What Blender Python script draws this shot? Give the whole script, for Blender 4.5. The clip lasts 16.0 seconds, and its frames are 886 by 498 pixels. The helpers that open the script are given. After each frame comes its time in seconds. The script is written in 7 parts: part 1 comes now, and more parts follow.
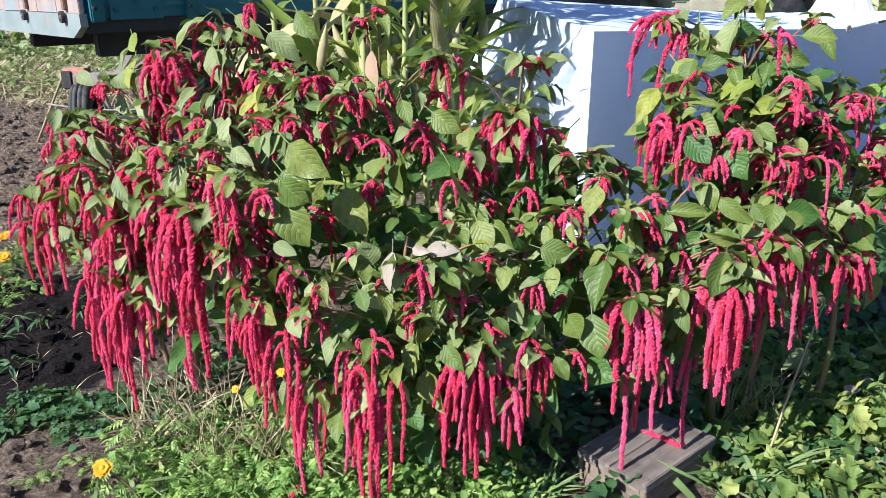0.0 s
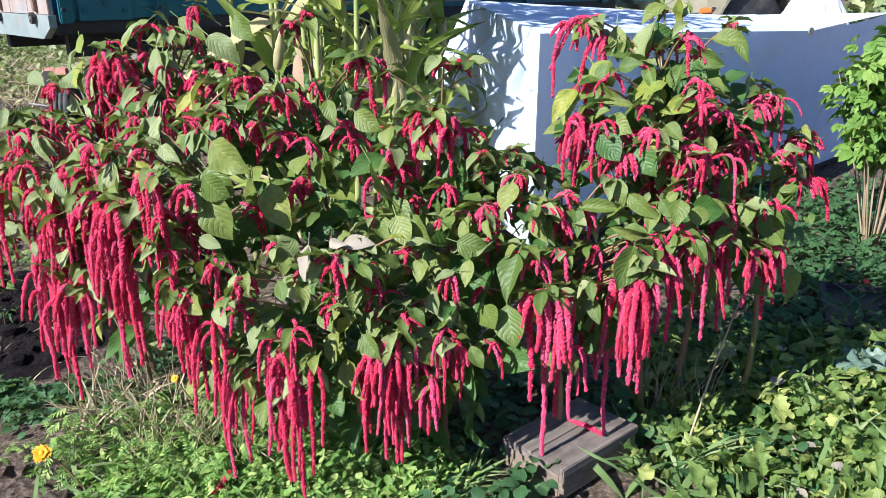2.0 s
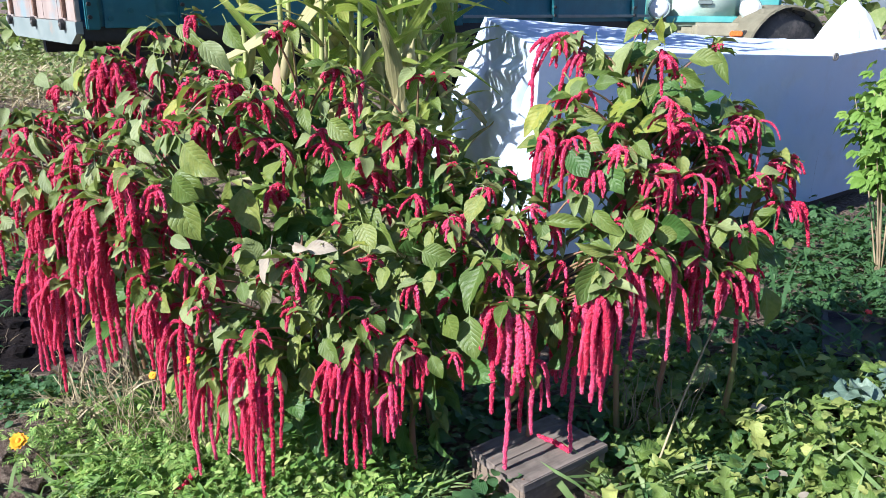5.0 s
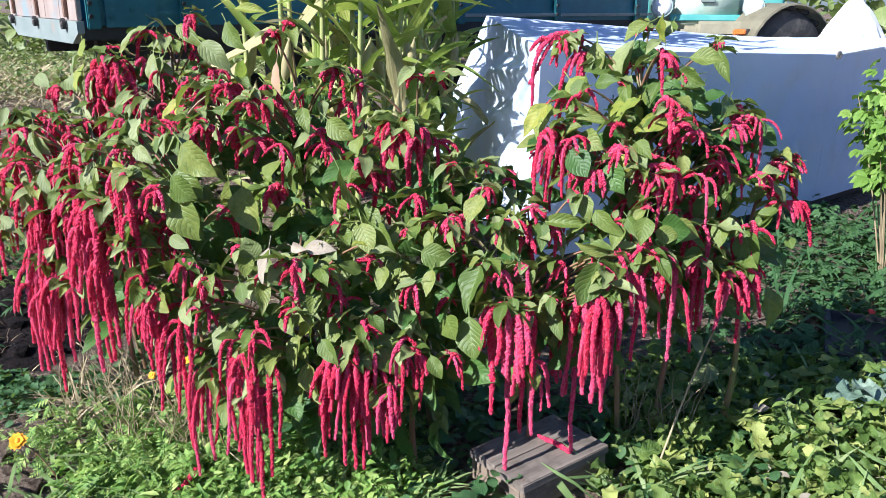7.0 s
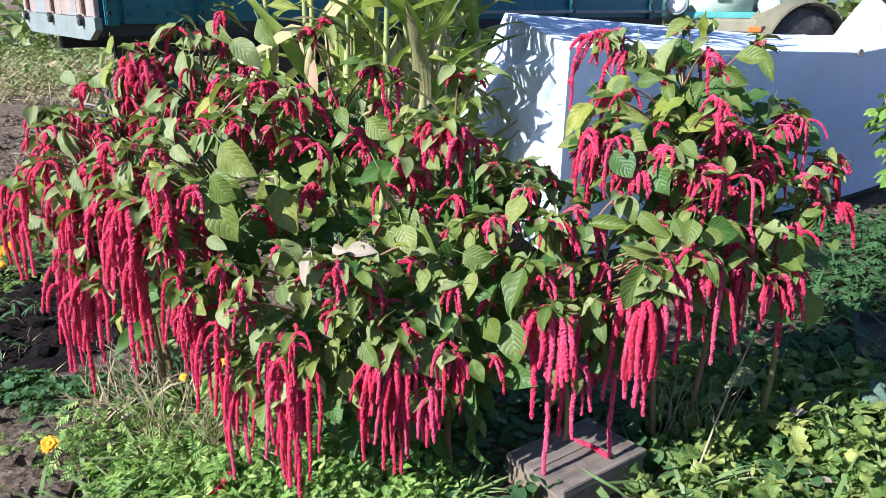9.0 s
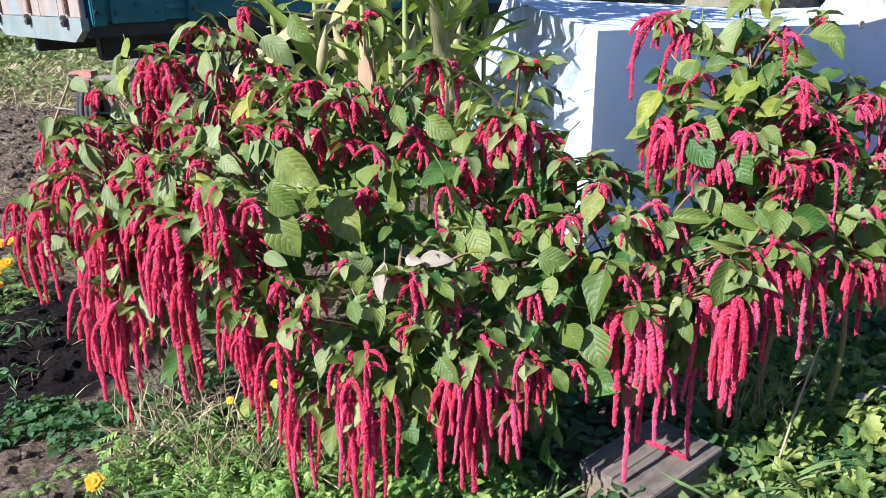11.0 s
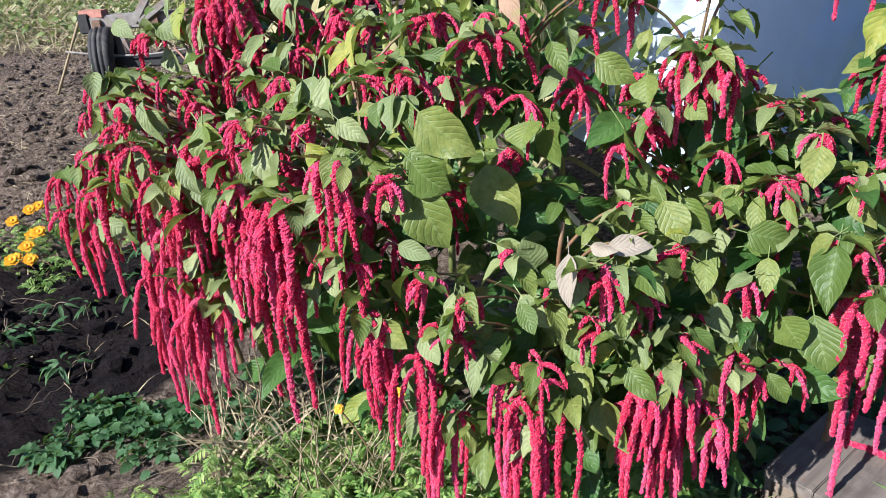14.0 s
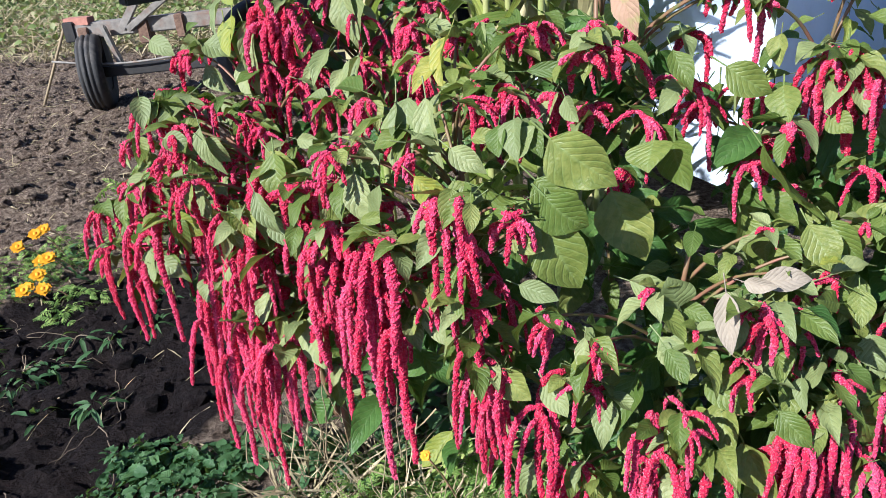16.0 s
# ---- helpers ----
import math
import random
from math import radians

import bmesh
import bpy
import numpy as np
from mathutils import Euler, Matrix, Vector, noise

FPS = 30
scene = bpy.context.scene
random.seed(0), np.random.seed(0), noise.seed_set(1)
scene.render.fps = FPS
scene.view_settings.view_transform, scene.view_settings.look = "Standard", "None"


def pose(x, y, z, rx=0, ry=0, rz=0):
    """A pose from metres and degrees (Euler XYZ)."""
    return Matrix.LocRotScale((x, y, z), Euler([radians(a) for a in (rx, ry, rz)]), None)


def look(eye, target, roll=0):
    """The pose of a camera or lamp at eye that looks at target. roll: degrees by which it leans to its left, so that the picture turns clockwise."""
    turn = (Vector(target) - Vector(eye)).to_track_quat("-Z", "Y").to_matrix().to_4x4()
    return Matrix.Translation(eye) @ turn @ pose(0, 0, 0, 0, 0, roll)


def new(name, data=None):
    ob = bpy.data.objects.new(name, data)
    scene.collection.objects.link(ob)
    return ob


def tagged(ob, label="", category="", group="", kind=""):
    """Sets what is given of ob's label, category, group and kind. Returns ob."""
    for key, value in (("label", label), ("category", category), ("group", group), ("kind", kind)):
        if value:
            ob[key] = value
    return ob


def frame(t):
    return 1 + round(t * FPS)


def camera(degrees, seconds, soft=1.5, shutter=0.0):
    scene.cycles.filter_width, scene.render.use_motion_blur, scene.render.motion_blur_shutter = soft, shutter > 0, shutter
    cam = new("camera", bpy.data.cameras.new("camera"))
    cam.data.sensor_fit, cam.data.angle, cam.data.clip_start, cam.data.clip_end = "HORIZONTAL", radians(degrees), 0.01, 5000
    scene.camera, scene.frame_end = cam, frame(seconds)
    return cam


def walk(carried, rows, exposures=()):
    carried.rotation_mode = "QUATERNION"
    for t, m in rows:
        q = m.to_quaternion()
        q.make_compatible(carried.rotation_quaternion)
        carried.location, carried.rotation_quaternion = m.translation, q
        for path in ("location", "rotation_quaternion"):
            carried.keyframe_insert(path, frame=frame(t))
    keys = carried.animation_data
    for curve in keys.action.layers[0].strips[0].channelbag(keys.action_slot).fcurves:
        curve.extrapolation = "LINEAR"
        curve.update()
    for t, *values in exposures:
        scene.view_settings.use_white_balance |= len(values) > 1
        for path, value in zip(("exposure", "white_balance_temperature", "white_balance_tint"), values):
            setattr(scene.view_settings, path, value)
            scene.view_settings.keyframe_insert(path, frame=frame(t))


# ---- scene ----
cam = camera(59.3, 16.0, soft=0.9)
PATH = [
    (0, (0.413, 0.085, 1.58), (0.109, 1.955, 0.939), -0.9),
    (0.5, (0.456, 0.073, 1.582), (0.156, 1.943, 0.939), -0.9),
    (1, (0.504, 0.06, 1.588), (0.202, 1.929, 0.945), -0.9),
    (1.5, (0.573, 0.039, 1.593), (0.269, 1.909, 0.95), -0.8),
    (2, (0.662, 0.024, 1.589), (0.359, 1.894, 0.949), -0.8),
    (2.5, (0.725, 0.015, 1.591), (0.37, 1.875, 0.949), -0.9),
    (3, (0.78, 0.012, 1.586), (0.388, 1.871, 0.962), -0.3),
    (3.5, (0.825, 0.016, 1.585), (0.423, 1.88, 0.982), 0.3),
    (4, (0.854, 0.024, 1.58), (0.452, 1.889, 0.981), 0.5),
    (6.5, (0.91, 0.05, 1.577), (0.494, 1.911, 0.974), 0.4),
    (7, (0.901, 0.051, 1.578), (0.485, 1.911, 0.975), 0.4),
    (7.5, (0.884, 0.048, 1.584), (0.464, 1.907, 0.98), 0.5),
    (8, (0.875, 0.048, 1.585), (0.453, 1.906, 0.979), 0.5),
    (8.5, (0.845, 0.056, 1.583), (0.423, 1.914, 0.974), 0.5),
    (9, (0.775, 0.065, 1.579), (0.356, 1.923, 0.968), 0.5),
    (9.2, (0.748, 0.074, 1.576), (0.327, 1.93, 0.962), 0.5),
    (11.3, (0.403, 0.181, 1.589), (0.074, 2.042, 0.934), -1.8),
    (11.5, (0.37, 0.201, 1.586), (0.041, 2.059, 0.924), -1.9),
    (12, (0.285, 0.285, 1.576), (-0.049, 2.137, 0.898), -2.3),
    (12.5, (0.237, 0.392, 1.565), (-0.111, 2.214, 0.818), -3.9),
    (13, (0.204, 0.443, 1.567), (-0.149, 2.244, 0.772), -3.9),
    (13.5, (0.139, 0.501, 1.566), (-0.215, 2.297, 0.759), -3.9),
    (14, (0.0, 0.583, 1.56), (-0.355, 2.375, 0.746), -4.1),
    (14.5, (-0.137, 0.667, 1.585), (-0.496, 2.454, 0.762), -5.6),
    (15, (-0.221, 0.717, 1.595), (-0.549, 2.507, 0.767), -5.7),
    (15.5, (-0.269, 0.74, 1.593), (-0.571, 2.533, 0.761), -5.6),
    (16, (-0.306, 0.742, 1.592), (-0.607, 2.534, 0.758), -5.6),
]
walk(cam, [(t, look(eye, target, roll)) for t, eye, target, roll in PATH], exposures=((0.0, 1.20, 4700, 19), (3.0, 1.28, 4700, 19), (7.5, 1.30, 4700, 19), (11.5, 1.20, 4700, 19), (16.0, 1.09, 4700, 19)))

# ---- light ----
SUN_AZ, SUN_EL = 220.0, 36.0        # degrees: heading from +y clockwise, height above the horizon
world = bpy.data.worlds.new("sky")
scene.world = world
world.use_nodes = True
_sky = world.node_tree.nodes.new("ShaderNodeTexSky")
_sky.sky_type = "NISHITA"
_sky.sun_disc = False
_sky.sun_elevation = radians(SUN_EL)
_sky.sun_rotation = radians(SUN_AZ)
_bg = world.node_tree.nodes["Background"]
_bg.inputs["Strength"].default_value = 0.046
world.node_tree.links.new(_sky.outputs[0], _bg.inputs["Color"])
_sun = bpy.data.lights.new("sun", "SUN")
_sun.energy, _sun.angle, _sun.color = 5.0, radians(0.55), (1.0, 0.84, 0.55)
sun_lamp = new("sun", _sun)
_to = Vector((math.sin(radians(SUN_AZ)) * math.cos(radians(SUN_EL)),
              math.cos(radians(SUN_AZ)) * math.cos(radians(SUN_EL)), math.sin(radians(SUN_EL))))
sun_lamp.matrix_world = Matrix.Translation((0, 0, 30)) @ _to.to_track_quat("Z", "Y").to_matrix().to_4x4()

# ---- materials ----
class Nodes:
    """A small builder of node materials."""

    def __init__(self, name):
        self.mat = bpy.data.materials.new(name)
        self.mat.use_nodes = True
        self.tree = self.mat.node_tree
        self.bsdf = self.tree.nodes["Principled BSDF"]
        self.out = self.tree.nodes["Material Output"]

    def add(self, kind, **sockets):
        n = self.tree.nodes.new(kind)
        for k, v in sockets.items():
            self.set(n.inputs[k.replace("_", " ")], v)
        return n

    def set(self, socket, v):
        if isinstance(v, bpy.types.NodeSocket):
            self.tree.links.new(v, socket)
        elif isinstance(v, tuple) and len(v) == 3 and socket.type == "RGBA":
            socket.default_value = (*v, 1)
        else:
            socket.default_value = v

    def math(self, op, a, b=0.0, clamp=False):
        n = self.tree.nodes.new("ShaderNodeMath")
        n.operation, n.use_clamp = op, clamp
        self.set(n.inputs[0], a)
        self.set(n.inputs[1], b)
        return n.outputs[0]

    def mix(self, fac, a, b, blend="MIX"):
        n = self.tree.nodes.new("ShaderNodeMix")
        n.data_type, n.blend_type = "RGBA", blend
        self.set(n.inputs[0], fac)
        self.set(n.inputs[6], a)
        self.set(n.inputs[7], b)
        return n.outputs[2]

    def ramp(self, fac, *stops):
        n = self.tree.nodes.new("ShaderNodeValToRGB")
        while len(n.color_ramp.elements) < len(stops):
            n.color_ramp.elements.new(0.5)
        for e, (p, c) in zip(n.color_ramp.elements, stops):
            e.position, e.color = p, (*c, 1) if isinstance(c, tuple) else (c, c, c, 1)
        self.set(n.inputs[0], fac)
        return n.outputs[0]

    def noise(self, scale, detail=4.0, rough=0.55, vector=None, stretch=None):
        n = self.tree.nodes.new("ShaderNodeTexNoise")
        n.inputs["Scale"].default_value = scale
        n.inputs["Detail"].default_value = detail
        n.inputs["Roughness"].default_value = rough
        if vector is None:
            vector = self.tree.nodes.new("ShaderNodeTexCoord").outputs["Object"]
        if stretch:
            m = self.tree.nodes.new("ShaderNodeMapping")
            m.inputs["Scale"].default_value = stretch
            self.tree.links.new(vector, m.inputs["Vector"])
            vector = m.outputs[0]
        self.tree.links.new(vector, n.inputs["Vector"])
        return n.outputs["Fac"]

    def bump(self, height, strength=0.4, distance=0.01):
        n = self.tree.nodes.new("ShaderNodeBump")
        n.inputs["Strength"].default_value = strength
        n.inputs["Distance"].default_value = distance
        self.tree.links.new(height, n.inputs["Height"])
        self.tree.links.new(n.outputs[0], self.bsdf.inputs["Normal"])
        return n.outputs[0]

    def done(self, colour=None, rough=0.6, metal=0.0, spec=None):
        if colour is not None:
            self.set(self.bsdf.inputs["Base Color"], colour)
        self.set(self.bsdf.inputs["Roughness"], rough)
        self.set(self.bsdf.inputs["Metallic"], metal)
        if spec is not None:
            self.set(self.bsdf.inputs["Specular IOR Level"], spec)
        return self.mat

    def translucent(self, colour, share, normal=None):
        t = self.add("ShaderNodeBsdfTranslucent", Color=colour)
        if normal is not None:
            self.tree.links.new(normal, t.inputs["Normal"])
        m = self.add("ShaderNodeMixShader", Fac=share)
        self.tree.links.new(self.bsdf.outputs[0], m.inputs[1])
        self.tree.links.new(t.outputs[0], m.inputs[2])
        self.tree.links.new(m.outputs[0], self.out.inputs["Surface"])


def leaf_mat(name, dark, mid, light, vein, island=False, share=0.28, veins=7.5, rough=0.48, blotch=None, stripes=0.0):
    n = Nodes(name)
    if island:
        rnd = n.tree.nodes.new("ShaderNodeNewGeometry").outputs["Random Per Island"]
    else:
        rnd = n.tree.nodes.new("ShaderNodeObjectInfo").outputs["Random"]
    base = n.ramp(rnd, (0.0, dark), (0.55, mid), (1.0, light))
    uv = n.tree.nodes.new("ShaderNodeTexCoord").outputs["UV"]
    sep = n.tree.nodes.new("ShaderNodeSeparateXYZ")
    n.tree.links.new(uv, sep.inputs[0])
    side = n.math("ABSOLUTE", n.math("SUBTRACT", sep.outputs[0], 0.5))
    rib = n.math("SUBTRACT", 1.0, n.math("MULTIPLY", side, 22.0), clamp=True)
    slant = n.math("SUBTRACT", n.math("MULTIPLY", sep.outputs[1], veins), n.math("ADD", n.math("MULTIPLY", side, 5.6), n.math("MULTIPLY", n.noise(3.5, 2.0), 0.7)))
    wave = n.math("PINGPONG", slant, 0.5)
    vmask = n.math("SUBTRACT", 1.0, n.math("MULTIPLY", wave, 9.0), clamp=True)
    lines = n.math("MAXIMUM", rib, n.math("MULTIPLY", vmask, 0.7))
    cell = n.noise(26.0, 3.0)
    col = n.mix(n.math("MULTIPLY", cell, 0.55), base, n.mix(0.5, base, light), "MIX")
    col = n.mix(n.ramp(n.noise(9.0, 4.0, 0.65), (0.40, 0.0), (0.66, 0.5)), col, dark)
    if stripes:
        stripe = n.math("PINGPONG", n.math("MULTIPLY", sep.outputs[0], stripes), 0.5)
        col = n.mix(n.math("MULTIPLY", stripe, 0.7), col, vein)
    if blotch:
        col = n.mix(n.ramp(n.noise(5.0, 3.0), (0.52, 0.0), (0.68, 0.8)), col, blotch)
    col = n.mix(n.math("MULTIPLY", lines, 0.34), col, vein)
    groove = n.ramp(wave, (0.0, 0.0), (0.16, 0.75), (0.5, 1.0))
    height = n.math("ADD", n.math("MULTIPLY", groove, 0.55), n.math("MULTIPLY", cell, 0.6))
    nor = n.bump(height, 0.34, 0.008)
    n.done(col, rough, spec=0.35)
    n.translucent(n.mix(0.5, col, (0.30, 0.42, 0.03), "MIX"), share, nor)
    return n.mat


M = {}
M["leaf"] = leaf_mat("amaranth_leaf", (0.060, 0.112, 0.016), (0.142, 0.190, 0.030), (0.275, 0.290, 0.070), (0.27, 0.36, 0.13), rough=0.43)
# deep-green leaf, darkened further to stand for shade inside the bed
M["leaf_deep_shade"] = leaf_mat("amaranth_leaf_deep_shade", (0.030, 0.080, 0.014), (0.060, 0.130, 0.024), (0.110, 0.195, 0.040), (0.16, 0.24, 0.08), rough=0.42)
M["leaf_grey"] = leaf_mat("amaranth_leaf_pale", (0.15, 0.19, 0.066), (0.22, 0.255, 0.088), (0.29, 0.315, 0.125), (0.30, 0.37, 0.18), share=0.2)
M["leaf_yellow"] = leaf_mat("amaranth_leaf_yellowing", (0.20, 0.25, 0.03), (0.28, 0.30, 0.035), (0.36, 0.33, 0.05), (0.32, 0.36, 0.12),
                            blotch=(0.10, 0.17, 0.03))
M["leaf_dry"] = leaf_mat("dry_leaf", (0.28, 0.24, 0.18), (0.34, 0.29, 0.22), (0.40, 0.34, 0.26), (0.28, 0.23, 0.16), rough=0.8, share=0.15)
M["leaf_blush"] = leaf_mat("blushed_leaf", (0.38, 0.25, 0.15), (0.42, 0.27, 0.17), (0.45, 0.29, 0.19), (0.36, 0.25, 0.12),
                           blotch=(0.36, 0.36, 0.12), rough=0.65)
M["weed"] = leaf_mat("weed_leaf", (0.075, 0.19, 0.026), (0.24, 0.40, 0.058), (0.58, 0.66, 0.20), (0.20, 0.28, 0.12), island=True, share=0.36)
M["cabbage"] = leaf_mat("cabbage_leaf", (0.10, 0.16, 0.12), (0.15, 0.22, 0.16), (0.22, 0.28, 0.21), (0.34, 0.42, 0.34), share=0.15, rough=0.5)
# dark bluish copy of the weed leaf: shade is put into its colour
M["weed_shaded"] = leaf_mat("weed_leaf_shaded", (0.04, 0.10, 0.030), (0.06, 0.13, 0.045), (0.10, 0.18, 0.06), (0.16, 0.22, 0.12), island=True)
M["berry"] = leaf_mat("strawberry_leaf", (0.04, 0.10, 0.016), (0.13, 0.22, 0.034), (0.46, 0.48, 0.13), (0.34, 0.40, 0.16), island=True, share=0.34, veins=7)
M["grass"] = leaf_mat("grass_blade", (0.12, 0.20, 0.05), (0.20, 0.30, 0.09), (0.38, 0.43, 0.20), (0.2, 0.28, 0.1), island=True, veins=0)
M["straw"] = leaf_mat("dry_straw", (0.30, 0.24, 0.13), (0.42, 0.34, 0.19), (0.55, 0.47, 0.30), (0.4, 0.33, 0.2), island=True, veins=0, rough=0.75, share=0.1)
M["field"] = leaf_mat("field_weed", (0.10, 0.17, 0.035), (0.21, 0.26, 0.075), (0.42, 0.39, 0.20), (0.3, 0.32, 0.15), island=True, veins=4)
M["currant"] = leaf_mat("currant_leaf", (0.12, 0.23, 0.03), (0.19, 0.32, 0.042), (0.30, 0.42, 0.075), (0.30, 0.40, 0.14), share=0.38, veins=6)
M["corn"] = leaf_mat("corn_leaf", (0.11, 0.22, 0.02), (0.24, 0.35, 0.035), (0.46, 0.48, 0.09), (0.40, 0.42, 0.16), veins=0, share=0.4, stripes=7.0, blotch=(0.40, 0.37, 0.10))
M["corn_dry"] = leaf_mat("corn_husk_dry", (0.36, 0.33, 0.15), (0.46, 0.40, 0.20), (0.56, 0.48, 0.28), (0.30, 0.26, 0.12), veins=0, share=0.25, rough=0.7, stripes=8.0)


def tassel_mat():
    """Velvety crimson florets packed in scales, with pale anthers and painted crevice shade."""
    n = Nodes("tassel_crimson")
    rnd = n.tree.nodes.new("ShaderNodeObjectInfo").outputs["Random"]
    base = n.ramp(rnd, (0.0, (0.70, 0.012, 0.065)), (0.5, (0.92, 0.036, 0.145)), (1.0, (0.97, 0.110, 0.28)))
    at = n.tree.nodes.new("ShaderNodeTexCoord").outputs["Object"]
    fine = n.noise(420.0, 2.0, 0.7, vector=at)
    v = n.tree.nodes.new("ShaderNodeTexVoronoi")
    v.inputs["Scale"].default_value = 215.0
    n.tree.links.new(at, v.inputs["Vector"])
    rim = n.ramp(v.outputs["Distance"], (0.38, 0.0), (0.70, 1.0))
    tip = n.ramp(v.outputs["Distance"], (0.0, 1.0), (0.32, 0.0))
    pale = n.ramp(n.noise(120.0, 2.0, vector=at), (0.46, 0.0), (0.62, 1.0))
    col = n.mix(n.ramp(n.noise(30.0, 2.0, vector=at), (0.35, 0.0), (0.7, 0.4)), base, (0.42, 0.003, 0.026))
    # gaps between florets darkened: crevice shade painted into the colour
    col = n.mix(n.math("MULTIPLY", rim, 0.50), col, (0.36, 0.003, 0.024))
    # pale floret tips: anthers, raised further to read as sunlit highlights
    col = n.mix(n.math("MULTIPLY", tip, n.math("ADD", n.math("MULTIPLY", pale, 0.70), 0.30)), col, (0.98, 0.52, 0.63))
    nor = n.bump(n.math("ADD", n.ramp(v.outputs["Distance"], (0.0, 1.0), (0.75, 0.0)), n.math("MULTIPLY", fine, 0.5)), 0.9, 0.0055)
    n.bsdf.inputs["Sheen Weight"].default_value = 0.4
    n.bsdf.inputs["Sheen Roughness"].default_value = 0.4
    n.set(n.bsdf.inputs["Sheen Tint"], (1.0, 0.55, 0.7))
    n.done(col, 0.62, spec=0.25)
    n.translucent((0.80, 0.015, 0.07), 0.20, nor)
    return n.mat


M["tassel"] = tassel_mat()


def plain(name, a, b, scale=20.0, rough=0.6, metal=0.0, bump=0.3, dist=0.005, stretch=None, spec=None, c=None, cscale=3.0, cut=(0.5, 0.65)):
    n = Nodes(name)
    f = n.noise(scale, 5.0, 0.6, stretch=stretch)
    col = n.ramp(f, (0.3, a), (0.7, b))
    if c:
        col = n.mix(n.ramp(n.noise(cscale, 5.0, 0.65), (cut[0], 0.0), (cut[1], 1.0)), col, c)
    n.bump(f, bump, dist)
    return n.done(col, n.ramp(f, (0.2, max(rough - 0.12, 0.02)), (0.8, min(rough + 0.12, 1.0))), metal, spec)


M["stem"] = plain("stem_pink_green", (0.13, 0.16, 0.045), (0.28, 0.10, 0.08), 22, 0.5, stretch=(1, 1, 0.2), bump=0.2)
M["twig"] = plain("dry_twig", (0.20, 0.15, 0.08), (0.38, 0.30, 0.18), 30, 0.85, stretch=(1, 1, 0.2))
M["corn_stalk"] = plain("corn_stalk", (0.22, 0.27, 0.07), (0.36, 0.36, 0.13), 20, 0.5, stretch=(1, 1, 0.15))
M["bench"] = plain("weathered_plank", (0.095, 0.078, 0.066), (0.22, 0.18, 0.148), 42, 0.85, bump=0.8, dist=0.006, stretch=(1, 0.07, 1), c=(0.10, 0.08, 0.065), cscale=9)
M["bench_side"] = plain("raw_plank_edge", (0.12, 0.09, 0.065), (0.27, 0.21, 0.15), 46, 0.85, bump=0.7, dist=0.005, stretch=(0.1, 0.1, 1.5), c=(0.11, 0.085, 0.07), cscale=7)
M["teal"] = plain("faded_teal_paint", (0.020, 0.110, 0.150), (0.040, 0.165, 0.205), 5, 0.5, bump=0.15, c=(0.10, 0.22, 0.25), cscale=2.2, cut=(0.55, 0.75))
M["teal_deep"] = plain("dark_teal_paint", (0.012, 0.085, 0.105), (0.025, 0.13, 0.15), 6, 0.5, bump=0.15, c=(0.06, 0.05, 0.04), cscale=5, cut=(0.6, 0.72))
M["tail"] = plain("sun_bleached_panel", (0.26, 0.20, 0.17), (0.36, 0.29, 0.25), 7, 0.6, bump=0.2, c=(0.22, 0.27, 0.28), cscale=3, stretch=(1, 1, 0.3))
M["skirt"] = plain("pale_blue_paint", (0.18, 0.22, 0.21), (0.26, 0.29, 0.27), 8, 0.5, bump=0.15, c=(0.30, 0.24, 0.19), cscale=6, cut=(0.62, 0.75))
M["root"] = plain("dry_root", (0.10, 0.075, 0.05), (0.22, 0.17, 0.11), 30, 0.9)
M["rust"] = plain("rusty_iron", (0.10, 0.055, 0.035), (0.24, 0.15, 0.10), 40, 0.8, bump=0.5)
M["dark_iron"] = plain("dark_iron", (0.016, 0.016, 0.017), (0.04, 0.036, 0.033), 30, 0.7, bump=0.3)
M["rubber"] = plain("old_rubber", (0.020, 0.020, 0.021), (0.045, 0.043, 0.041), 40, 0.75, bump=0.4, c=(0.09, 0.08, 0.07), cscale=8)
M["grey_steel"] = plain("weathered_steel", (0.17, 0.155, 0.135), (0.30, 0.275, 0.24), 20, 0.6, bump=0.25, c=(0.22, 0.14, 0.10), cscale=6)
M["brick"] = plain("brick_red", (0.30, 0.13, 0.09), (0.45, 0.22, 0.16), 30, 0.85, bump=0.4)
M["hood"] = plain("tractor_cream_teal", (0.42, 0.52, 0.42), (0.55, 0.62, 0.50), 6, 0.45, bump=0.1, c=(0.30, 0.42, 0.36), cscale=2.5)
M["hood_teal"] = plain("tractor_teal", (0.10, 0.35, 0.33), (0.16, 0.42, 0.39), 6, 0.45, bump=0.1)
M["khaki"] = plain("dusty_fender", (0.26, 0.24, 0.16), (0.36, 0.33, 0.23), 10, 0.7, bump=0.2)
M["chrome"] = plain("lamp_chrome", (0.6, 0.6, 0.6), (0.8, 0.8, 0.8), 15, 0.25, metal=0.8, bump=0.05)
M["lens"] = plain("lamp_lens", (0.62, 0.64, 0.66), (0.82, 0.83, 0.84), 60, 0.15, bump=0.3)
M["amber"] = plain("amber_plastic", (0.75, 0.16, 0.02), (0.85, 0.22, 0.03), 60, 0.3, bump=0.2)
M["black_plastic"] = plain("black_film", (0.018, 0.016, 0.020), (0.04, 0.035, 0.045), 12, 0.45, bump=0.4)
M["dark_board"] = plain("dark_brown_board", (0.022, 0.014, 0.012), (0.05, 0.032, 0.026), 18, 0.8, bump=0.5, stretch=(1, 0.1, 1))
M["petal"] = plain("marigold_petal", (0.56, 0.25, 0.001), (0.66, 0.32, 0.002), 50, 0.55, bump=0.3, spec=0.08)
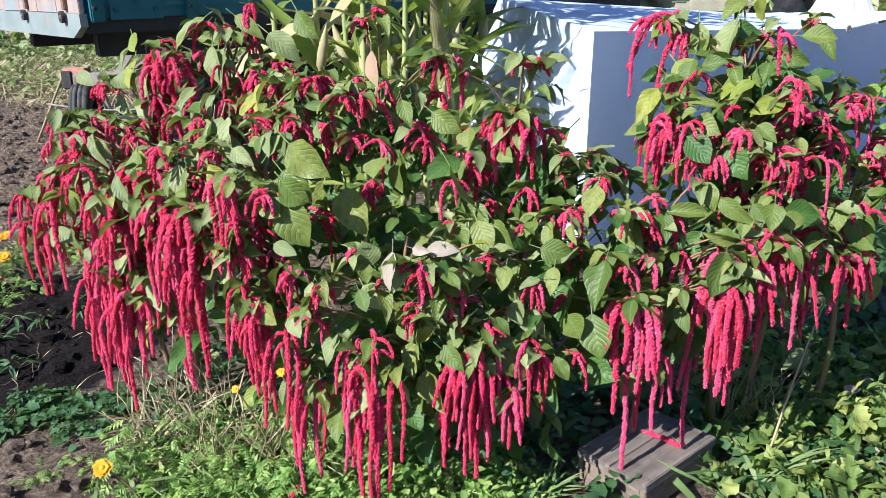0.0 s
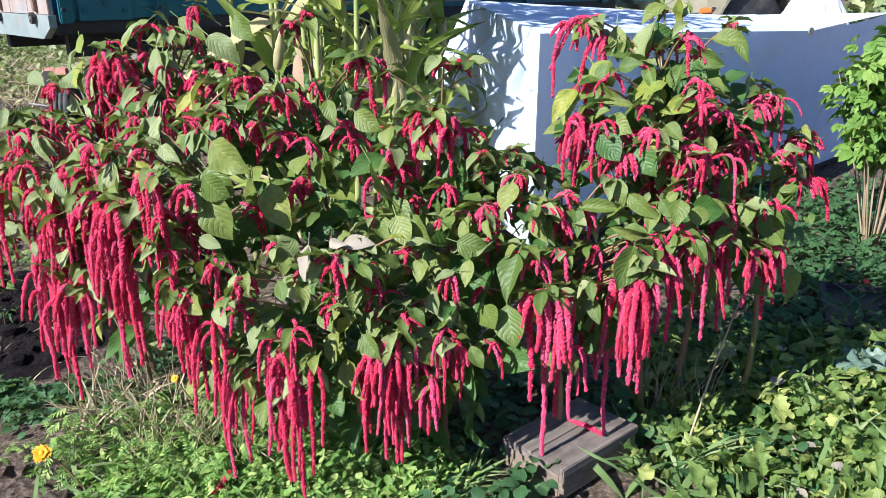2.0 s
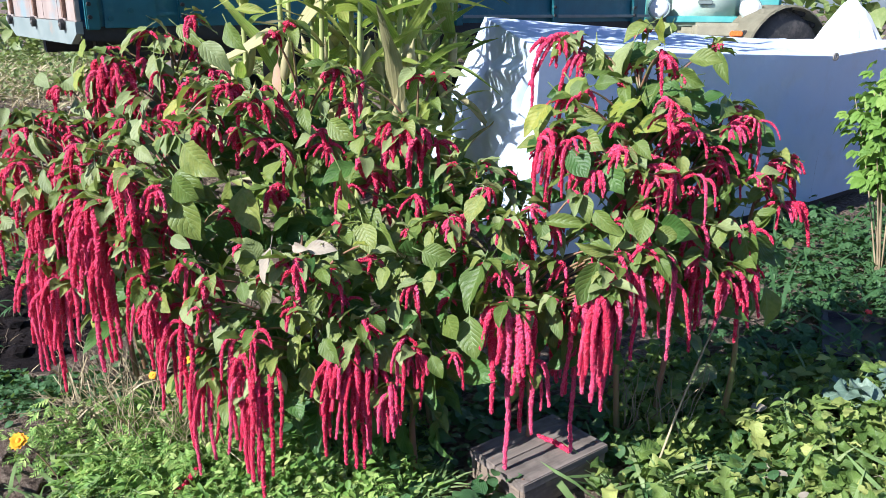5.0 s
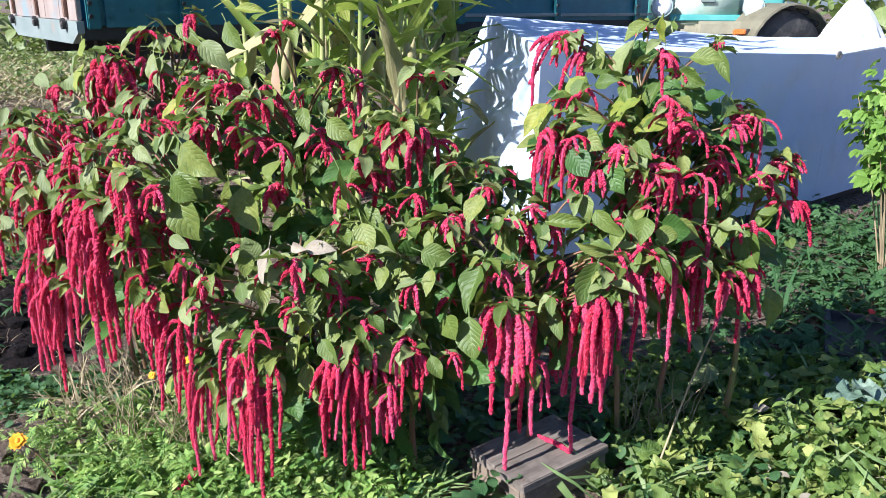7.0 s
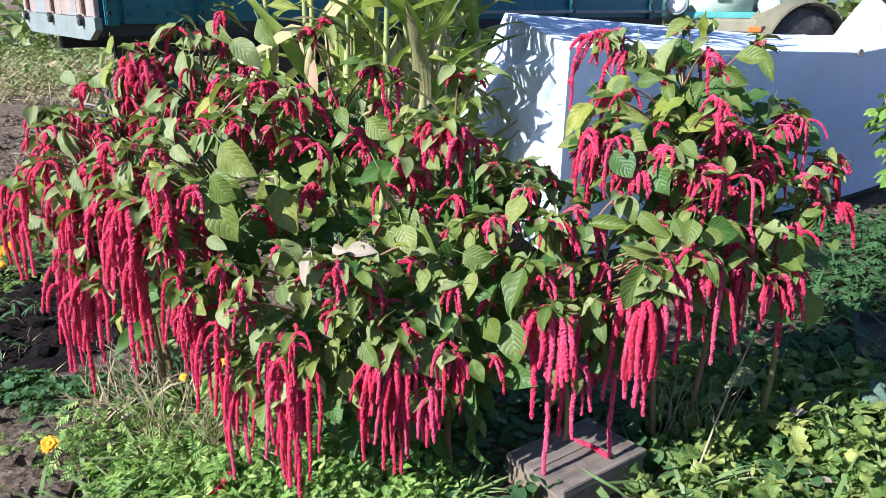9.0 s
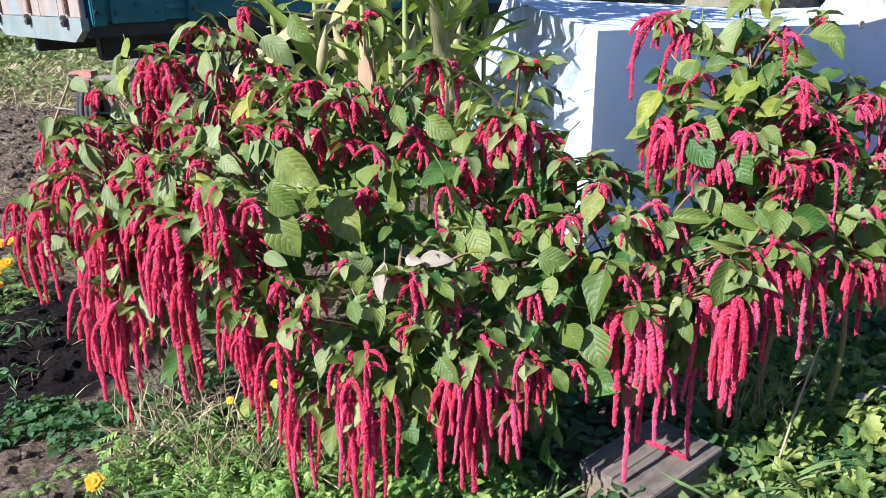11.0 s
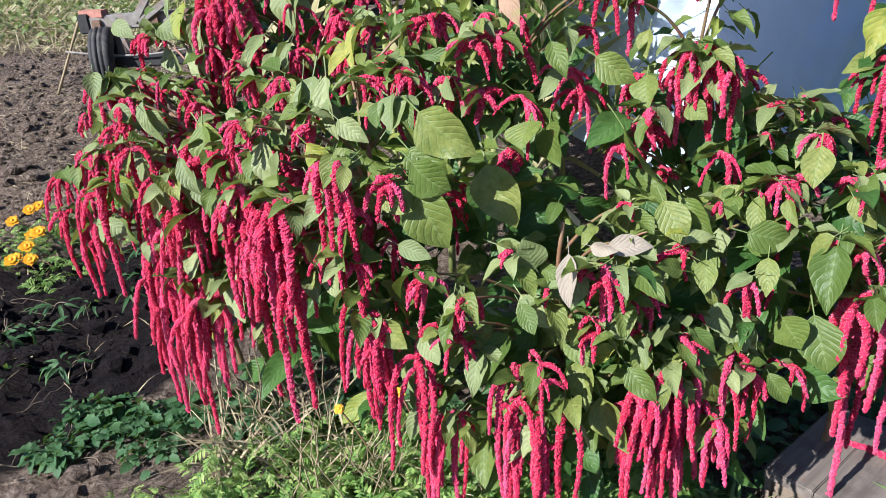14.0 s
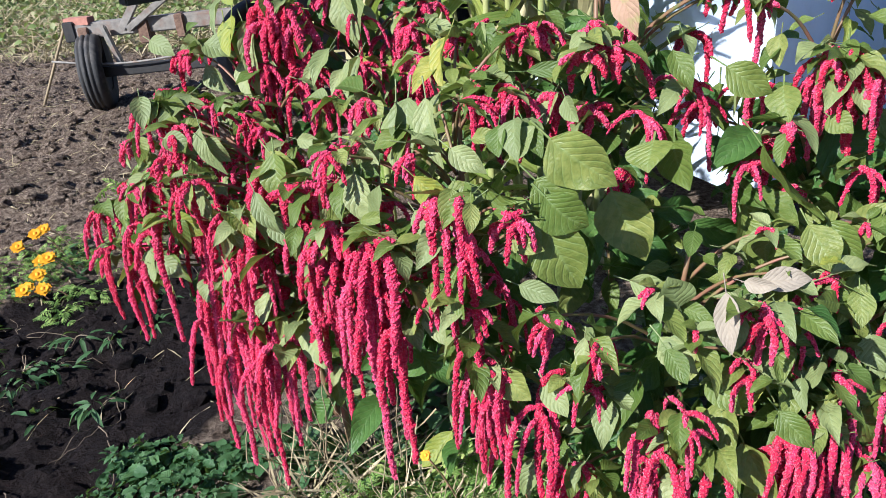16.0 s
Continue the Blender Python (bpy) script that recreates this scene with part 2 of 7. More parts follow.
M["petal_orange"] = plain("marigold_orange", (0.80, 0.30, 0.01), (0.90, 0.42, 0.015), 50, 0.55, bump=0.3, spec=0.08)
M["petal_red"] = plain("red_petal", (0.50, 0.03, 0.03), (0.66, 0.06, 0.04), 50, 0.55, bump=0.3)


def cloth_mat(name, low, high, soil):
    """Thin white cotton sheet: weave, soft creases and a few greyed patches."""
    n = Nodes(name)
    weave = n.noise(420.0, 2.0)
    broad = n.noise(2.3, 5.0, 0.6)
    col = n.ramp(broad, (0.3, low), (0.7, high))
    col = n.mix(n.ramp(n.noise(6.0, 5.0, 0.65), (0.56, 0.0), (0.78, 0.45)), col, soil)
    nor = n.bump(n.math("ADD", n.math("MULTIPLY", n.noise(9.0, 4.0, 0.6), 2.0), n.math("MULTIPLY", weave, 0.15)), 0.3, 0.02)
    n.done(col, 0.8, spec=0.2)
    n.translucent((0.88, 0.88, 0.88), 0.22, nor)
    return n.mat


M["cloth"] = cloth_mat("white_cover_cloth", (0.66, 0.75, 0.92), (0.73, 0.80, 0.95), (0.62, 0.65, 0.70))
M["cloth_grey"] = cloth_mat("second_cover_cloth", (0.78, 0.79, 0.82), (0.85, 0.86, 0.88), (0.62, 0.61, 0.60))


def soil_mat():
    n = Nodes("garden_soil")
    geo = n.tree.nodes.new("ShaderNodeNewGeometry").outputs["Position"]
    a = n.noise(34.0, 8.0, 0.7, vector=geo)
    b = n.noise(1.1, 4.0, 0.6, vector=geo)
    col = n.ramp(a, (0.28, (0.034, 0.024, 0.018)), (0.47, (0.150, 0.110, 0.080)), (0.70, (0.44, 0.35, 0.26)))
    col = n.mix(n.ramp(b, (0.48, 0.0), (0.68, 0.4)), col, n.ramp(a, (0.3, (0.018, 0.012, 0.012)), (0.7, (0.055, 0.040, 0.034))))
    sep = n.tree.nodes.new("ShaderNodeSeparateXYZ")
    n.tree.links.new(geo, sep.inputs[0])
    # shadow of something out of view, painted as near-black soil left of the bed
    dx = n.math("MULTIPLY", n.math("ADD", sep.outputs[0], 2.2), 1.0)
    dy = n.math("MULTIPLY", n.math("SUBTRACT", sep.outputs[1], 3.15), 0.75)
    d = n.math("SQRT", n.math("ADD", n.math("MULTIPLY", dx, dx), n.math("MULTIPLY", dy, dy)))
    shade_patch = n.ramp(n.math("ADD", d, n.math("MULTIPLY", n.noise(3.0, 4.0, vector=geo), 0.5)), (0.95, 0.96), (1.2, 0.0))
    col = n.mix(shade_patch, col, n.ramp(a, (0.35, (0.005, 0.003, 0.004)), (0.75, (0.016, 0.011, 0.012))))
    crumbs = n.ramp(n.noise(120.0, 2.0, 0.6, vector=geo), (0.66, 0.0), (0.74, 1.0))
    col = n.mix(n.math("MULTIPLY", n.math("MULTIPLY", crumbs, n.math("SUBTRACT", 1.0, shade_patch)), 0.6), col, (0.30, 0.25, 0.19))
    n.bump(n.math("ADD", a, n.math("MULTIPLY", crumbs, 0.3)), 1.0, 0.06)
    return n.done(col, 0.92, spec=0.15)


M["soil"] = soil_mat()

# ---- building helpers ----
def mesh_of(name, verts, faces, mats, uvs=None, slots=None, smooth=True):
    """A mesh from arrays; uvs: one pair a vertex; slots: one material index a face."""
    me = bpy.data.meshes.new(name)
    me.from_pydata([tuple(v) for v in verts], [], [tuple(f) for f in faces])
    for m in mats if isinstance(mats, (list, tuple)) else (mats,):
        me.materials.append(m)
    if uvs is not None:
        layer = me.uv_layers.new(name="UVMap")
        idx = np.empty(len(me.loops), dtype=np.int32)
        me.loops.foreach_get("vertex_index", idx)
        layer.data.foreach_set("uv", np.asarray(uvs, dtype=np.float32)[idx].ravel())
    if slots is not None:
        me.polygons.foreach_set("material_index", np.asarray(slots, dtype=np.int32))
    if smooth:
        me.polygons.foreach_set("use_smooth", np.ones(len(me.polygons), dtype=bool))
    me.update()
    return me


def thing(name, at, label, category, group="", kind=""):
    """An empty at a thing's base, which carries its parts."""
    ob = new(name)
    ob.empty_display_size = 0.05
    ob.location = at
    return tagged(ob, label, category, group, kind)


def world_of(ob):
    m = Matrix.LocRotScale(ob.location, ob.rotation_euler, ob.scale)
    return world_of(ob.parent) @ m if ob.parent else m


def attach(name, me, parent, m=None, label=""):
    """Links a mesh as a part; m is its place in the world."""
    ob = new(name, me)
    if parent is not None:
        ob.parent = parent
        w = world_of(parent).inverted() @ (m if m is not None else Matrix())
    else:
        w = m if m is not None else Matrix()
    ob.location, ob.rotation_euler, ob.scale = w.to_translation(), w.to_euler(), w.to_scale()
    return tagged(ob, label) if label else ob


def part(name, bm, material, parent, label="", m=None, smooth=False):
    """Links a bmesh, given in world metres (or placed by m), as ONE part."""
    me = bpy.data.meshes.new(name)
    bm.to_mesh(me)
    bm.free()
    me.materials.append(material)
    if smooth:
        me.polygons.foreach_set("use_smooth", np.ones(len(me.polygons), dtype=bool))
    return attach(name, me, parent, m, label)


def box(size, at=(0, 0, 0), m=None, bevel=0.0, wobble=0.0):
    """A bmesh box with bevelled edges, centred on at."""
    bm = bmesh.new()
    bmesh.ops.create_cube(bm, size=1.0)
    bmesh.ops.scale(bm, vec=size, verts=bm.verts)
    if bevel:
        bmesh.ops.bevel(bm, geom=list(bm.edges), offset=bevel, segments=2, affect="EDGES")
    if wobble:
        for v in bm.verts:
            v.co += Vector((random.uniform(-1, 1), random.uniform(-1, 1), random.uniform(-1, 1))) * wobble
    bmesh.ops.translate(bm, vec=at, verts=bm.verts)
    if m is not None:
        bm.transform(m)
    return bm


def cyl(r, depth, m=None, seg=20, r2=None, bevel=0.0):
    """A bmesh cylinder about z, centred."""
    bm = bmesh.new()
    bmesh.ops.create_cone(bm, cap_ends=True, segments=seg, radius1=r, radius2=r if r2 is None else r2, depth=depth)
    if bevel:
        rim = [e for e in bm.edges if abs(e.verts[0].co.z - e.verts[1].co.z) < 1e-6]
        bmesh.ops.bevel(bm, geom=rim, offset=bevel, segments=2, affect="EDGES")
    if m is not None:
        bm.transform(m)
    return bm


def lathe(profile, m=None, seg=28):
    """A bmesh turned about z from (radius, height) pairs."""
    bm = bmesh.new()
    rings = []
    for r, z in profile:
        rings.append([bm.verts.new((r * math.cos(2 * math.pi * k / seg), r * math.sin(2 * math.pi * k / seg), z)) for k in range(seg)])
    for a, b in zip(rings, rings[1:]):
        for k in range(seg):
            bm.faces.new((a[k], a[(k + 1) % seg], b[(k + 1) % seg], b[k]))
    bmesh.ops.recalc_face_normals(bm, faces=bm.faces)
    if m is not None:
        bm.transform(m)
    return bm


def quad_mesh(name, v, q, mat, smooth=True, uv=None):
    """A mesh of quads from arrays, set in one go."""
    me = bpy.data.meshes.new(name)
    q = np.asarray(q, dtype=np.int32)
    me.vertices.add(len(v))
    me.vertices.foreach_set("co", np.asarray(v, dtype=np.float32).ravel())
    me.loops.add(q.size)
    me.loops.foreach_set("vertex_index", q.ravel())
    me.polygons.add(len(q))
    me.polygons.foreach_set("loop_start", np.arange(0, q.size, 4, dtype=np.int32))
    me.polygons.foreach_set("use_smooth", np.full(len(q), smooth, dtype=bool))
    me.materials.append(mat)
    if uv is not None:
        me.uv_layers.new(name="UVMap").data.foreach_set("uv", np.asarray(uv, dtype=np.float32)[q.ravel()].ravel())
    me.update(calc_edges=True)
    return me


def frames_along(p):
    """Two normals at each point of a polyline."""
    d = np.gradient(p, axis=0)
    d /= np.linalg.norm(d, axis=1)[:, None] + 1e-9
    ref = np.array((0.31, 0.87, 0.12))
    a = np.cross(d, ref)
    a /= np.linalg.norm(a, axis=1)[:, None] + 1e-9
    return a, np.cross(d, a)


def tube(p, r, seg=6, jitter=0.0, rng=None, cap=True):
    """Vertices and faces of a tube along p with a radius at each point."""
    p = np.asarray(p, dtype=float)
    r = np.broadcast_to(np.asarray(r, dtype=float), (len(p),))
    a, b = frames_along(p)
    ang = 2 * np.pi * np.arange(seg) / seg
    rr = r[:, None] * np.ones((1, seg))
    if jitter:
        rr = rr * (1 + jitter * (rng.random(rr.shape) * 2 - 1))
    off = np.arange(len(p))[:, None] * (np.pi / seg) * (1 if jitter else 0)
    v = p[:, None] + rr[..., None] * (np.cos(ang + off)[..., None] * a[:, None] + np.sin(ang + off)[..., None] * b[:, None])
    v = v.reshape(-1, 3)
    faces = []
    for i in range(len(p) - 1):
        for k in range(seg):
            k2 = (k + 1) % seg
            faces.append((i * seg + k, i * seg + k2, (i + 1) * seg + k2, (i + 1) * seg + k))
    if cap:
        faces.append(tuple(range(seg))[::-1])
        faces.append(tuple((len(p) - 1) * seg + k for k in range(seg)))
    return v, faces


def curve_pts(a, b, rise=0.0, n=8, sag=0.0):
    """A bowed line from a to b."""
    a, b = np.asarray(a, float), np.asarray(b, float)
    u = np.linspace(0, 1, n)[:, None]
    p = a + (b - a) * u
    p[:, 2:] += rise * np.sin(np.pi * u) - sag * u * u
    return p


def merged(name, templates, places, mat, rng):
    """One mesh of many copies of the templates (verts, faces, uvs) at the 4x4 places."""
    vs, fs, us, n = [], [], [], 0
    for m in places:
        v, f, uv = templates[int(rng.integers(len(templates)))]
        vs.append(v @ m[:3, :3].T + m[:3, 3])
        fs += [tuple(i + n for i in q) for q in f]
        us.append(uv)
        n += len(v)
    return mesh_of(name, np.concatenate(vs), fs, mat, np.concatenate(us))


def place_leaf(base, way, size, spin=0.0, up=(0, 0, 1)):
    """The 4x4 pose of a unit leaf (along +y, face up +z) at base, pointing along way."""
    y = np.asarray(way, float)
    y = y / (np.linalg.norm(y) + 1e-9)
    x = np.cross(y, np.asarray(up, float))
    if np.linalg.norm(x) < 0.05:
        x = np.cross(y, (0.6, 0.8, 0.1))
    x /= np.linalg.norm(x)
    z = np.cross(x, y)
    c, s = math.cos(spin), math.sin(spin)
    x, z = c * x + s * z, -s * x + c * z
    m = np.eye(4)
    size = np.broadcast_to(np.asarray(size, float), (3,))
    m[:3, 0], m[:3, 1], m[:3, 2], m[:3, 3] = x * size[0], y * size[1], z * size[2], base
    return m


def leaf_shape(rng, aspect=0.6, nu=8, nv=4, fold=0.25, droop=0.25, wave=0.04, full=0.62, tip=0.85, petiole=0.0, lobes=0.0):
    """A unit leaf along +y: verts, faces, uvs."""
    u = np.linspace(0, 1, nu + 1)
    w = np.power(np.clip(u, 0, 1), full) * np.power(1 - u, tip)
    w = w / w.max() * aspect * 0.5
    if lobes:
        w = w * (1 + lobes * np.sin(u * math.pi * 7.0))
    w[0], w[-1] = 0.006, 0.003
    t = np.linspace(-1, 1, nv + 1)
    ph = rng.random(4) * 6.28
    V, UV = [], []
    for i, uu in enumerate(u):
        for tt in t:
            z = fold * abs(tt) * w[i] - droop * uu * uu
            z += wave * math.sin(9 * uu + ph[0]) * tt + wave * 0.8 * math.sin(15 * uu + ph[1]) * abs(tt)
            x = tt * w[i] + 0.05 * math.sin(2.2 * uu + ph[2]) * uu
            V.append((x, uu * (1 - 0.18 * droop * uu), z))
            UV.append((tt * 0.5 + 0.5, uu))
    F = []
    for i in range(nu):
        for k in range(nv):
            a = i * (nv + 1) + k
            F.append((a, a + 1, a + nv + 2, a + nv + 1))
    if petiole:
        p = np.array([(0, -petiole, 0.10 * petiole), (0, -petiole * 0.5, 0.03 * petiole), (0, 0.02, 0)])
        tv, tf = tube(p, (0.016, 0.013, 0.012), 4, cap=False)
        n = len(V)
        V += [tuple(q) for q in tv]
        UV += [(0.5, 0.0)] * len(tv)
        F += [tuple(i + n for i in q) for q in tf]
    return np.array(V), F, np.array(UV)

# ---- ground ----
def axis(lo, hi, step, far):
    mid = np.arange(lo, hi + step, step)
    out = np.geomspace(0.3, far, 22)
    return np.concatenate((lo - out[::-1], mid, hi + out))


def ground_height(x, y):
    h = 0.030 * noise.noise((x * 1.3, y * 1.3, 0.0)) + 0.016 * noise.noise((x * 7, y * 7, 3.0)) + 0.008 * noise.noise((x * 19, y * 19, 5.0))
    plot = max(0.0, min(1.0, (-1.0 - x) * 1.2)) * max(0.0, min(1.0, (10.6 - y) * 0.6))
    h += plot * (0.022 * math.sin(y * 5.2 + 0.8 * math.sin(x * 1.7)) + 0.052 * noise.noise((x * 8, y * 8, 8.0)) + 0.024 * noise.noise((x * 23, y * 23, 2.0)))
    h -= 0.05 * math.exp(-((x + 1.95) ** 2 + (y - 2.75) ** 2) / 0.25)
    return h - 0.012


gx, gy = axis(-7.0, 3.2, 0.045, 600.0), axis(1.2, 10.4, 0.045, 600.0)
gv = np.array([(x, y, ground_height(x, y)) for y in gy for x in gx])
gn = len(gx)
gf = [(j * gn + i, j * gn + i + 1, (j + 1) * gn + i + 1, (j + 1) * gn + i) for j in range(len(gy) - 1) for i in range(gn - 1)]
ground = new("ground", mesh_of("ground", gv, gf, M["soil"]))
tagged(ground, "dark crumbly garden soil, freshly dug and uneven", "ground", kind="structure")



def clods(n):
    """Broken lumps of soil over the dug plot, as one mesh."""
    rng = np.random.default_rng(23)
    lumps = []
    for _ in range(6):
        bm = bmesh.new()
        bmesh.ops.create_icosphere(bm, subdivisions=1, radius=1.0)
        v = np.array([p.co[:] for p in bm.verts]) * (1 + rng.normal(0, 0.22, (len(bm.verts), 1)))
        lumps.append((v, [tuple(p.index for p in f.verts) for f in bm.faces]))
        bm.free()
    V, F, k = [], [], 0
    while len(V) < n:
        x, y = rng.uniform(-7.6, -0.8), rng.uniform(1.5, 10.4)
        if x > -1.4 and y > 2.1:
            continue
        v, f = lumps[int(rng.integers(6))]
        s = 0.008 + 0.045 * rng.random() ** 3
        V.append(v * s * np.array((1.2, 1.0, 0.75)) + (x, y, ground_height(x, y) + s * 0.25))
        F += [tuple(i + k for i in q) for q in f]
        k += len(v)
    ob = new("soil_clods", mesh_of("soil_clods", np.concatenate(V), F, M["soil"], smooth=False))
    tagged(ob, "loose clods of dug soil over the plot", "soil", kind="stuff")


clods(8000)

# ---- low growth (uncountable) ----
G = np.random.default_rng(11)
SMALL = [leaf_shape(G, G.uniform(0.5, 0.75), 4, 2, 0.3, 0.35, 0.03, 0.6, 0.7) for _ in range(6)]
LOBED = [leaf_shape(G, G.uniform(0.7, 0.9), 7, 2, 0.25, 0.3, 0.03, 0.5, 0.55, lobes=0.22) for _ in range(5)]
BERRY = [leaf_shape(G, G.uniform(0.55, 0.85), 9, 3, G.uniform(0.3, 1.2), 0.45, 0.09, 0.75, 0.6, lobes=G.uniform(0.08, 0.2)) for _ in range(8)]


RAGGED = [leaf_shape(G, G.uniform(0.38, 0.62), 11, 2, G.uniform(0.2, 0.8), G.uniform(0.2, 0.7), 0.05, 0.6, 0.6, lobes=G.uniform(0.16, 0.32)) for _ in range(8)]
SLIM = [leaf_shape(G, G.uniform(0.14, 0.26), 5, 2, 0.4, G.uniform(0.2, 0.7), 0.02, 0.5, 0.8) for _ in range(6)]
BROAD = [leaf_shape(G, G.uniform(0.5, 0.9), 9, 3, G.uniform(0.2, 0.9), G.uniform(0.2, 0.6), 0.07, 0.7, 0.6, lobes=G.uniform(0.05, 0.14)) for _ in range(8)]


def compound(leaflets, spread, narrow, rng, pairs=True):
    """A unit leaf built of leaflets: feathered along a rib, or spread like a hand."""
    V, F, U, n = [], [], [], 0
    for i in range(leaflets):
        form = leaf_shape(rng, narrow, 3, 2, 0.3, 0.3, 0.02, 0.6, 0.7)
        if pairs:
            t = i / leaflets
            side = (i % 2) * 2 - 1
            m = place_leaf((0, t * 0.8, -0.12 * t * t), (side * math.cos(0.6 + 0.5 * t), math.sin(0.6 + 0.5 * t), rng.normal(0, 0.2)), spread * (1 - 0.6 * t))
        else:
            a = (i - (leaflets - 1) / 2) * spread
            m = place_leaf((0, 0, 0), (math.sin(a), math.cos(a), rng.normal(-0.1, 0.06)), 1.0 - 0.22 * abs(a))
        V.append(form[0] @ m[:3, :3].T + m[:3, 3])
        F += [tuple(k + n for k in q) for q in form[1]]
        U.append(form[2])
        n += len(form[0])
    if pairs:
        tv, tf = tube(np.array([(0, -0.1, -0.03), (0, 0.4, -0.01), (0, 0.85, -0.13)]), (0.012, 0.01, 0.006), 3, cap=False)
        V.append(tv)
        F += [tuple(k + n for k in q) for q in tf]
        U.append(np.full((len(tv), 2), 0.5))
    return np.concatenate(V), F, np.concatenate(U)


THIN = [leaf_shape(G, G.uniform(0.014, 0.026), 5, 1, 0.0, d, 0.01, 0.15, 0.7) for d in (0.15, 0.4, 0.7, 0.9)]
FEATHER = [compound(11, 0.42, 0.30, G) for _ in range(5)]
PALM = [compound(5, 0.62, 0.55, G, False) for _ in range(6)]
BLADE = [leaf_shape(G, G.uniform(0.045, 0.075), 6, 1, 0.0, d, 0.01, 0.15, 0.7) for d in (0.25, 0.5, 0.75, 0.95)]


def stuff(name, templates, places, mat, label, category):
    ob = new(name, merged(name, templates, places, M[mat], G))
    return tagged(ob, label, category, kind="stuff")


def clumps(spots, per, reach, size, rise, tilt=0.5):
    """Poses of leaves in small rosettes round spots."""
    out = []
    for x, y in spots:
        k = int(G.integers(max(per // 2, 1), per + 1))
        h = G.uniform(0.25, 1.0) * rise
        for i in range(k):
            az = G.uniform(0, 6.283)
            d = reach * math.sqrt(G.random())
            z = ground_height(x, y) + h * G.uniform(0.1, 1.0)
            way = (math.cos(az), math.sin(az), G.uniform(-tilt, tilt))
            out.append(place_leaf((x + d * math.cos(az), y + d * math.sin(az), max(z, 0.005)), way, G.uniform(*size), G.uniform(-0.6, 0.6)))
    return out


def spots(n, x0, x1, y0, y1, keep=None):
    out = []
    while len(out) < n:
        x, y = G.uniform(x0, x1), G.uniform(y0, y1)
        if keep is None or keep(x, y):
            out.append((x, y))
    return out


def blades(at, per, size, lean=0.5):
    out = []
    for x, y in at:
        for i in range(int(G.integers(1, per + 1))):
            az = G.uniform(0, 6.283)
            way = (math.cos(az) * lean, math.sin(az) * lean, 1.0)
            out.append(place_leaf((x + G.normal(0, 0.012), y + G.normal(0, 0.012), ground_height(x, y)), way, G.uniform(*size), 0.0,
                                  (-math.cos(az), -math.sin(az), 0.3)))
    return out


def off_bench(x, y):
    u, v = (x - 0.716) * 0.766 - (y - 2.425) * 0.643, (x - 0.716) * 0.643 + (y - 2.425) * 0.766
    return not (abs(u) < 0.17 and abs(v) < 0.24)


front = spots(400, -0.95, 0.30, 1.55, 2.55, lambda x, y: off_bench(x, y) and x > -0.80 + 0.18 * noise.noise((y * 5, 0, 0)) - 0.25 * (y - 2.0) and y > 1.55 + 0.1 * noise.noise((x * 4, 1, 0)))
stuff("weeds", FEATHER, clumps(front[:150], 10, 0.05, (0.05, 0.10), 0.12, 1.2), "weed", "low bright green weeds round the foot of the plants", "weeds")
stuff("weeds", RAGGED, clumps(front[100:400], 8, 0.05, (0.035, 0.085), 0.13, 0.7), "weed", "ragged-leaved bright weeds round the foot of the plants", "weeds")
stuff("weeds", SLIM, clumps(front[200:400], 12, 0.04, (0.035, 0.08), 0.15, 1.2), "weed", "narrow-leaved light green weeds round the foot of the plants", "weeds")
clover = spots(300, -0.25, 0.36, 1.7, 2.3, off_bench)
stuff("weeds", SMALL, clumps(clover, 11, 0.05, (0.018, 0.042), 0.14, 0.8), "weed", "small round-leaved weeds between the plants and the bench", "weeds")
stuff("grass", BLADE, blades(spots(430, -0.78, 0.4, 1.6, 2.35, off_bench), 9, (0.09, 0.22), 1.0), "grass", "thin bright grass at the foot of the bed", "grass")
under = spots(300, -1.2, 1.5, 2.4, 3.1, off_bench)
stuff("weeds", LOBED, clumps(under, 8, 0.07, (0.03, 0.07), 0.13), "weed_shaded", "shaded weeds growing under the tall plants", "weeds")
stuff("weeds", RAGGED + SMALL, clumps(spots(75, -1.78, -1.28, 2.36, 2.68, lambda x, y: noise.noise((x * 3, y * 3, 4.0)) > -0.1), 10, 0.06, (0.025, 0.06), 0.07, 0.8), "weed_shaded", "patch of dark green weeds on the dug soil", "weeds")
stuff("weeds", FEATHER, clumps(spots(10, -1.35, -0.95, 2.1, 2.3), 7, 0.05, (0.03, 0.06), 0.05), "weed", "sparse seedlings on bare soil", "weeds")
bed = spots(560, 1.0, 2.9, 1.75, 3.45, lambda x, y: off_bench(x, y) and x > 0.98)
stuff("strawberry_plants", BERRY, clumps(bed[:400], 8, 0.09, (0.035, 0.085), 0.20, 1.1), "berry", "sunlit strawberry plants with broad toothed leaves", "strawberries")
stuff("weeds", BROAD, clumps(bed[400:], 6, 0.08, (0.05, 0.10), 0.22, 1.2), "berry", "broad-leaved weeds among the strawberry plants", "weeds")
stuff("weeds", RAGGED + SLIM, clumps(bed[:260], 8, 0.08, (0.045, 0.10), 0.22, 1.2), "berry", "light green ragged weeds among the strawberry plants", "weeds")
stuff("grass", BLADE, blades(spots(150, 0.9, 2.7, 1.8, 3.3, off_bench), 5, (0.12, 0.34), 0.7), "grass", "long grass blades among the strawberry plants", "grass")
stuff("dry_leaves", LOBED, clumps(spots(60, 1.05, 2.8, 1.85, 3.2), 3, 0.09, (0.035, 0.07), 0.19, 0.9), "leaf_dry", "withered pale leaves among the strawberry plants", "dry leaves")
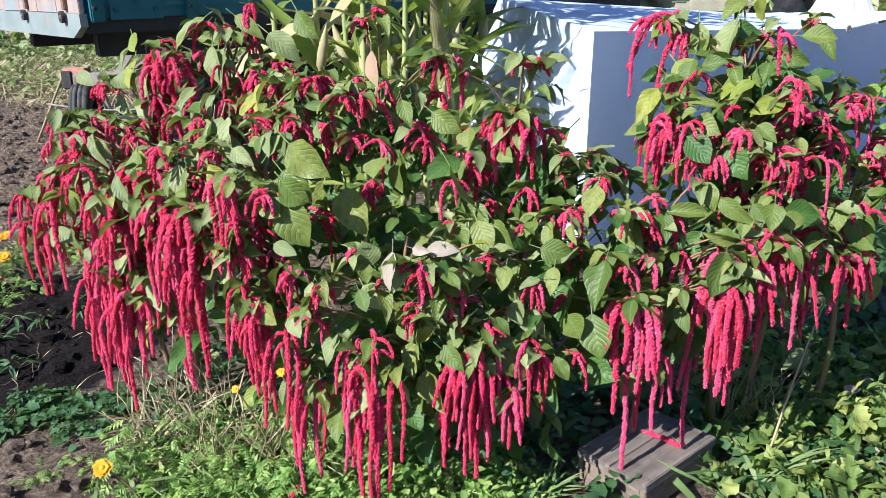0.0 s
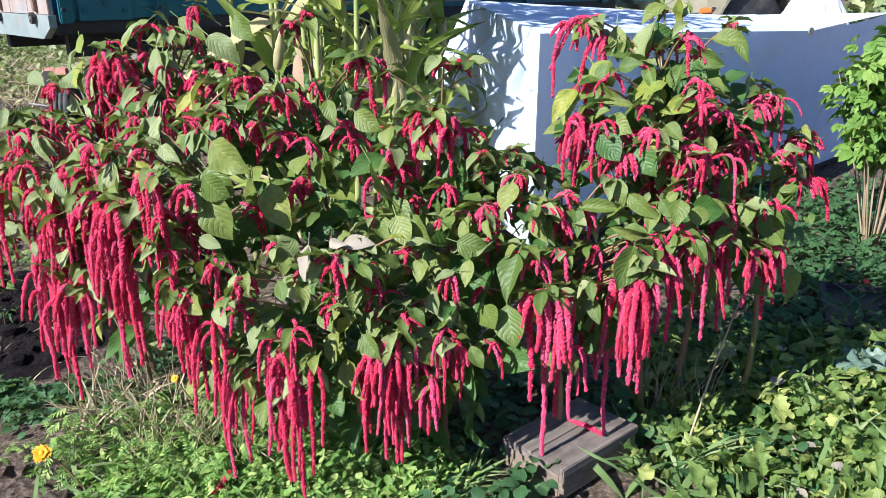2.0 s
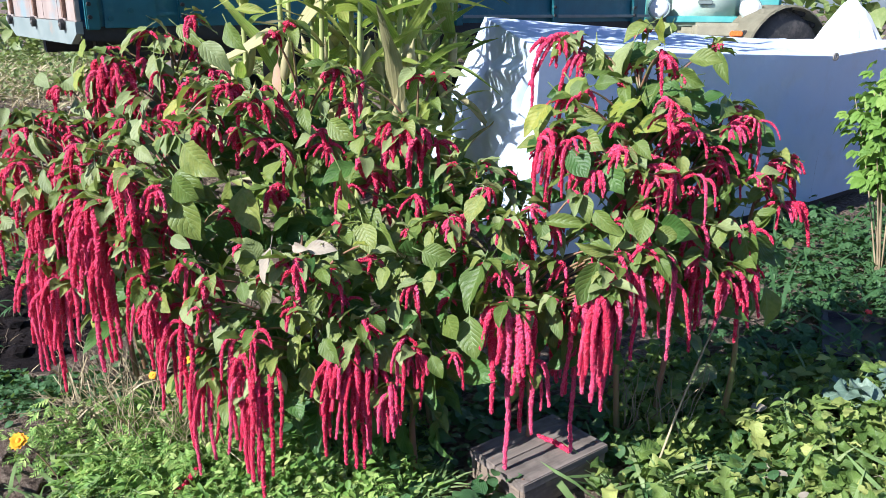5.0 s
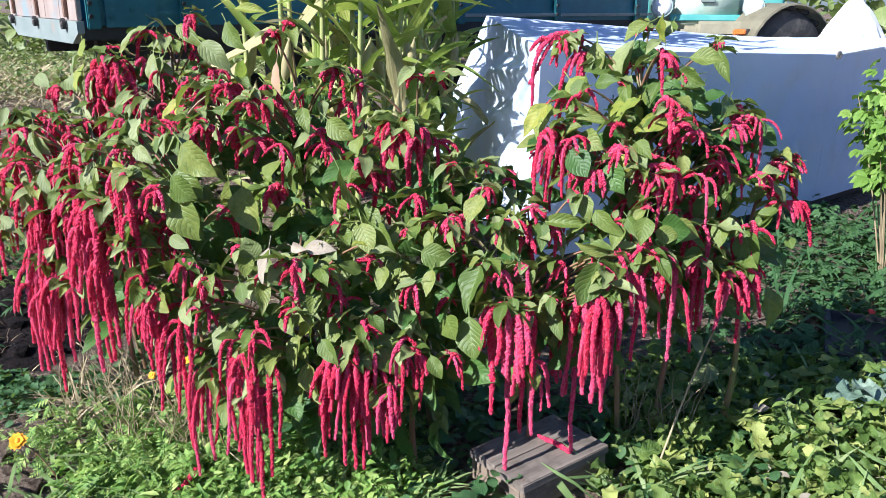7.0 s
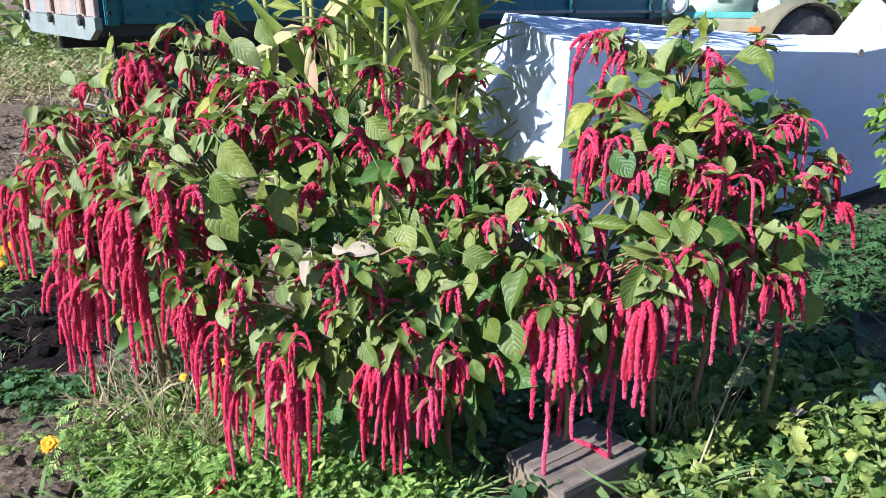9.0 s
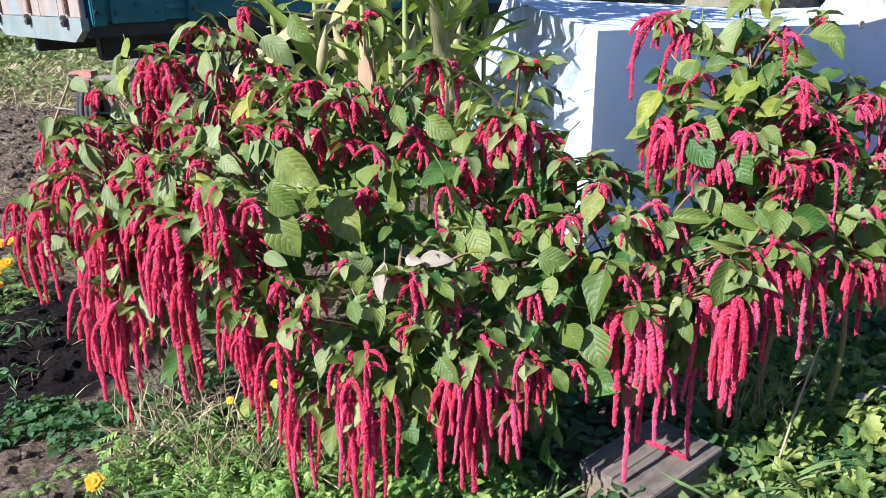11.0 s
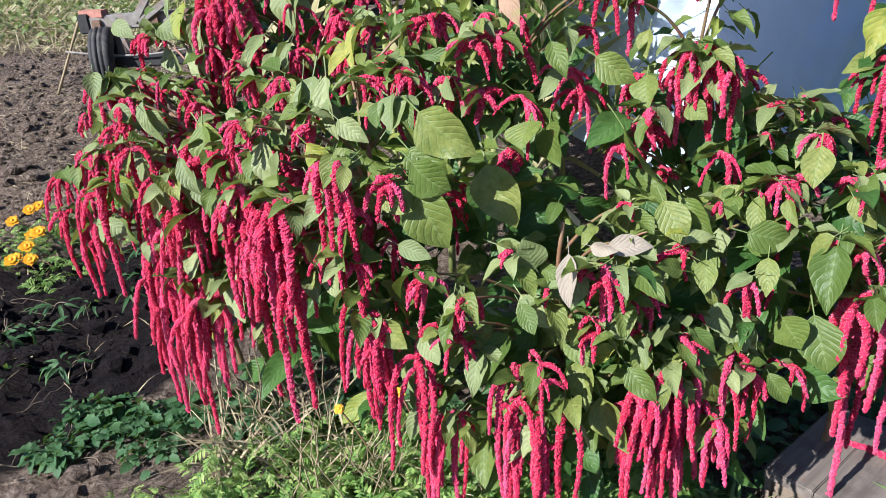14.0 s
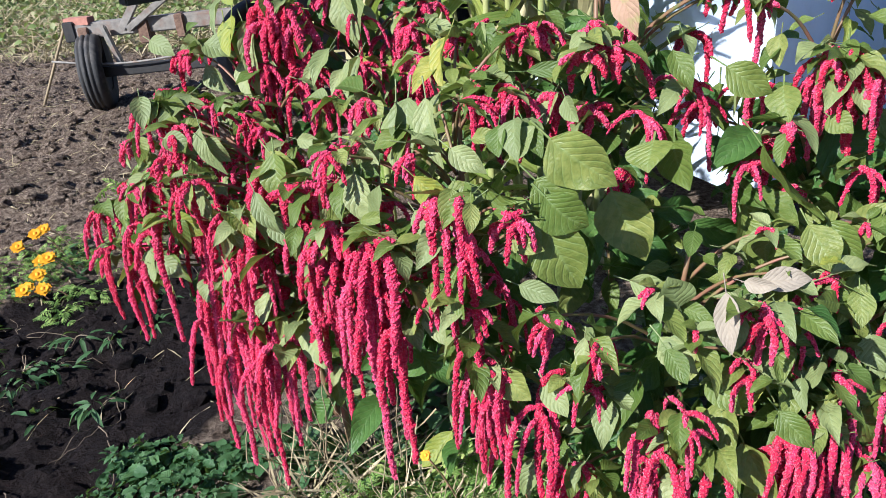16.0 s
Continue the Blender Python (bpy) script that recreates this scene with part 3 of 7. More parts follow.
stuff("grass", BLADE, blades(spots(40, 0.86, 2.4, 1.8, 2.9, off_bench), 3, (0.25, 0.50), 1.3), "grass", "long arching pale grass blades beside the bench", "grass")
stuff("grass", THIN, blades(spots(70, -1.12, -0.45, 2.26, 2.58), 5, (0.14, 0.36), 0.5), "straw", "dry pale grass standing under the tassels", "grass")
stuff("weeds", FEATHER, clumps(spots(75, -1.10, -0.30, 2.02, 2.45), 7, 0.06, (0.04, 0.085), 0.26, 1.3), "weed", "taller yellow-green weeds at the edge of the bed", "weeds")
stuff("grass", BLADE, blades(spots(40, -1.0, -0.2, 1.75, 2.3, off_bench), 3, (0.18, 0.34), 1.4), "grass", "arching grey-green grass among the front weeds", "grass")
stuff("weeds", LOBED, clumps(spots(40, 0.30, 0.62, 1.80, 2.20, off_bench), 9, 0.06, (0.03, 0.07), 0.16, 1.0), "weed_shaded", "shaded weeds at the foot of the bench", "weeds")
back = spots(520, 1.25, 4.4, 3.3, 6.6)
stuff("weeds", PALM, clumps(back, 10, 0.12, (0.03, 0.07), 0.20, 0.8), "weed_shaded", "shaded weeds behind the strawberry bed", "weeds")
stuff("grass", BLADE, blades(spots(300, 1.3, 4.2, 3.2, 6.2), 6, (0.18, 0.42), 0.8), "weed_shaded", "tangled grass behind the strawberry bed", "grass")
litter = spots(1800, -7.6, -0.7, 1.4, 10.4) + spots(3600, -7.4, -2.4, 3.9, 10.0)
stuff("straw_litter", THIN, [place_leaf((x, y, ground_height(x, y) + 0.008), (G.normal(), G.normal(), G.normal() * 0.1), G.uniform(0.06, 0.30)) for x, y in litter],
      "straw", "dry straw and old roots strewn over the soil", "straw")
stuff("weeds", SLIM, clumps(spots(34, -3.0, -1.9, 2.8, 4.3), 11, 0.05, (0.04, 0.09), 0.06, 0.7), "weed_shaded", "scattered weeds on the dug plot", "weeds")
field = spots(1500, -19.0, -4.0, 10.6, 20.0)
stuff("field_weeds", SMALL, clumps(field, 16, 0.30, (0.06, 0.13), 0.6, 1.0), "field", "overgrown weeds at the edge of the plot", "weeds")
stuff("field_grass", THIN, blades(spots(2000, -17.0, -3.8, 10.2, 16.0), 7, (0.3, 0.75), 0.9), "straw", "dry tall grass at the edge of the plot", "grass")
hedge = spots(420, -22.0, 16.0, 17.0, 24.0)
stuff("far_bushes", SMALL, clumps(hedge, 16, 0.9, (0.25, 0.5), 4.0, 1.0), "field", "distant bushes behind the yard", "bushes")

stuff("weeds", FEATHER, clumps(spots(26, -2.75, -2.25, 4.35, 4.75), 10, 0.10, (0.08, 0.16), 0.42, 1.0), "weed", "feathery yellow-green growth beside the plot", "weeds")

# ---- bench ----
def bench():
    b = thing("garden_bench", (0.716, 2.425, 0.0), "low weathered grey plank bench under the hanging tassels", "bench")
    m = pose(0.716, 2.425, 0.0, 0, 0, -40.0)   # long side along local y
    for w, x in ((0.134, -0.0685), (0.137, 0.0685)):
        part("plank", box((w, 0.405, 0.030), (x, 0, 0.102), bevel=0.003, wobble=0.0014), M["bench"], b, m=m)
    for y in (-0.176, 0.176):
        part("leg_board", box((0.222, 0.030, 0.102), (0, y, 0.036), bevel=0.003, wobble=0.001), M["bench_side"], b, m=m)
    for x in (-0.1235, 0.1235):
        part("side_board", box((0.021, 0.385, 0.085), (x, 0, 0.044), bevel=0.003, wobble=0.001), M["bench_side"], b, m=m)
    for x, y in ((-0.1, -0.18), (-0.04, -0.178), (0.04, -0.181), (0.11, -0.18), (-0.1, 0.18), (0.1, 0.178)):
        part("nail", cyl(0.004, 0.004, Matrix.Translation((x, y, 0.1175)), 8), M["rust"], b, m=m)


bench()

def offcut():
    b = thing("plank_offcut", (0.043, 2.07, 0.0), "weathered grey plank end lying in the weeds", "plank")
    part("board", box((0.16, 0.045, 0.045), (0, 0, 0.02), bevel=0.003, wobble=0.0015), M["bench_side"], b, m=pose(0.043, 2.07, 0.0, 0, 0, 12))


offcut()

# ---- cart at the back: a drop-side trailer ----
def trailer():
    C = (-2.48, 4.60, 0.0)
    m = pose(*C, 0, 0, 51.0)     # x along the side, y across the tail
    t = thing("farm_trailer", C, "old drop-side farm trailer, teal side boards and a bleached tailgate", "trailer")
    L, W = 5.75, 2.15
    part("deck", box((L, W, 0.09), (L / 2, W / 2, 1.375), bevel=0.006), M["dark_iron"], t, "dark steel deck frame", m)
    side = part("side_board", box((L - 0.06, 0.05, 0.72), (L / 2, 0.02, 1.78), bevel=0.006), M["teal"], t, "faded teal drop side", m)
    part("side_board", box((L - 0.06, 0.05, 0.72), (L / 2, W - 0.02, 1.78), bevel=0.006), M["teal"], t, m=m)
    part("head_board", box((0.05, W - 0.1, 0.72), (L - 0.03, W / 2, 1.78), bevel=0.006), M["teal"], t, m=m)
    for k in range(5):
        part("rib", box((L - 0.2, 0.018, 0.035), (L / 2, -0.012, 1.50 + 0.14 * k), bevel=0.006), M["teal"], side, m=m)
    part("rail", box((L - 1.9, 0.03, 0.028), (L / 2 + 0.95, -0.03, 1.475), bevel=0.005), M["skirt"], t, "pale strip along the lower edge of the side", m)
    for x in (0.055, 0.66, 1.9, 3.1, 4.3, 5.5):
        post = part("post", box((0.085, 0.035, 0.74), (x, -0.03, 1.77), bevel=0.008), M["teal_deep"], t, "dark teal upright", m)
        for z in (1.48, 1.56, 1.72, 1.80):
            part("bolt", cyl(0.014, 0.02, m @ pose(x + 0.02 * (1 if z > 1.6 else -1), -0.055, z, 90), 8), M["dark_iron"], post)
    part("corner_plate", box((0.34, 0.012, 0.30), (0.30, -0.022, 1.56), bevel=0.004), M["teal"], t, m=m)
    for x, z in ((0.17, 1.47), (0.17, 1.62), (0.42, 1.47), (0.44, 1.64), (0.30, 1.52)):
        part("rivet", cyl(0.017, 0.014, m @ pose(x, -0.034, z, 90), 10), M["teal_deep"], t)
    # tailgate: five bleached boards, three straps with hinge eyes, chamfered skirt
    for k in range(5):
        part("tail_plank", box((0.035, 0.415, 0.70), (-0.012, 0.04 + 0.415 * (k + 0.5), 1.80), bevel=0.006, wobble=0.002), M["tail"], t,
             "pinkish bleached tailgate board", m)
    bm = bmesh.new()
    outline = [(0.0, 1.45), (0.0, 1.375), (0.16, 1.305), (W - 0.30, 1.305), (W, 1.42), (W, 1.45)]
    a = [bm.verts.new((-0.045, y, z)) for y, z in outline]
    b = [bm.verts.new((0.0, y, z)) for y, z in outline]
    bm.faces.new(a)
    bm.faces.new(b[::-1])
    for i in range(len(a)):
        bm.faces.new((a[i], b[i], b[(i + 1) % len(a)], a[(i + 1) % len(a)]))
    bmesh.ops.recalc_face_normals(bm, faces=bm.faces)
    part("tail_skirt", bm, M["skirt"], t, "pale blue painted cross-member with chipped corners", m)
    for y in (0.26, 1.08, 1.90):
        s = part("strap", box((0.022, 0.055, 0.66), (-0.042, y, 1.80), bevel=0.005), M["rust"], t, "rusty hinge strap", m)
        part("hinge_eye", lathe([(0.020, -0.012), (0.036, -0.012), (0.036, 0.012), (0.020, 0.012), (0.020, -0.012)], m @ pose(-0.065, y, 1.43, 0, 90, 0), 18), M["dark_iron"], s)
        part("hinge_pin", cyl(0.013, 0.045, m @ pose(-0.060, y, 1.43, 0, 90, 0), 12, bevel=0.004), M["grey_steel"], s)
    for y in (0.35, W - 0.35):
        part("chassis_beam", box((L - 0.3, 0.10, 0.16), (L / 2, y, 1.25), bevel=0.01), M["dark_iron"], t, m=m)
    for x in (1.95, 4.55):
        part("axle", box((0.12, W - 0.2, 0.12), (x, W / 2, 0.55), bevel=0.01), M["dark_iron"], t, m=m)
        part("axle_spring", box((0.9, 0.08, 0.10), (x, 0.40, 0.95), bevel=0.02), M["dark_iron"], t, m=m)
        part("axle_stand", box((0.16, 0.5, 0.62), (x, W / 2, 0.90), bevel=0.01), M["dark_iron"], t, m=m)
        for y in (0.16, W - 0.16):
            w = part("wheel", lathe([(0.17, -0.10), (0.36, -0.115), (0.43, -0.10), (0.455, -0.06), (0.455, 0.06), (0.43, 0.10), (0.36, 0.115), (0.17, 0.10)],
                                    m @ pose(x, y, 0.455, 90), 36), M["rubber"], t, "worn black tyre", smooth=True)
            part("rim", lathe([(0.0, -0.06), (0.10, -0.06), (0.12, -0.03), (0.19, -0.09), (0.19, 0.09), (0.12, 0.03), (0.0, 0.03)], m @ pose(x, y, 0.455, 90), 24), M["rust"], w)


trailer()


# ---- implement frame with a wheel, beyond the plot ----
def implement():
    at = (-4.70, 7.66, 0.0)
    m = pose(*at, 0, 0, 10) @ Matrix.Scale(1.06, 4) @ pose(0, 0, -0.04)
    f = m @ pose(0.30, 0, -0.11)      # the frame, a little behind the wheel
    t = thing("implement_frame", at, "grey steel implement frame standing on an old wheel", "farm implement")
    beam = part("beam", box((1.5, 0.12, 0.13), (0.42, 0, 0.82), bevel=0.012), M["grey_steel"], t, "pale weathered steel beam", f)
    part("beam_cap", box((0.10, 0.15, 0.17), (-0.34, 0, 0.82), bevel=0.01), M["dark_iron"], beam, m=f)
    part("cross_bar", box((1.3, 0.09, 0.09), (0.45, -0.12, 0.47), bevel=0.01), M["dark_iron"], t, m=f)
    part("lever", box((0.05, 0.05, 0.40), (0, 0, 0), bevel=0.01), M["grey_steel"], t, m=f @ pose(0.02, -0.12, 0.66, 0, -14, 0))
    part("brace", box((0.07, 0.04, 0.95), (0, 0, 0), bevel=0.008), M["grey_steel"], t, m=f @ pose(0.40, -0.05, 1.18, 0, 38, 0))
    part("brace", box((0.06, 0.04, 1.05), (0, 0, 0), bevel=0.008), M["grey_steel"], t, m=f @ pose(0.62, -0.09, 1.08, 0, 58, 0))
    part("bracket", box((0.14, 0.10, 0.26), (-0.16, -0.02, 0.66), bevel=0.01), M["dark_iron"], t, m=f)
    for x, z, s in ((-0.22, 0.70, 0.09), (0.30, 0.72, 0.10), (0.62, 0.74, 0.08)):
        part("clamp", box((s, 0.16, 0.20), (x, -0.01, z + 0.05), bevel=0.01), M["rust"], t, m=f)
    v, q = tube(curve_pts((-0.20, -0.2, 0.50), (0.95, -0.2, 0.46), 0.0, 12, 0.0) - np.array((0, 0, 0.05)) * np.sin(np.linspace(0, math.pi, 12))[:, None], 0.010, 6)
    attach("chain", mesh_of("chain", v, q, M["grey_steel"]), t, m)
    w = part("wheel", lathe([(0.17, -0.09), (0.20, -0.10), (0.215, -0.092), (0.245, -0.10), (0.26, -0.092), (0.29, -0.10), (0.315, -0.09), (0.322, -0.07), (0.315, -0.062), (0.318, -0.055), (0.337, -0.045), (0.337, -0.025), (0.325, -0.02), (0.325, -0.01), (0.337, -0.005), (0.337, 0.02), (0.325, 0.025), (0.337, 0.04), (0.325, 0.075), (0.29, 0.10), (0.25, 0.10), (0.17, 0.09)],
                            m @ pose(0.10, -0.05, 0.350, 90, 0, 100), 36), M["rubber"], t, "dusty black tyre", smooth=True)
    part("rim", lathe([(0.0, -0.07), (0.12, -0.07), (0.14, -0.04), (0.17, -0.08), (0.17, 0.08), (0.0, 0.05)], m @ pose(0.10, -0.05, 0.350, 90, 0, 100), 24), M["dark_iron"], w)
    br = thing("brick", (-4.66, 7.67, 0.76), "red brick lying on the steel beam", "brick")
    part("block", box((0.25, 0.12, 0.07), (-4.66, 7.67, 0.795), bevel=0.006, wobble=0.002), M["brick"], br)
    rod = thing("pole", (-5.30, 7.70, 0.0), "thin wooden pole leaning on the implement", "pole")
    v, f = tube(curve_pts((-5.30, 7.70, 0.0), (-4.80, 7.62, 0.74), 0.0, 5), 0.014, 6)
    attach("shaft", mesh_of("shaft", v, f, M["twig"]), rod)


implement()


# ---- white cover over a stack ----
def sheet(a, b, c, d, nu, nv, wave, seed, sagging=0.0, folds=0.0, crease=0.0):
    """A wrinkled patch with corners a b (top), d c (bottom)."""
    a, b, c, d = (np.array(q, float) for q in (a, b, c, d))
    n = np.cross(b - a, d - a)
    n /= np.linalg.norm(n)
    V, F, U = [], [], []
    for j in range(nv + 1):
        v = j / nv
        for i in range(nu + 1):
            u = i / nu
            p = (a * (1 - u) + b * u) * (1 - v) + (d * (1 - u) + c * u) * v
            edge = min(1.0, 8 * u * (1 - u) + 0.02) * min(1.0, 6 * v * (1 - v) + 0.03)
            w = noise.noise((u * 5 + seed, v * 2.0, seed)) + 0.6 * noise.noise((u * 13 + v * 4, v * 3 + seed, seed + 4)) + 0.3 * noise.noise((u * 24 - v * 9, v * 7, seed))
            if folds:
                # creases that fan out from the upper right corner, and scallops under the top hem
                r = math.hypot((1 - u) * 1.7, v)
                phi = math.atan2(v, (1 - u) * 1.7 + 1e-6)
                fan = 1 - abs(2 * ((phi * 3.1 + 0.25 * noise.noise((phi * 2, r * 1.5, seed))) % 1.0) - 1)
                swag = 1 - abs(math.sin(u * 7.5 + 0.6)) ** 0.7
                w = 0.45 * w + folds * (1.25 * (fan - 0.4) * min(1.0, 2.2 * r) * math.exp(-0.55 * r) + 0.55 * swag * math.exp(-5 * v))
            if crease:
                w += crease * math.exp(-((u - 0.985 + 0.03 * v) / 0.018) ** 2) * (1 - v) - 0.25 * math.sin(u * 9 + v) * v
            p = p + n * wave * w * edge
            p[2] -= sagging * 4 * u * (1 - u) * (1 - v)
            V.append(p)
            U.append((u, v))
    for j in range(nv):
        for i in range(nu):
            k = j * (nu + 1) + i
            F.append((k, k + 1, k + nu + 2, k + nu + 1))
    return np.array(V), F, U


def cover():
    P, Q, Gm = (-0.11, 6.00, 1.49), (0.52, 3.865, 1.370), (2.49, 6.61, 1.225)
    far = (3.62, 8.18, 1.30)
    lowq, lowg, lowf = (0.50, 3.88, 0.30), (2.47, 6.64, 0.08), (3.70, 8.33, 0.05)
    lowp, lowl = (-0.62, 5.95, 0.30), (-0.16, 4.25, 0.28)
    back, backf = (1.30, 7.45, 1.36), (2.8, 9.1, 1.26)
    t = thing("cloth_cover", (0.9, 5.2, 0.0), "white cloth sheet draped over a stack, creased and pegged down", "cloth cover")
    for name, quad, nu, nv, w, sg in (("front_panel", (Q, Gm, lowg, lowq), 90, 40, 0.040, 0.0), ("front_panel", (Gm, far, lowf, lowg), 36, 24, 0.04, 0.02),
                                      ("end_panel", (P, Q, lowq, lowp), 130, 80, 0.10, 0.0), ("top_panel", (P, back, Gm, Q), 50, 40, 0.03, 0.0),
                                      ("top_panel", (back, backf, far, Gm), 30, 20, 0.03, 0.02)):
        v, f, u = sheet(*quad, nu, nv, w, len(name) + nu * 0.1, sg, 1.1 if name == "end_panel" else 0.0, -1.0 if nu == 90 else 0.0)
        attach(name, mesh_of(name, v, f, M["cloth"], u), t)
    part("eyelet", lathe([(0.012, -0.006), (0.030, -0.006), (0.030, 0.006), (0.012, 0.006), (0.012, -0.006)], pose(2.485, 6.585, 1.222, 90, 0, 40), 14), M["grey_steel"], t)
    s = thing("stack_base", (1.6, 5.9, 0.0), "dark brown boards of the stack under the cloth", "boards")
    m = pose(0.57, 4.02, 0.0, 0, 0, 54.0)
    for k in range(3):
        part("board", box((4.6, 0.05, 0.17), (2.3, 0.06 + 0.02 * k, 0.09 + 0.175 * k), bevel=0.008, wobble=0.003), M["dark_board"], s, m=m)
    part("stack_fill", box((3.4, 0.5, 0.95), (2.6, 0.40, 0.55), bevel=0.02), M["dark_board"], s, m=m)
    h = thing("cloth_heap", (3.14, 8.95, 0.0), "second white sheet drawn up to a peak", "cloth cover")
    V, F, U = [], [], []
    nu, nv = 120, 26
    for j in range(nv + 1):
        v = j / nv
        for i in range(nu):
            a = 2 * math.pi * i / nu
            r = 0.02 + 0.40 * v ** 0.8 * (1 + 0.10 * noise.noise((math.cos(a) * 2, math.sin(a) * 2, v)) + 0.10 * (1 - 2 * abs(math.sin(4.5 * a + 1.5 * v))) * v ** 0.6 + 0.04 * math.sin(17 * a + 3 * v) * v)
            V.append((3.14 + r * math.cos(a), 8.95 + r * math.sin(a), 1.655 - 0.62 * v ** 1.1 - 0.55 * max(0, v - 0.7) + 0.02 * noise.noise((a * 2, v * 5, 2))))
            U.append((i / nu, v))
    for j in range(nv):
        for i in range(nu):
            F.append((j * nu + i, j * nu + (i + 1) % nu, (j + 1) * nu + (i + 1) % nu, (j + 1) * nu + i))
    attach("sheet", mesh_of("sheet", V, F, M["cloth_grey"], U), h)
    part("prop", box((0.32, 0.32, 1.0), (3.14, 8.95, 0.5), bevel=0.02), M["dark_board"], h)


cover()


# ---- tractor ----
def tractor():
    at = (1.75, 9.3, 0.0)
    m = pose(*at, 0, 0, 8)
    t = thing("tractor", at, "old cream and teal tractor parked behind the cover", "tractor")
    part("hood", box((0.78, 1.5, 0.62), (0.0, 0.75, 1.62), bevel=0.06), M["hood"], t, "faded cream hood", m, smooth=True)
    part("hood_band", box((0.80, 0.04, 0.07), (0.0, -0.012, 1.44), bevel=0.01), M["hood_teal"], t, "teal stripe", m)
    part("badge", box((0.16, 0.02, 0.05), (0.0, -0.03, 1.62), bevel=0.01), M["skirt"], t, m=m)
    part("front_axle", box((1.5, 0.18, 0.16), (0.15, 0.35, 0.75), bevel=0.02), M["dark_iron"], t, m=m)
    part("front_block", box((0.62, 0.5, 0.62), (0.05, 0.2, 1.05), bevel=0.04), M["khaki"], t, m=m)
    part("bumper", box((0.5, 0.14, 0.16), (0.12, -0.14, 1.33), bevel=0.03), M["khaki"], t, m=m)
    for x in (-0.50, 0.46):
        lamp = part("headlight", lathe([(0.0, 0.08), (0.06, 0.075), (0.10, 0.03), (0.115, -0.05), (0.11, -0.065), (0.10, -0.06)], m @ pose(x, -0.06, 1.555, -90), 28), M["hood"], t, smooth=True)
        part("lens", lathe([(0.0, -0.075), (0.06, -0.07), (0.105, -0.055), (0.108, -0.045)], m @ pose(x, -0.06, 1.555, -90), 28), M["lens"], lamp, "clear round lens", smooth=True)
        part("bezel", lathe([(0.10, -0.05), (0.118, -0.06), (0.12, -0.04), (0.112, -0.03)], m @ pose(x, -0.06, 1.555, -90), 28), M["chrome"], lamp, smooth=True)
    for s, x, wm in ((-1, -0.80, m @ pose(-0.80, 0.45, 0.80) ), (1, 0.78, m @ pose(0.78, -0.05, 0.98, 0, 0, -62))):
        w = part("wheel", lathe([(0.25, -0.15), (0.46, -0.16), (0.53, -0.13), (0.56, -0.06), (0.56, 0.06), (0.53, 0.13), (0.46, 0.16), (0.25, 0.15)],
                                wm @ pose(0, 0, 0, 0, 90, 0), 40), M["rubber"], t, "big lugged tyre", smooth=True)
        for k in range(18):
            a = 2 * math.pi * k / 18
            part("lug", box((0.26, 0.05, 0.05), (0, 0, 0.575), m=wm @ Matrix.Rotation(a, 4, "X") @ Matrix.Rotation(0.5 * s, 4, "Z"), bevel=0.008), M["rubber"], w)
        bm = bmesh.new()
        prof = []
        for k in range(15):
            a = radians(12 + 156 * k / 14)
            prof.append((math.cos(a), math.sin(a)))
        rows = [[bm.verts.new((dx, -c * r, sn * r)) for dx, r in ((-0.22, 0.56), (-0.21, 0.62), (0.19, 0.62), (0.20, 0.60))] for c, sn in prof]
        for a, b in zip(rows, rows[1:]):
            for k in range(3):
                bm.faces.new((a[k], a[k + 1], b[k + 1], b[k]))
        bmesh.ops.solidify(bm, geom=list(bm.faces), thickness=0.02)
        part("fender", bm, M["khaki"], t, "dusty khaki mudguard", wm)
    ind = part("indicator", box((0.13, 0.05, 0.06), (0.27, -0.36, 1.305), bevel=0.012), M["amber"], t, "orange turn signal", m)
    part("indicator_base", box((0.05, 0.06, 0.07), (0.36, -0.35, 1.305), bevel=0.01), M["dark_iron"], ind, m=m)
    part("cab", box((1.25, 1.0, 1.3), (0.1, 1.9, 2.0), bevel=0.05), M["hood_teal"], t, "teal cab", m)
    part("cab_step", box((0.30, 0.5, 0.9), (0.98, 1.2, 1.3), bevel=0.04), M["hood_teal"], t, m=m)
    part("rear_axle", box((1.6, 0.3, 0.3), (0.1, 2.2, 0.8), bevel=0.03), M["dark_iron"], t, m=m)
    for x in (-0.75, 0.95):
        part("rear_wheel", lathe([(0.35, -0.18), (0.66, -0.20), (0.76, -0.16), (0.80, -0.06), (0.80, 0.06), (0.76, 0.16), (0.66, 0.20), (0.35, 0.18)],
                                 m @ pose(x, 2.2, 0.80, 0, 90, 0), 36), M["rubber"], t, smooth=True)


tractor()

# ---- corn ----
CORN = [leaf_shape(G, G.uniform(0.11, 0.155), 14, 2, 0.5, d, 0.012, 0.22, 0.75) for d in (0.25, 0.45, 0.65, 0.85, 0.5, 0.3)]
CORN_MESH = [mesh_of("corn_leaf", *c[:2], M["corn"], c[2]) for c in CORN]
CORN_DRY = [mesh_of("corn_leaf_dry", *c[:2], M["corn_dry"], c[2]) for c in CORN]


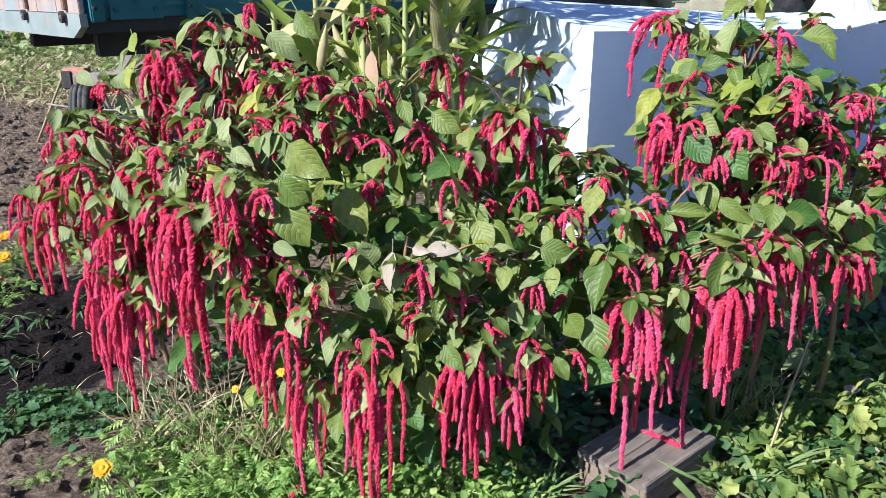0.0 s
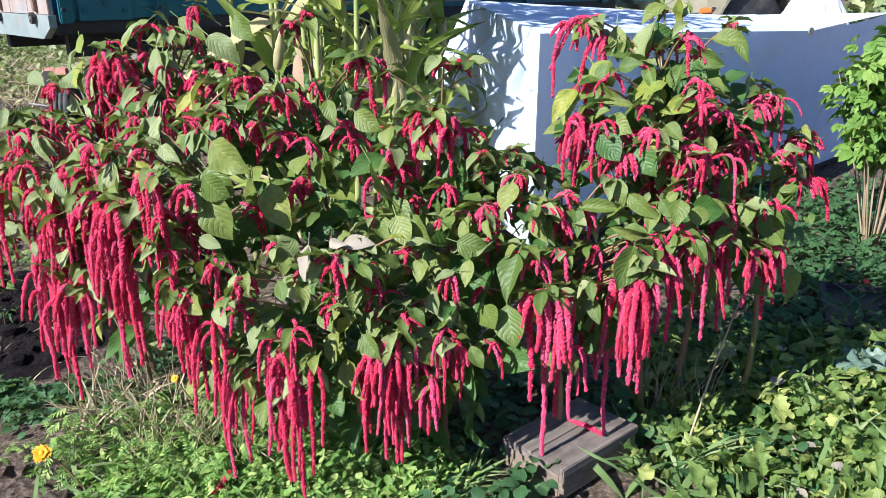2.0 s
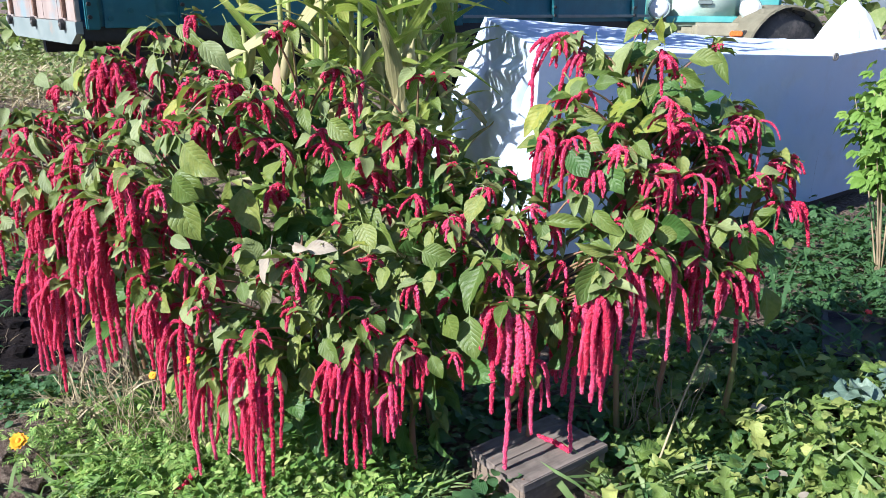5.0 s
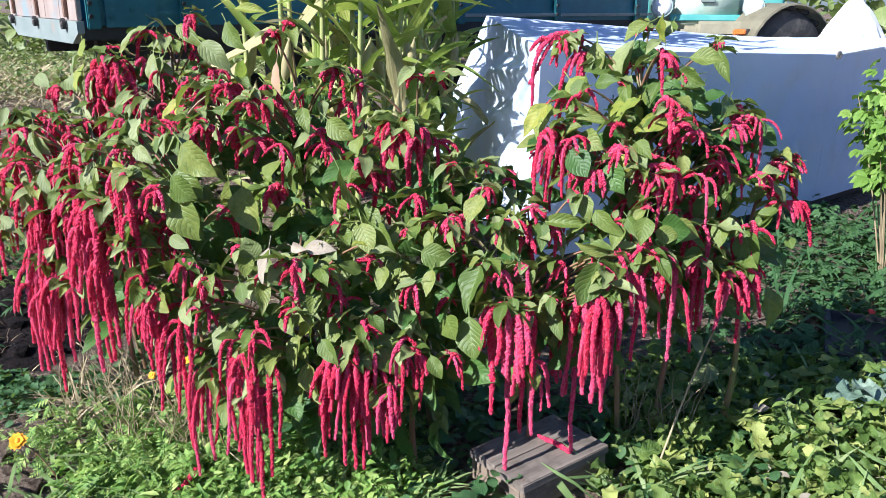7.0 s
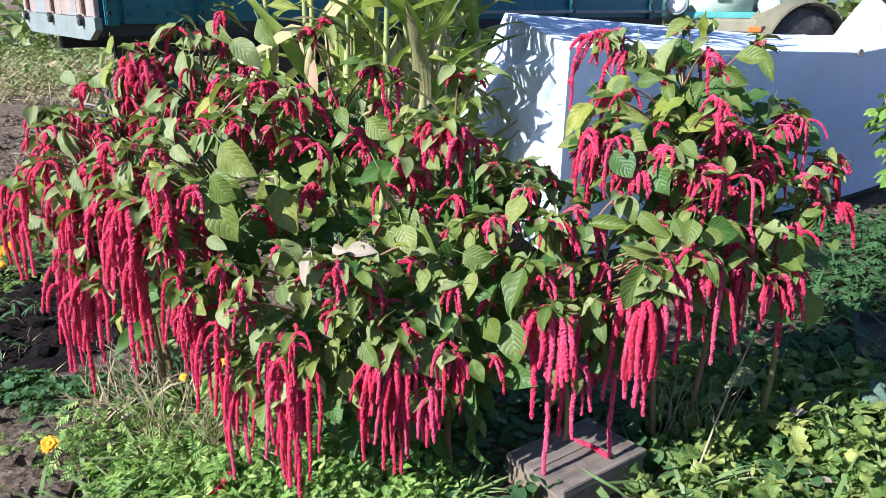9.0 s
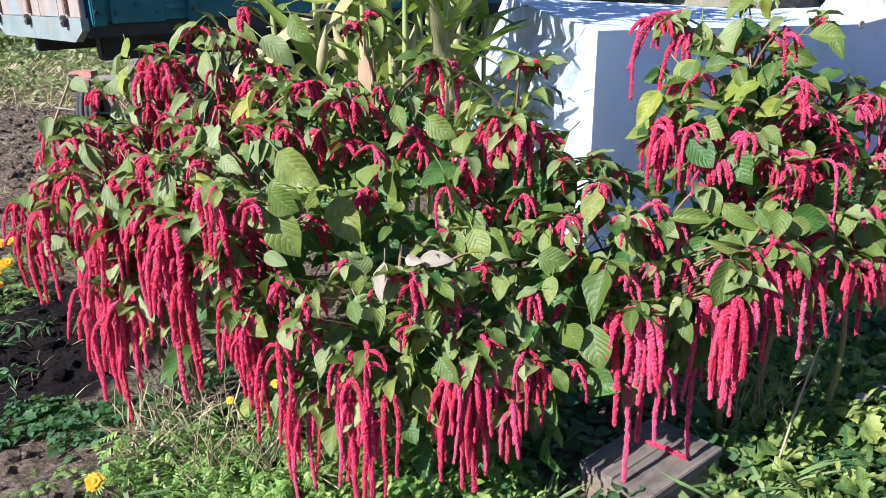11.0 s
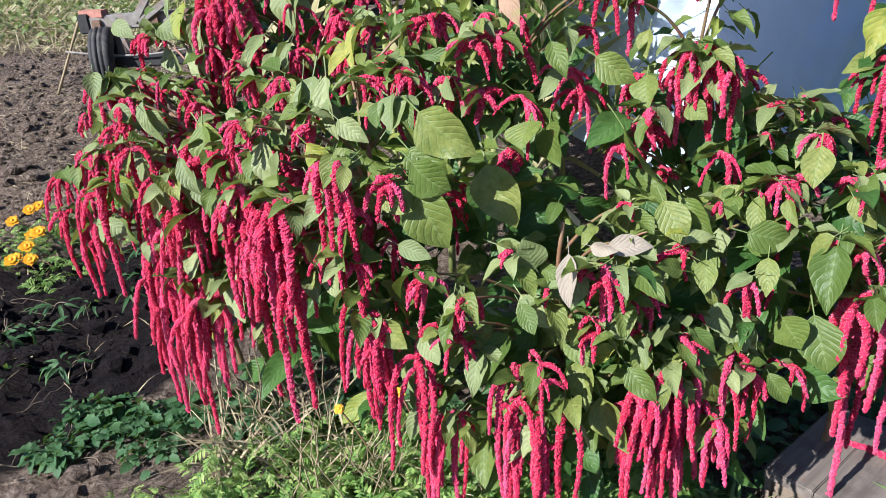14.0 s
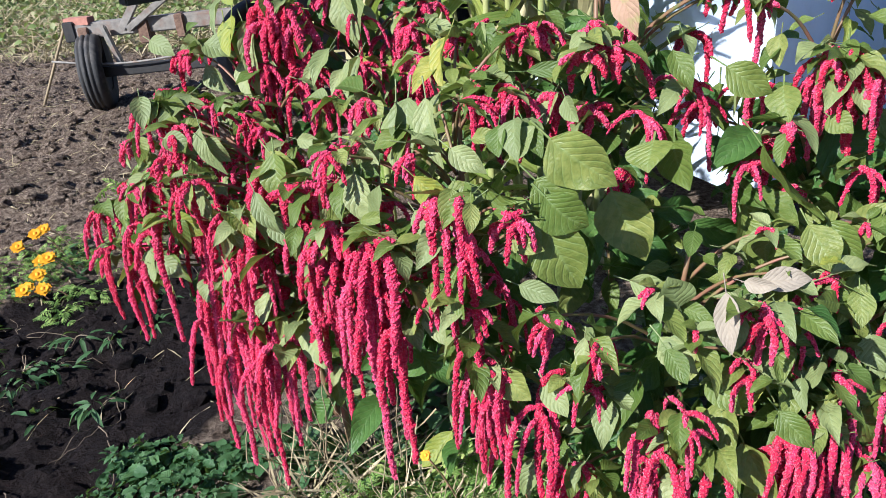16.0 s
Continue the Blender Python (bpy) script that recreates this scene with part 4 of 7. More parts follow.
def corn(x, y, h):
    t = thing("corn_plant", (x, y, 0.0), "tall corn plant with long arching leaves, some dried yellow", "corn", "corn plants")
    dx, dy = G.normal(0, 0.05, 2)
    pts = curve_pts((x, y, -0.03), (x + dx, y + dy, h), 0, 10)
    v, f = tube(pts, np.linspace(0.018, 0.008, 10), 8)
    attach("stalk", mesh_of("stalk", v, f, M["corn_stalk"]), t)
    for i in range(20):
        z = 0.25 + (h - 0.2) * i / 20
        q = pts[0] + (pts[-1] - pts[0]) * (z / h)
        az = (i % 2) * math.pi + x * 7 + G.normal(0, 0.5)
        steep = G.uniform(0.5, 2.6)
        dry = G.random() < (0.32 if z < 1.35 else 0.10)
        ms = CORN_DRY if dry else CORN_MESH
        way = (math.cos(az), math.sin(az), -0.4 if dry and G.random() < 0.4 else steep)
        size = G.uniform(0.42, 0.72)
        attach("leaf", ms[int(G.integers(6))], t, Matrix(place_leaf(q, way, size, G.normal(0, 0.35), (-math.cos(az) * 0.6, -math.sin(az) * 0.6, 1)).tolist()))
    for z in (0.95, 1.2):
        az = G.uniform(0, 6.28)
        q = Vector(pts[0] + (pts[-1] - pts[0]) * (z / h))
        cob = lathe([(0.006, 0), (0.024, 0.03), (0.028, 0.09), (0.022, 0.16), (0.008, 0.22), (0.001, 0.25)],
                    Matrix.Translation(q) @ Matrix.Rotation(az, 4, "Z") @ Matrix.Rotation(0.35, 4, "Y"), 10)
        part("husk", cob, M["corn_dry"], t, "pale papery corn husk", smooth=True)


# four beyond y 4.7 and the extra 0.5 m added to shade the cloth
for _x, _y, _h in ((-0.86, 4.35, 2.6), (-0.72, 3.95, 2.35), (-0.52, 4.45, 2.8), (-0.40, 4.05, 2.6), (-0.28, 4.40, 2.85), (-0.16, 3.90, 2.5),
                   (-0.06, 4.30, 2.8), (-0.98, 4.05, 2.3), (-0.30, 3.75, 2.4), (-0.04, 3.98, 2.5), (-0.62, 4.20, 2.6), (-0.22, 4.15, 2.7),
                   (-0.18, 5.05, 2.6), (-0.28, 5.25, 2.7), (-0.02, 4.75, 2.5), (-0.30, 4.85, 2.8), (-0.42, 4.65, 2.9), (-0.16, 4.62, 2.9), (-0.70, 4.60, 2.8), (-0.50, 3.80, 2.2)):
    corn(_x - 0.10, _y, _h + 0.5)

# ---- currant bush ----

CUR_MESH = [mesh_of("currant_leaf", *c[:2], M["currant"], c[2]) for c in PALM]


def currant(x, y, reach, low, high, count):
    t = thing("currant_bush", (x, y, 0.0), "young currant bush with light green lobed leaves", "bush")
    for k in range(count):
        az = 2.4 * k + G.normal(0, 0.3)
        out = reach * G.uniform(0.35, 1.0)
        tip = np.array((x + out * math.cos(az), y + out * math.sin(az), G.uniform(low, high) + 0.25 * (1 - out / reach)))
        pts = curve_pts((x + 0.03 * math.cos(az), y + 0.03 * math.sin(az), -0.02), tip, 0.06, 10)
        v, f = tube(pts, np.linspace(0.006, 0.002, 10), 6)
        attach("branch", mesh_of("branch", v, f, M["twig"]), t)
        for i in range(20):
            q = pts[int(G.integers(5, 10))] + G.normal(0, 0.03, 3)
            a2 = G.uniform(0, 6.28)
            way = (math.cos(a2), math.sin(a2), G.uniform(-0.9, 0.1))
            attach("leaf", CUR_MESH[int(G.integers(6))], t, Matrix(place_leaf(q + np.array(way) * 0.03, way, G.uniform(0.07, 0.12), G.normal(0, 0.45)).tolist()))


currant(2.54, 4.95, 0.44, 0.80, 1.25, 20)
currant(2.95, 4.75, 0.45, 0.85, 1.35, 12)


# ---- flowers ----
def petals(centre, up, r, count, layers, mat, parent, name="flower_head"):
    v, f, n = [], [], 0
    pet = leaf_shape(G, 0.5, 4, 2, 0.1, 0.1, 0.02, 0.4, 0.35)
    for l in range(layers):
        for k in range(count):
            a = 2 * math.pi * (k + 0.5 * l) / count + G.normal(0, 0.08)
            w = Vector((math.cos(a), math.sin(a), 0.15 + 0.35 * l))
            q = Vector(up).to_track_quat("Z", "Y")
            m = place_leaf(centre, q @ w, r * (1 - 0.22 * l) * G.uniform(0.85, 1.1), 0, up)
            v.append(pet[0] @ m[:3, :3].T + m[:3, 3])
            f += [tuple(i + n for i in p) for p in pet[1]]
            n += len(pet[0])
    return attach(name, mesh_of(name, np.concatenate(v), f, mat), parent)


def marigold(x, y, z, r, up, mat="petal", label="yellow marigold on a thin stem"):
    t = thing("marigold", (x, y, 0.0), label, "flower")
    pts = curve_pts((x + 0.10, y + 0.05, -0.01), (x, y, z), 0.03, 7)
    v, f = tube(pts, 0.0028, 5)
    attach("stem", mesh_of("stem", v, f, M["stem"]), t)
    petals((x, y, z), up, r, 13, 2, M[mat], t)
    bm = bmesh.new()
    bmesh.ops.create_uvsphere(bm, u_segments=10, v_segments=6, radius=r * 0.28)
    part("flower_centre", bm, M["petal_orange"], t, m=Matrix.Translation((x, y, z + 0.003)), smooth=True)
    return t


marigold(-0.98, 1.97, 0.17, 0.034, (0.1, -0.6, 0.8))
for _x, _y, _z in ((-3.08, 4.30, 0.12), (-3.12, 4.12, 0.10), (-3.05, 4.19, 0.14), (-2.85, 3.97, 0.10), (-2.77, 3.64, 0.09), (-2.75, 3.74, 0.12), (-2.69, 3.67, 0.08), (-2.80, 3.70, 0.07), (-2.92, 4.00, 0.07)):
    marigold(_x, _y, _z, 0.040, (0.2, -0.5, 0.8), "petal", "golden marigold at the edge of the plot")
for _x, _y, _z in ((-0.46, 2.2, 0.42), (-0.66, 2.28, 0.30)):
    marigold(_x, _y, _z, 0.016, (0.1, -0.7, 0.5), "petal_orange", "small orange flower among the dry stalks")
stuff("weeds", FEATHER, clumps(spots(70, -3.2, -2.35, 3.5, 4.4), 8, 0.08, (0.04, 0.08), 0.12), "weed", "feathery green growth round the marigolds", "weeds")


def planter():
    t = thing("planter_bed", (2.42, 3.78, 0.0), "low black-edged planter with red flowers", "planter")
    m = pose(2.42, 3.78, -0.02, 0, 0, -12)
    for sx, sy, px, py in ((0.95, 0.03, 0, -0.28), (0.95, 0.03, 0, 0.28), (0.03, 0.53, -0.46, 0), (0.03, 0.53, 0.46, 0)):
        part("edge_board", box((sx, sy, 0.09), (px, py, 0.05), bevel=0.004), M["black_plastic"], t, m=m)
    part("soil_fill", box((0.9, 0.53, 0.05), (0, 0, 0.045), bevel=0.01), M["black_plastic"], t, m=m)
    for k in range(7):
        x, y = 2.42 + G.uniform(-0.36, 0.36), 3.78 + G.uniform(-0.2, 0.2)
        z = G.uniform(0.12, 0.19)
        f = thing("red_flower", (x, y, 0.12), "small red flower in the planter", "flower", "red flowers in the planter")
        v, q = tube(curve_pts((x, y, 0.11), (x + 0.02, y, z), 0.01, 5), 0.002, 5)
        attach("stem", mesh_of("stem", v, q, M["stem"]), f)
        petals((x + 0.02, y, z), (0, -0.4, 0.9), 0.020, 8, 2, M["petal_red"], f)


planter()


# ---- dry stalks and long grass stems ----
def dry_stems(x, y, count, h, label):
    t = thing("dry_stalks", (x, y, 0.0), label, "dry stalks")
    for k in range(count):
        a = (x + G.normal(0, 0.10), y + G.normal(0, 0.05), -0.01)
        b = (a[0] + G.normal(0, 0.08), a[1] + G.normal(0, 0.06), h * G.uniform(0.5, 1.1))
        pts = curve_pts(a, b, 0, 7)
        pts[1:, :2] += np.cumsum(G.normal(0, 0.010, (6, 2)), axis=0)
        v, f = tube(pts, np.linspace(0.0026, 0.0010, 7), 5)
        attach("stalk", mesh_of("stalk", v, f, M["twig"]), t)


def roots(x, y, count):
    t = thing("dry_roots", (x, y, 0.0), "pale dry roots and vines lying on the dark soil", "roots")
    for k in range(count):
        q = np.array((x + G.normal(0, 0.35), y + G.normal(0, 0.28)))
        a = G.uniform(0, 6.28)
        pts = []
        for i in range(16):
            pts.append((q[0], q[1], ground_height(*q) + 0.012))
            a += G.normal(0, 0.35)
            q = q + 0.032 * np.array((math.cos(a), math.sin(a)))
        v, f = tube(np.array(pts), np.linspace(0.0026, 0.0010, 16), 5)
        attach("root", mesh_of("root", v, f, M["root"]), t)




def cabbage(x, y):
    """A loose head of broad bluish leaves."""
    t = thing("cabbage_plant", (x, y, 0.0), "low cabbage plant with broad bluish-grey leaves", "cabbage")
    v, f = tube(curve_pts((x, y, -0.01), (x, y, 0.12), 0.0, 5), 0.014, 7)
    attach("stem", mesh_of("stem", v, f, M["stem"]), t)
    for k in range(11):
        az = k * 2.4 + G.normal(0, 0.2)
        w = (math.cos(az), math.sin(az), G.uniform(0.0, 0.7))
        attach("leaf", CABBAGE[k % len(CABBAGE)], t, Matrix(place_leaf((x, y, 0.08 + 0.006 * k), w, G.uniform(0.09, 0.14), G.normal(0, 0.3)).tolist()))


CABBAGE = []
for _ in range(4):
    _c = leaf_shape(G, G.uniform(0.75, 0.95), 9, 5, 0.5, 0.4, 0.10, 0.7, 0.45, lobes=0.05)
    CABBAGE.append(mesh_of("cabbage_leaf", _c[0], _c[1], M["cabbage"], _c[2]))
for _x, _y in ((1.88, 3.10), (2.08, 3.22), (2.26, 3.12)):
    cabbage(_x, _y)
roots(-2.0, 2.75, 10)
roots(-2.5, 3.4, 9)
roots(-1.25, 1.95, 7)
dry_stems(-0.70, 2.26, 20, 0.34, "withered pale stalks at the foot of the plants")
dry_stems(-0.52, 2.22, 16, 0.30, "withered pale stalks at the foot of the plants")
dry_stems(-0.98, 2.50, 18, 0.42, "withered pale stalks under the hanging tassels")
dry_stems(1.12, 2.80, 22, 0.34, "dry cut stubble beside the bench")
_t = thing("grass_stem", (1.10, 2.46, 0.0), "long pale grass stem leaning over the strawberry bed", "grass stem")
_v, _f = tube(curve_pts((1.10, 2.46, 0.0), (1.33, 2.72, 0.64), 0.05, 10), np.linspace(0.0042, 0.0028, 10), 5)
attach("stem", mesh_of("stem", _v, _f, M["straw"]), _t)
_v, _f = tube(curve_pts((1.29, 2.675, 0.56), (1.338, 2.73, 0.665), 0.0, 8), np.linspace(0.0050, 0.0035, 8), 6)
attach("seed_head", mesh_of("seed_head", _v, _f, M["straw"]), _t)

# ---- the amaranth bed ----
RNG = np.random.default_rng(7)
LEAF_FORMS = [leaf_shape(RNG, RNG.uniform(0.44, 0.60), 9, 4, RNG.uniform(0.15, 0.7), RNG.uniform(0.05, 0.55),
                         RNG.uniform(0.018, 0.045), RNG.uniform(0.72, 0.95), RNG.uniform(0.95, 1.25), 0.32) for _ in range(16)]
LEAF_MESH = {}
for _k in ("leaf", "leaf_deep_shade", "leaf_grey", "leaf_yellow", "leaf_dry", "leaf_blush"):
    LEAF_MESH[_k] = [mesh_of("leaf_form", *_f[:2], M[_k], _f[2]) for _f in LEAF_FORMS]

PLANTS = {}
SPOTS = {}      # per plant: tips that a branch must reach


def amaranth(key, x, y, top, lean=(0.0, 0.0), label=""):
    """A plant at (x, y): a ridged stem that leans, to a height of top."""
    p = thing("amaranth_plant", (x, y, 0.0), label or "tall amaranth with drooping crimson tassels and broad green leaves",
              "amaranth", "amaranth plants in the bed")
    PLANTS[key] = (p, np.array((x, y, 0.0)), np.array((x + lean[0], y + lean[1], top)))
    SPOTS[key] = []
    a, b = PLANTS[key][1], PLANTS[key][2]
    pts = curve_pts(a - (0, 0, 0.04), b, 0, 14)
    pts[:, 0] += 0.015 * np.sin(np.linspace(0, 7, 14) + x * 9)
    pts[:, 1] += 0.015 * np.sin(np.linspace(1, 8, 14) + y * 7)
    v, f = tube(pts, np.linspace(0.013, 0.005, 14), 8)
    attach("stem", mesh_of("stem", v, f, M["stem"]), p, label="ridged green stem flushed with pink")
    return p


def on_stem(key, z):
    _, a, b = PLANTS[key]
    return a + (b - a) * min(max(z / b[2], 0.0), 0.97)


def branch(key, tip):
    """A side branch from the stem out to tip."""
    tip = np.asarray(tip, float)
    p, a, b = PLANTS[key]
    reach = np.linalg.norm((tip - on_stem(key, tip[2]))[:2])
    root = on_stem(key, max(tip[2] - 0.06 - 0.55 * reach, 0.12))
    pts = curve_pts(root, tip, 0.10 * reach + 0.01, 8)
    v, f = tube(pts, np.linspace(0.0048, 0.0028, 8), 5)
    attach("branch", mesh_of("branch", v, f, M["stem"]), p)
    SPOTS[key].append(pts)
    return pts


def put_leaf(key, base, way, size, spin=0.0, look_kind="leaf", up=(0, 0, 1), form=None):
    p = PLANTS[key][0]
    k = int(RNG.integers(len(LEAF_FORMS))) if form is None else form
    m = Matrix(place_leaf(base, way, size, spin, up).tolist())
    return attach("leaf", LEAF_MESH[look_kind][k], p, m)


def strand(key, p, r, floor):
    """One drooping tassel along p, knobbly, thick above and blunt at its tip."""
    p = np.array(p)
    low = p[:, 2] < floor
    if low.any():
        p[low, 2] = floor + 0.004 * RNG.random(low.sum())
        k = np.cumsum(low)[low]
        p[low, 0] -= 0.006 * k
        p[low, 1] += 0.002 * k
    n = len(p)
    u = np.linspace(0, 1, n)
    rad = 0.95 * r * (0.62 + 0.38 * np.minimum(u * 5, 1)) * (1.08 - 0.50 * u)
    rad = rad * (1 + 0.10 * np.sin(u * n * 0.55 + RNG.random() * 6))
    rad[-1] *= 0.15
    rad[0] *= 0.2
    rad[-2] *= 0.75
    seg = 8
    a, b = frames_along(p)
    ang = (np.arange(seg) * 2 * np.pi / seg)[None] + (np.arange(n) * np.pi / seg)[:, None]
    rr = rad[:, None] * (0.76 + 0.46 * RNG.random((n, seg)) + 0.38 * (RNG.random((n, seg)) > 0.94))
    v = p[:, None] + rr[..., None] * (np.cos(ang)[..., None] * a[:, None] + np.sin(ang)[..., None] * b[:, None])
    v += RNG.normal(0, 0.0006, v.shape)
    i, k = np.meshgrid(np.arange(n - 1), np.arange(seg), indexing="ij")
    q = np.stack((i * seg + k, i * seg + (k + 1) % seg, (i + 1) * seg + (k + 1) % seg, (i + 1) * seg + k), -1).reshape(-1, 4)
    attach("tassel", quad_mesh("tassel", v.reshape(-1, 3), q, M["tassel"], False), PLANTS[key][0])


def fall(start, way, length, bend, drift=(0, 0), step=0.0034):
    """A path that leaves start along way and bends down under its weight."""
    n = max(int(length / step), 6)
    d = np.asarray(way, float)
    d = d / np.linalg.norm(d)
    q = np.array(start, float)
    out = []
    ph = RNG.random(2) * 6.28
    for i in range(n):
        s = i * length / n
        e = math.exp(-s / bend)
        g = d * e + np.array((drift[0], drift[1], -1.0)) * (1 - e)
        g[0] += 0.07 * math.sin(s * 26 + ph[0])
        g[1] += 0.07 * math.sin(s * 23 + ph[1])
        g /= np.linalg.norm(g)
        out.append(q.copy())
        q = q + g * (length / n)
    return np.array(out)


def tassels(key, top, foot, count=1, r=0.010, spray=0.5, floor=0.03, leaves=None):
    """A hanging panicle: a leading tassel from top down to foot and count - 1 shorter ones that leave it near its head."""
    top, foot = np.asarray(top, float), np.asarray(foot, float)
    branch(key, top)
    drop = top[2] - foot[2]
    side = foot[:2] - top[:2]
    flat = np.linalg.norm(side)
    if flat > 0.03:
        way = np.array((*(side / flat), 0.35))
        bend = min(flat * 0.9, 0.25)
        lead = fall(top, way, drop + flat * 0.7, bend)
        u = np.linspace(0, 1, len(lead))[:, None]
        lead[:, :2] += (foot[:2] - lead[-1, :2]) * u
        lead[:, 2:] += (foot[2] - lead[-1, 2]) * u
    else:
        lead = fall(top, (RNG.uniform(-1, 1), RNG.uniform(-1, 0.3), 0.5), drop, 0.02)
        u = np.linspace(0, 1, len(lead))[:, None]
        lead += (foot - lead[-1]) * u
    strand(key, lead, r, floor)
    n = len(lead)
    for i in range(int(round(count * (1.25 if drop > 0.3 else 1.6)))):
        j = int(n * RNG.uniform(0.0, 0.34) ** 1.1)
        az = RNG.uniform(0, 2 * math.pi)
        lean = np.array((math.cos(az), math.sin(az) - 0.35, RNG.uniform(-0.2, 0.6)))
        length = max((n - j) / n * drop * RNG.uniform(0.40, 0.95), min(0.085, drop) * RNG.uniform(0.6, 1.1))
        q = fall(lead[j], lean, length, (RNG.uniform(0.018, 0.05) * (0.4 + spray) + 0.012) * (0.82 if drop > 0.3 else 1.0), side / drop * 0.8 if drop > 0.25 else (0, 0))
        strand(key, q, r * RNG.uniform(0.72, 0.98), floor)
    for i in range(4 + count // 2 if leaves is None else leaves):
        az = RNG.uniform(0, 2 * math.pi)
        w = (math.cos(az), math.sin(az), RNG.uniform(-0.8, 0.4))
        put_leaf(key, top + RNG.normal(0, 0.012, 3) + (0, 0, 0.005), w, RNG.uniform(0.05, 0.10), RNG.uniform(-0.5, 0.5),
                 "leaf_grey" if RNG.random() < 0.3 else "leaf")


def hero(key, base, tip, wide, face=(-0.45, -0.75, 0.5), look_kind="leaf"):
    """A broad leaf from base to tip that turns its face the given way."""
    base, tip = np.asarray(base, float), np.asarray(tip, float)
    length = np.linalg.norm(tip - base)
    k = int(RNG.integers(len(LEAF_FORMS)))
    form_w = np.ptp(LEAF_FORMS[k][0][:, 0])
    face = np.asarray(face) + RNG.normal(0, 0.28, 3)
    put_leaf(key, base, tip - base, (wide / form_w, length, length * 0.8), 0.0, look_kind, face, k)


def clothe(key, count, low=0.22, size=(0.07, 0.15), warm=0.04):
    """Leaves up the stem and along the branches."""
    p, a, b = PLANTS[key]
    for i in range(count):
        if SPOTS[key] and RNG.random() < 0.62:
            pts = SPOTS[key][int(RNG.integers(len(SPOTS[key])))]
            q = pts[int(RNG.integers(2, len(pts)))] + RNG.normal(0, 0.012, 3)
        else:
            q = on_stem(key, RNG.uniform(low, b[2]))
        az = i * 2.4 + RNG.uniform(-0.5, 0.5)
        h = q[2] / b[2]
        s = size[1] + (size[0] - size[1]) * min(max(h, 0), 1) + RNG.normal(0, 0.012)
        way = np.array((math.cos(az), math.sin(az), RNG.uniform(-1.1, 0.25)))
        off = RNG.uniform(0.02, 0.10) * way + np.array((0.0, RNG.uniform(-0.01, 0.09), 0.0))
        kind = RNG.random()
        put_leaf(key, q + off, way, max(s, 0.045), RNG.uniform(-0.7, 0.7),
                 "leaf_yellow" if kind < warm else "leaf_grey" if kind < 0.2 + warm else "leaf_deep_shade" if kind < 0.5 else "leaf")


amaranth("A", -1.28, 2.92, 1.00, (-0.05, -0.05))
amaranth("B", -0.92, 2.98, 1.42, (0.08, -0.05))
amaranth("C", -0.95, 2.62, 1.02, (-0.05, -0.10))
amaranth("D", -0.55, 2.48, 1.20, (0.02, -0.12))
amaranth("E", -0.18, 2.72, 1.34, (-0.02, -0.10))
amaranth("F", -0.05, 2.42, 0.88, (0.0, -0.18))
amaranth("G", 0.28, 2.62, 1.22, (-0.02, -0.12))
amaranth("H", 0.30, 2.36, 0.72, (0.0, -0.12))
amaranth("I", 0.66, 2.50, 0.84, (0.0, -0.12))
amaranth("J", 0.98, 2.72, 1.38, (-0.02, -0.02))
amaranth("L", 1.14, 2.86, 1.22, (0.02, -0.03))
amaranth("N", -1.08, 2.84, 1.12, (-0.04, -0.06))
amaranth("K", 1.36, 2.86, 1.04, (0.03, -0.05))

# tassels: head, foot, how many, thickness
tassels("A", (-1.543, 2.619, 0.866), (-1.609, 2.608, 0.669), 5, 0.0088)
tassels("A", (-1.534, 2.574, 0.772), (-1.566, 2.569, 0.543), 2, 0.0098)
tassels("A", (-1.365, 2.555, 0.950), (-1.440, 2.542, 0.759), 5, 0.0088)
tassels("A", (-1.415, 2.513, 0.747), (-1.470, 2.504, 0.510), 3, 0.0098)
tassels("A", (-1.388, 2.509, 0.731), (-1.410, 2.506, 0.642), 3, 0.0088)
tassels("A", (-1.314, 2.853, 1.080), (-1.370, 2.844, 0.918), 4, 0.0088)
tassels("A", (-1.406, 2.871, 1.131), (-1.489, 2.857, 1.046), 4, 0.0088)
tassels("A", (-1.441, 2.643, 1.051), (-1.481, 2.636, 0.982), 3, 0.0088)
tassels("A", (-1.433, 2.565, 0.957), (-1.452, 2.562, 0.869), 3, 0.0078)
tassels("B", (-0.639, 2.710, 1.293), (-0.679, 2.701, 1.189), 6, 0.0098)
tassels("B", (-0.742, 2.910, 1.520), (-0.766, 2.905, 1.331), 4, 0.0088)
tassels("B", (-0.866, 2.816, 1.462), (-0.932, 2.801, 1.335), 2, 0.0098)
tassels("B", (-0.826, 2.834, 1.447), (-0.838, 2.832, 1.384), 2, 0.0088)
tassels("B", (-1.035, 2.763, 1.367), (-1.064, 2.759, 1.132), 7, 0.0118)
tassels("B", (-0.985, 2.764, 1.349), (-1.001, 2.762, 1.127), 6, 0.0127)
tassels("B", (-0.956, 2.771, 1.310), (-0.944, 2.773, 1.133), 4, 0.0127)
tassels("B", (-0.698, 2.819, 1.321), (-0.718, 2.816, 1.017), 5, 0.0127)
tassels("B", (-0.610, 2.709, 1.275), (-0.609, 2.709, 1.219), 5, 0.0088)
tassels("C", (-1.012, 2.257, 0.977), (-1.041, 2.251, 0.652), 3, 0.0098)
tassels("C", (-1.209, 2.487, 1.126), (-1.239, 2.480, 1.000), 4, 0.0088)
tassels("C", (-1.146, 2.361, 1.028), (-1.141, 2.362, 0.863), 4, 0.0088)
tassels("C", (-1.232, 2.362, 0.941), (-1.273, 2.353, 0.598), 2, 0.0098)
tassels("C", (-0.940, 2.366, 1.057), (-0.982, 2.356, 0.813), 5, 0.0108)
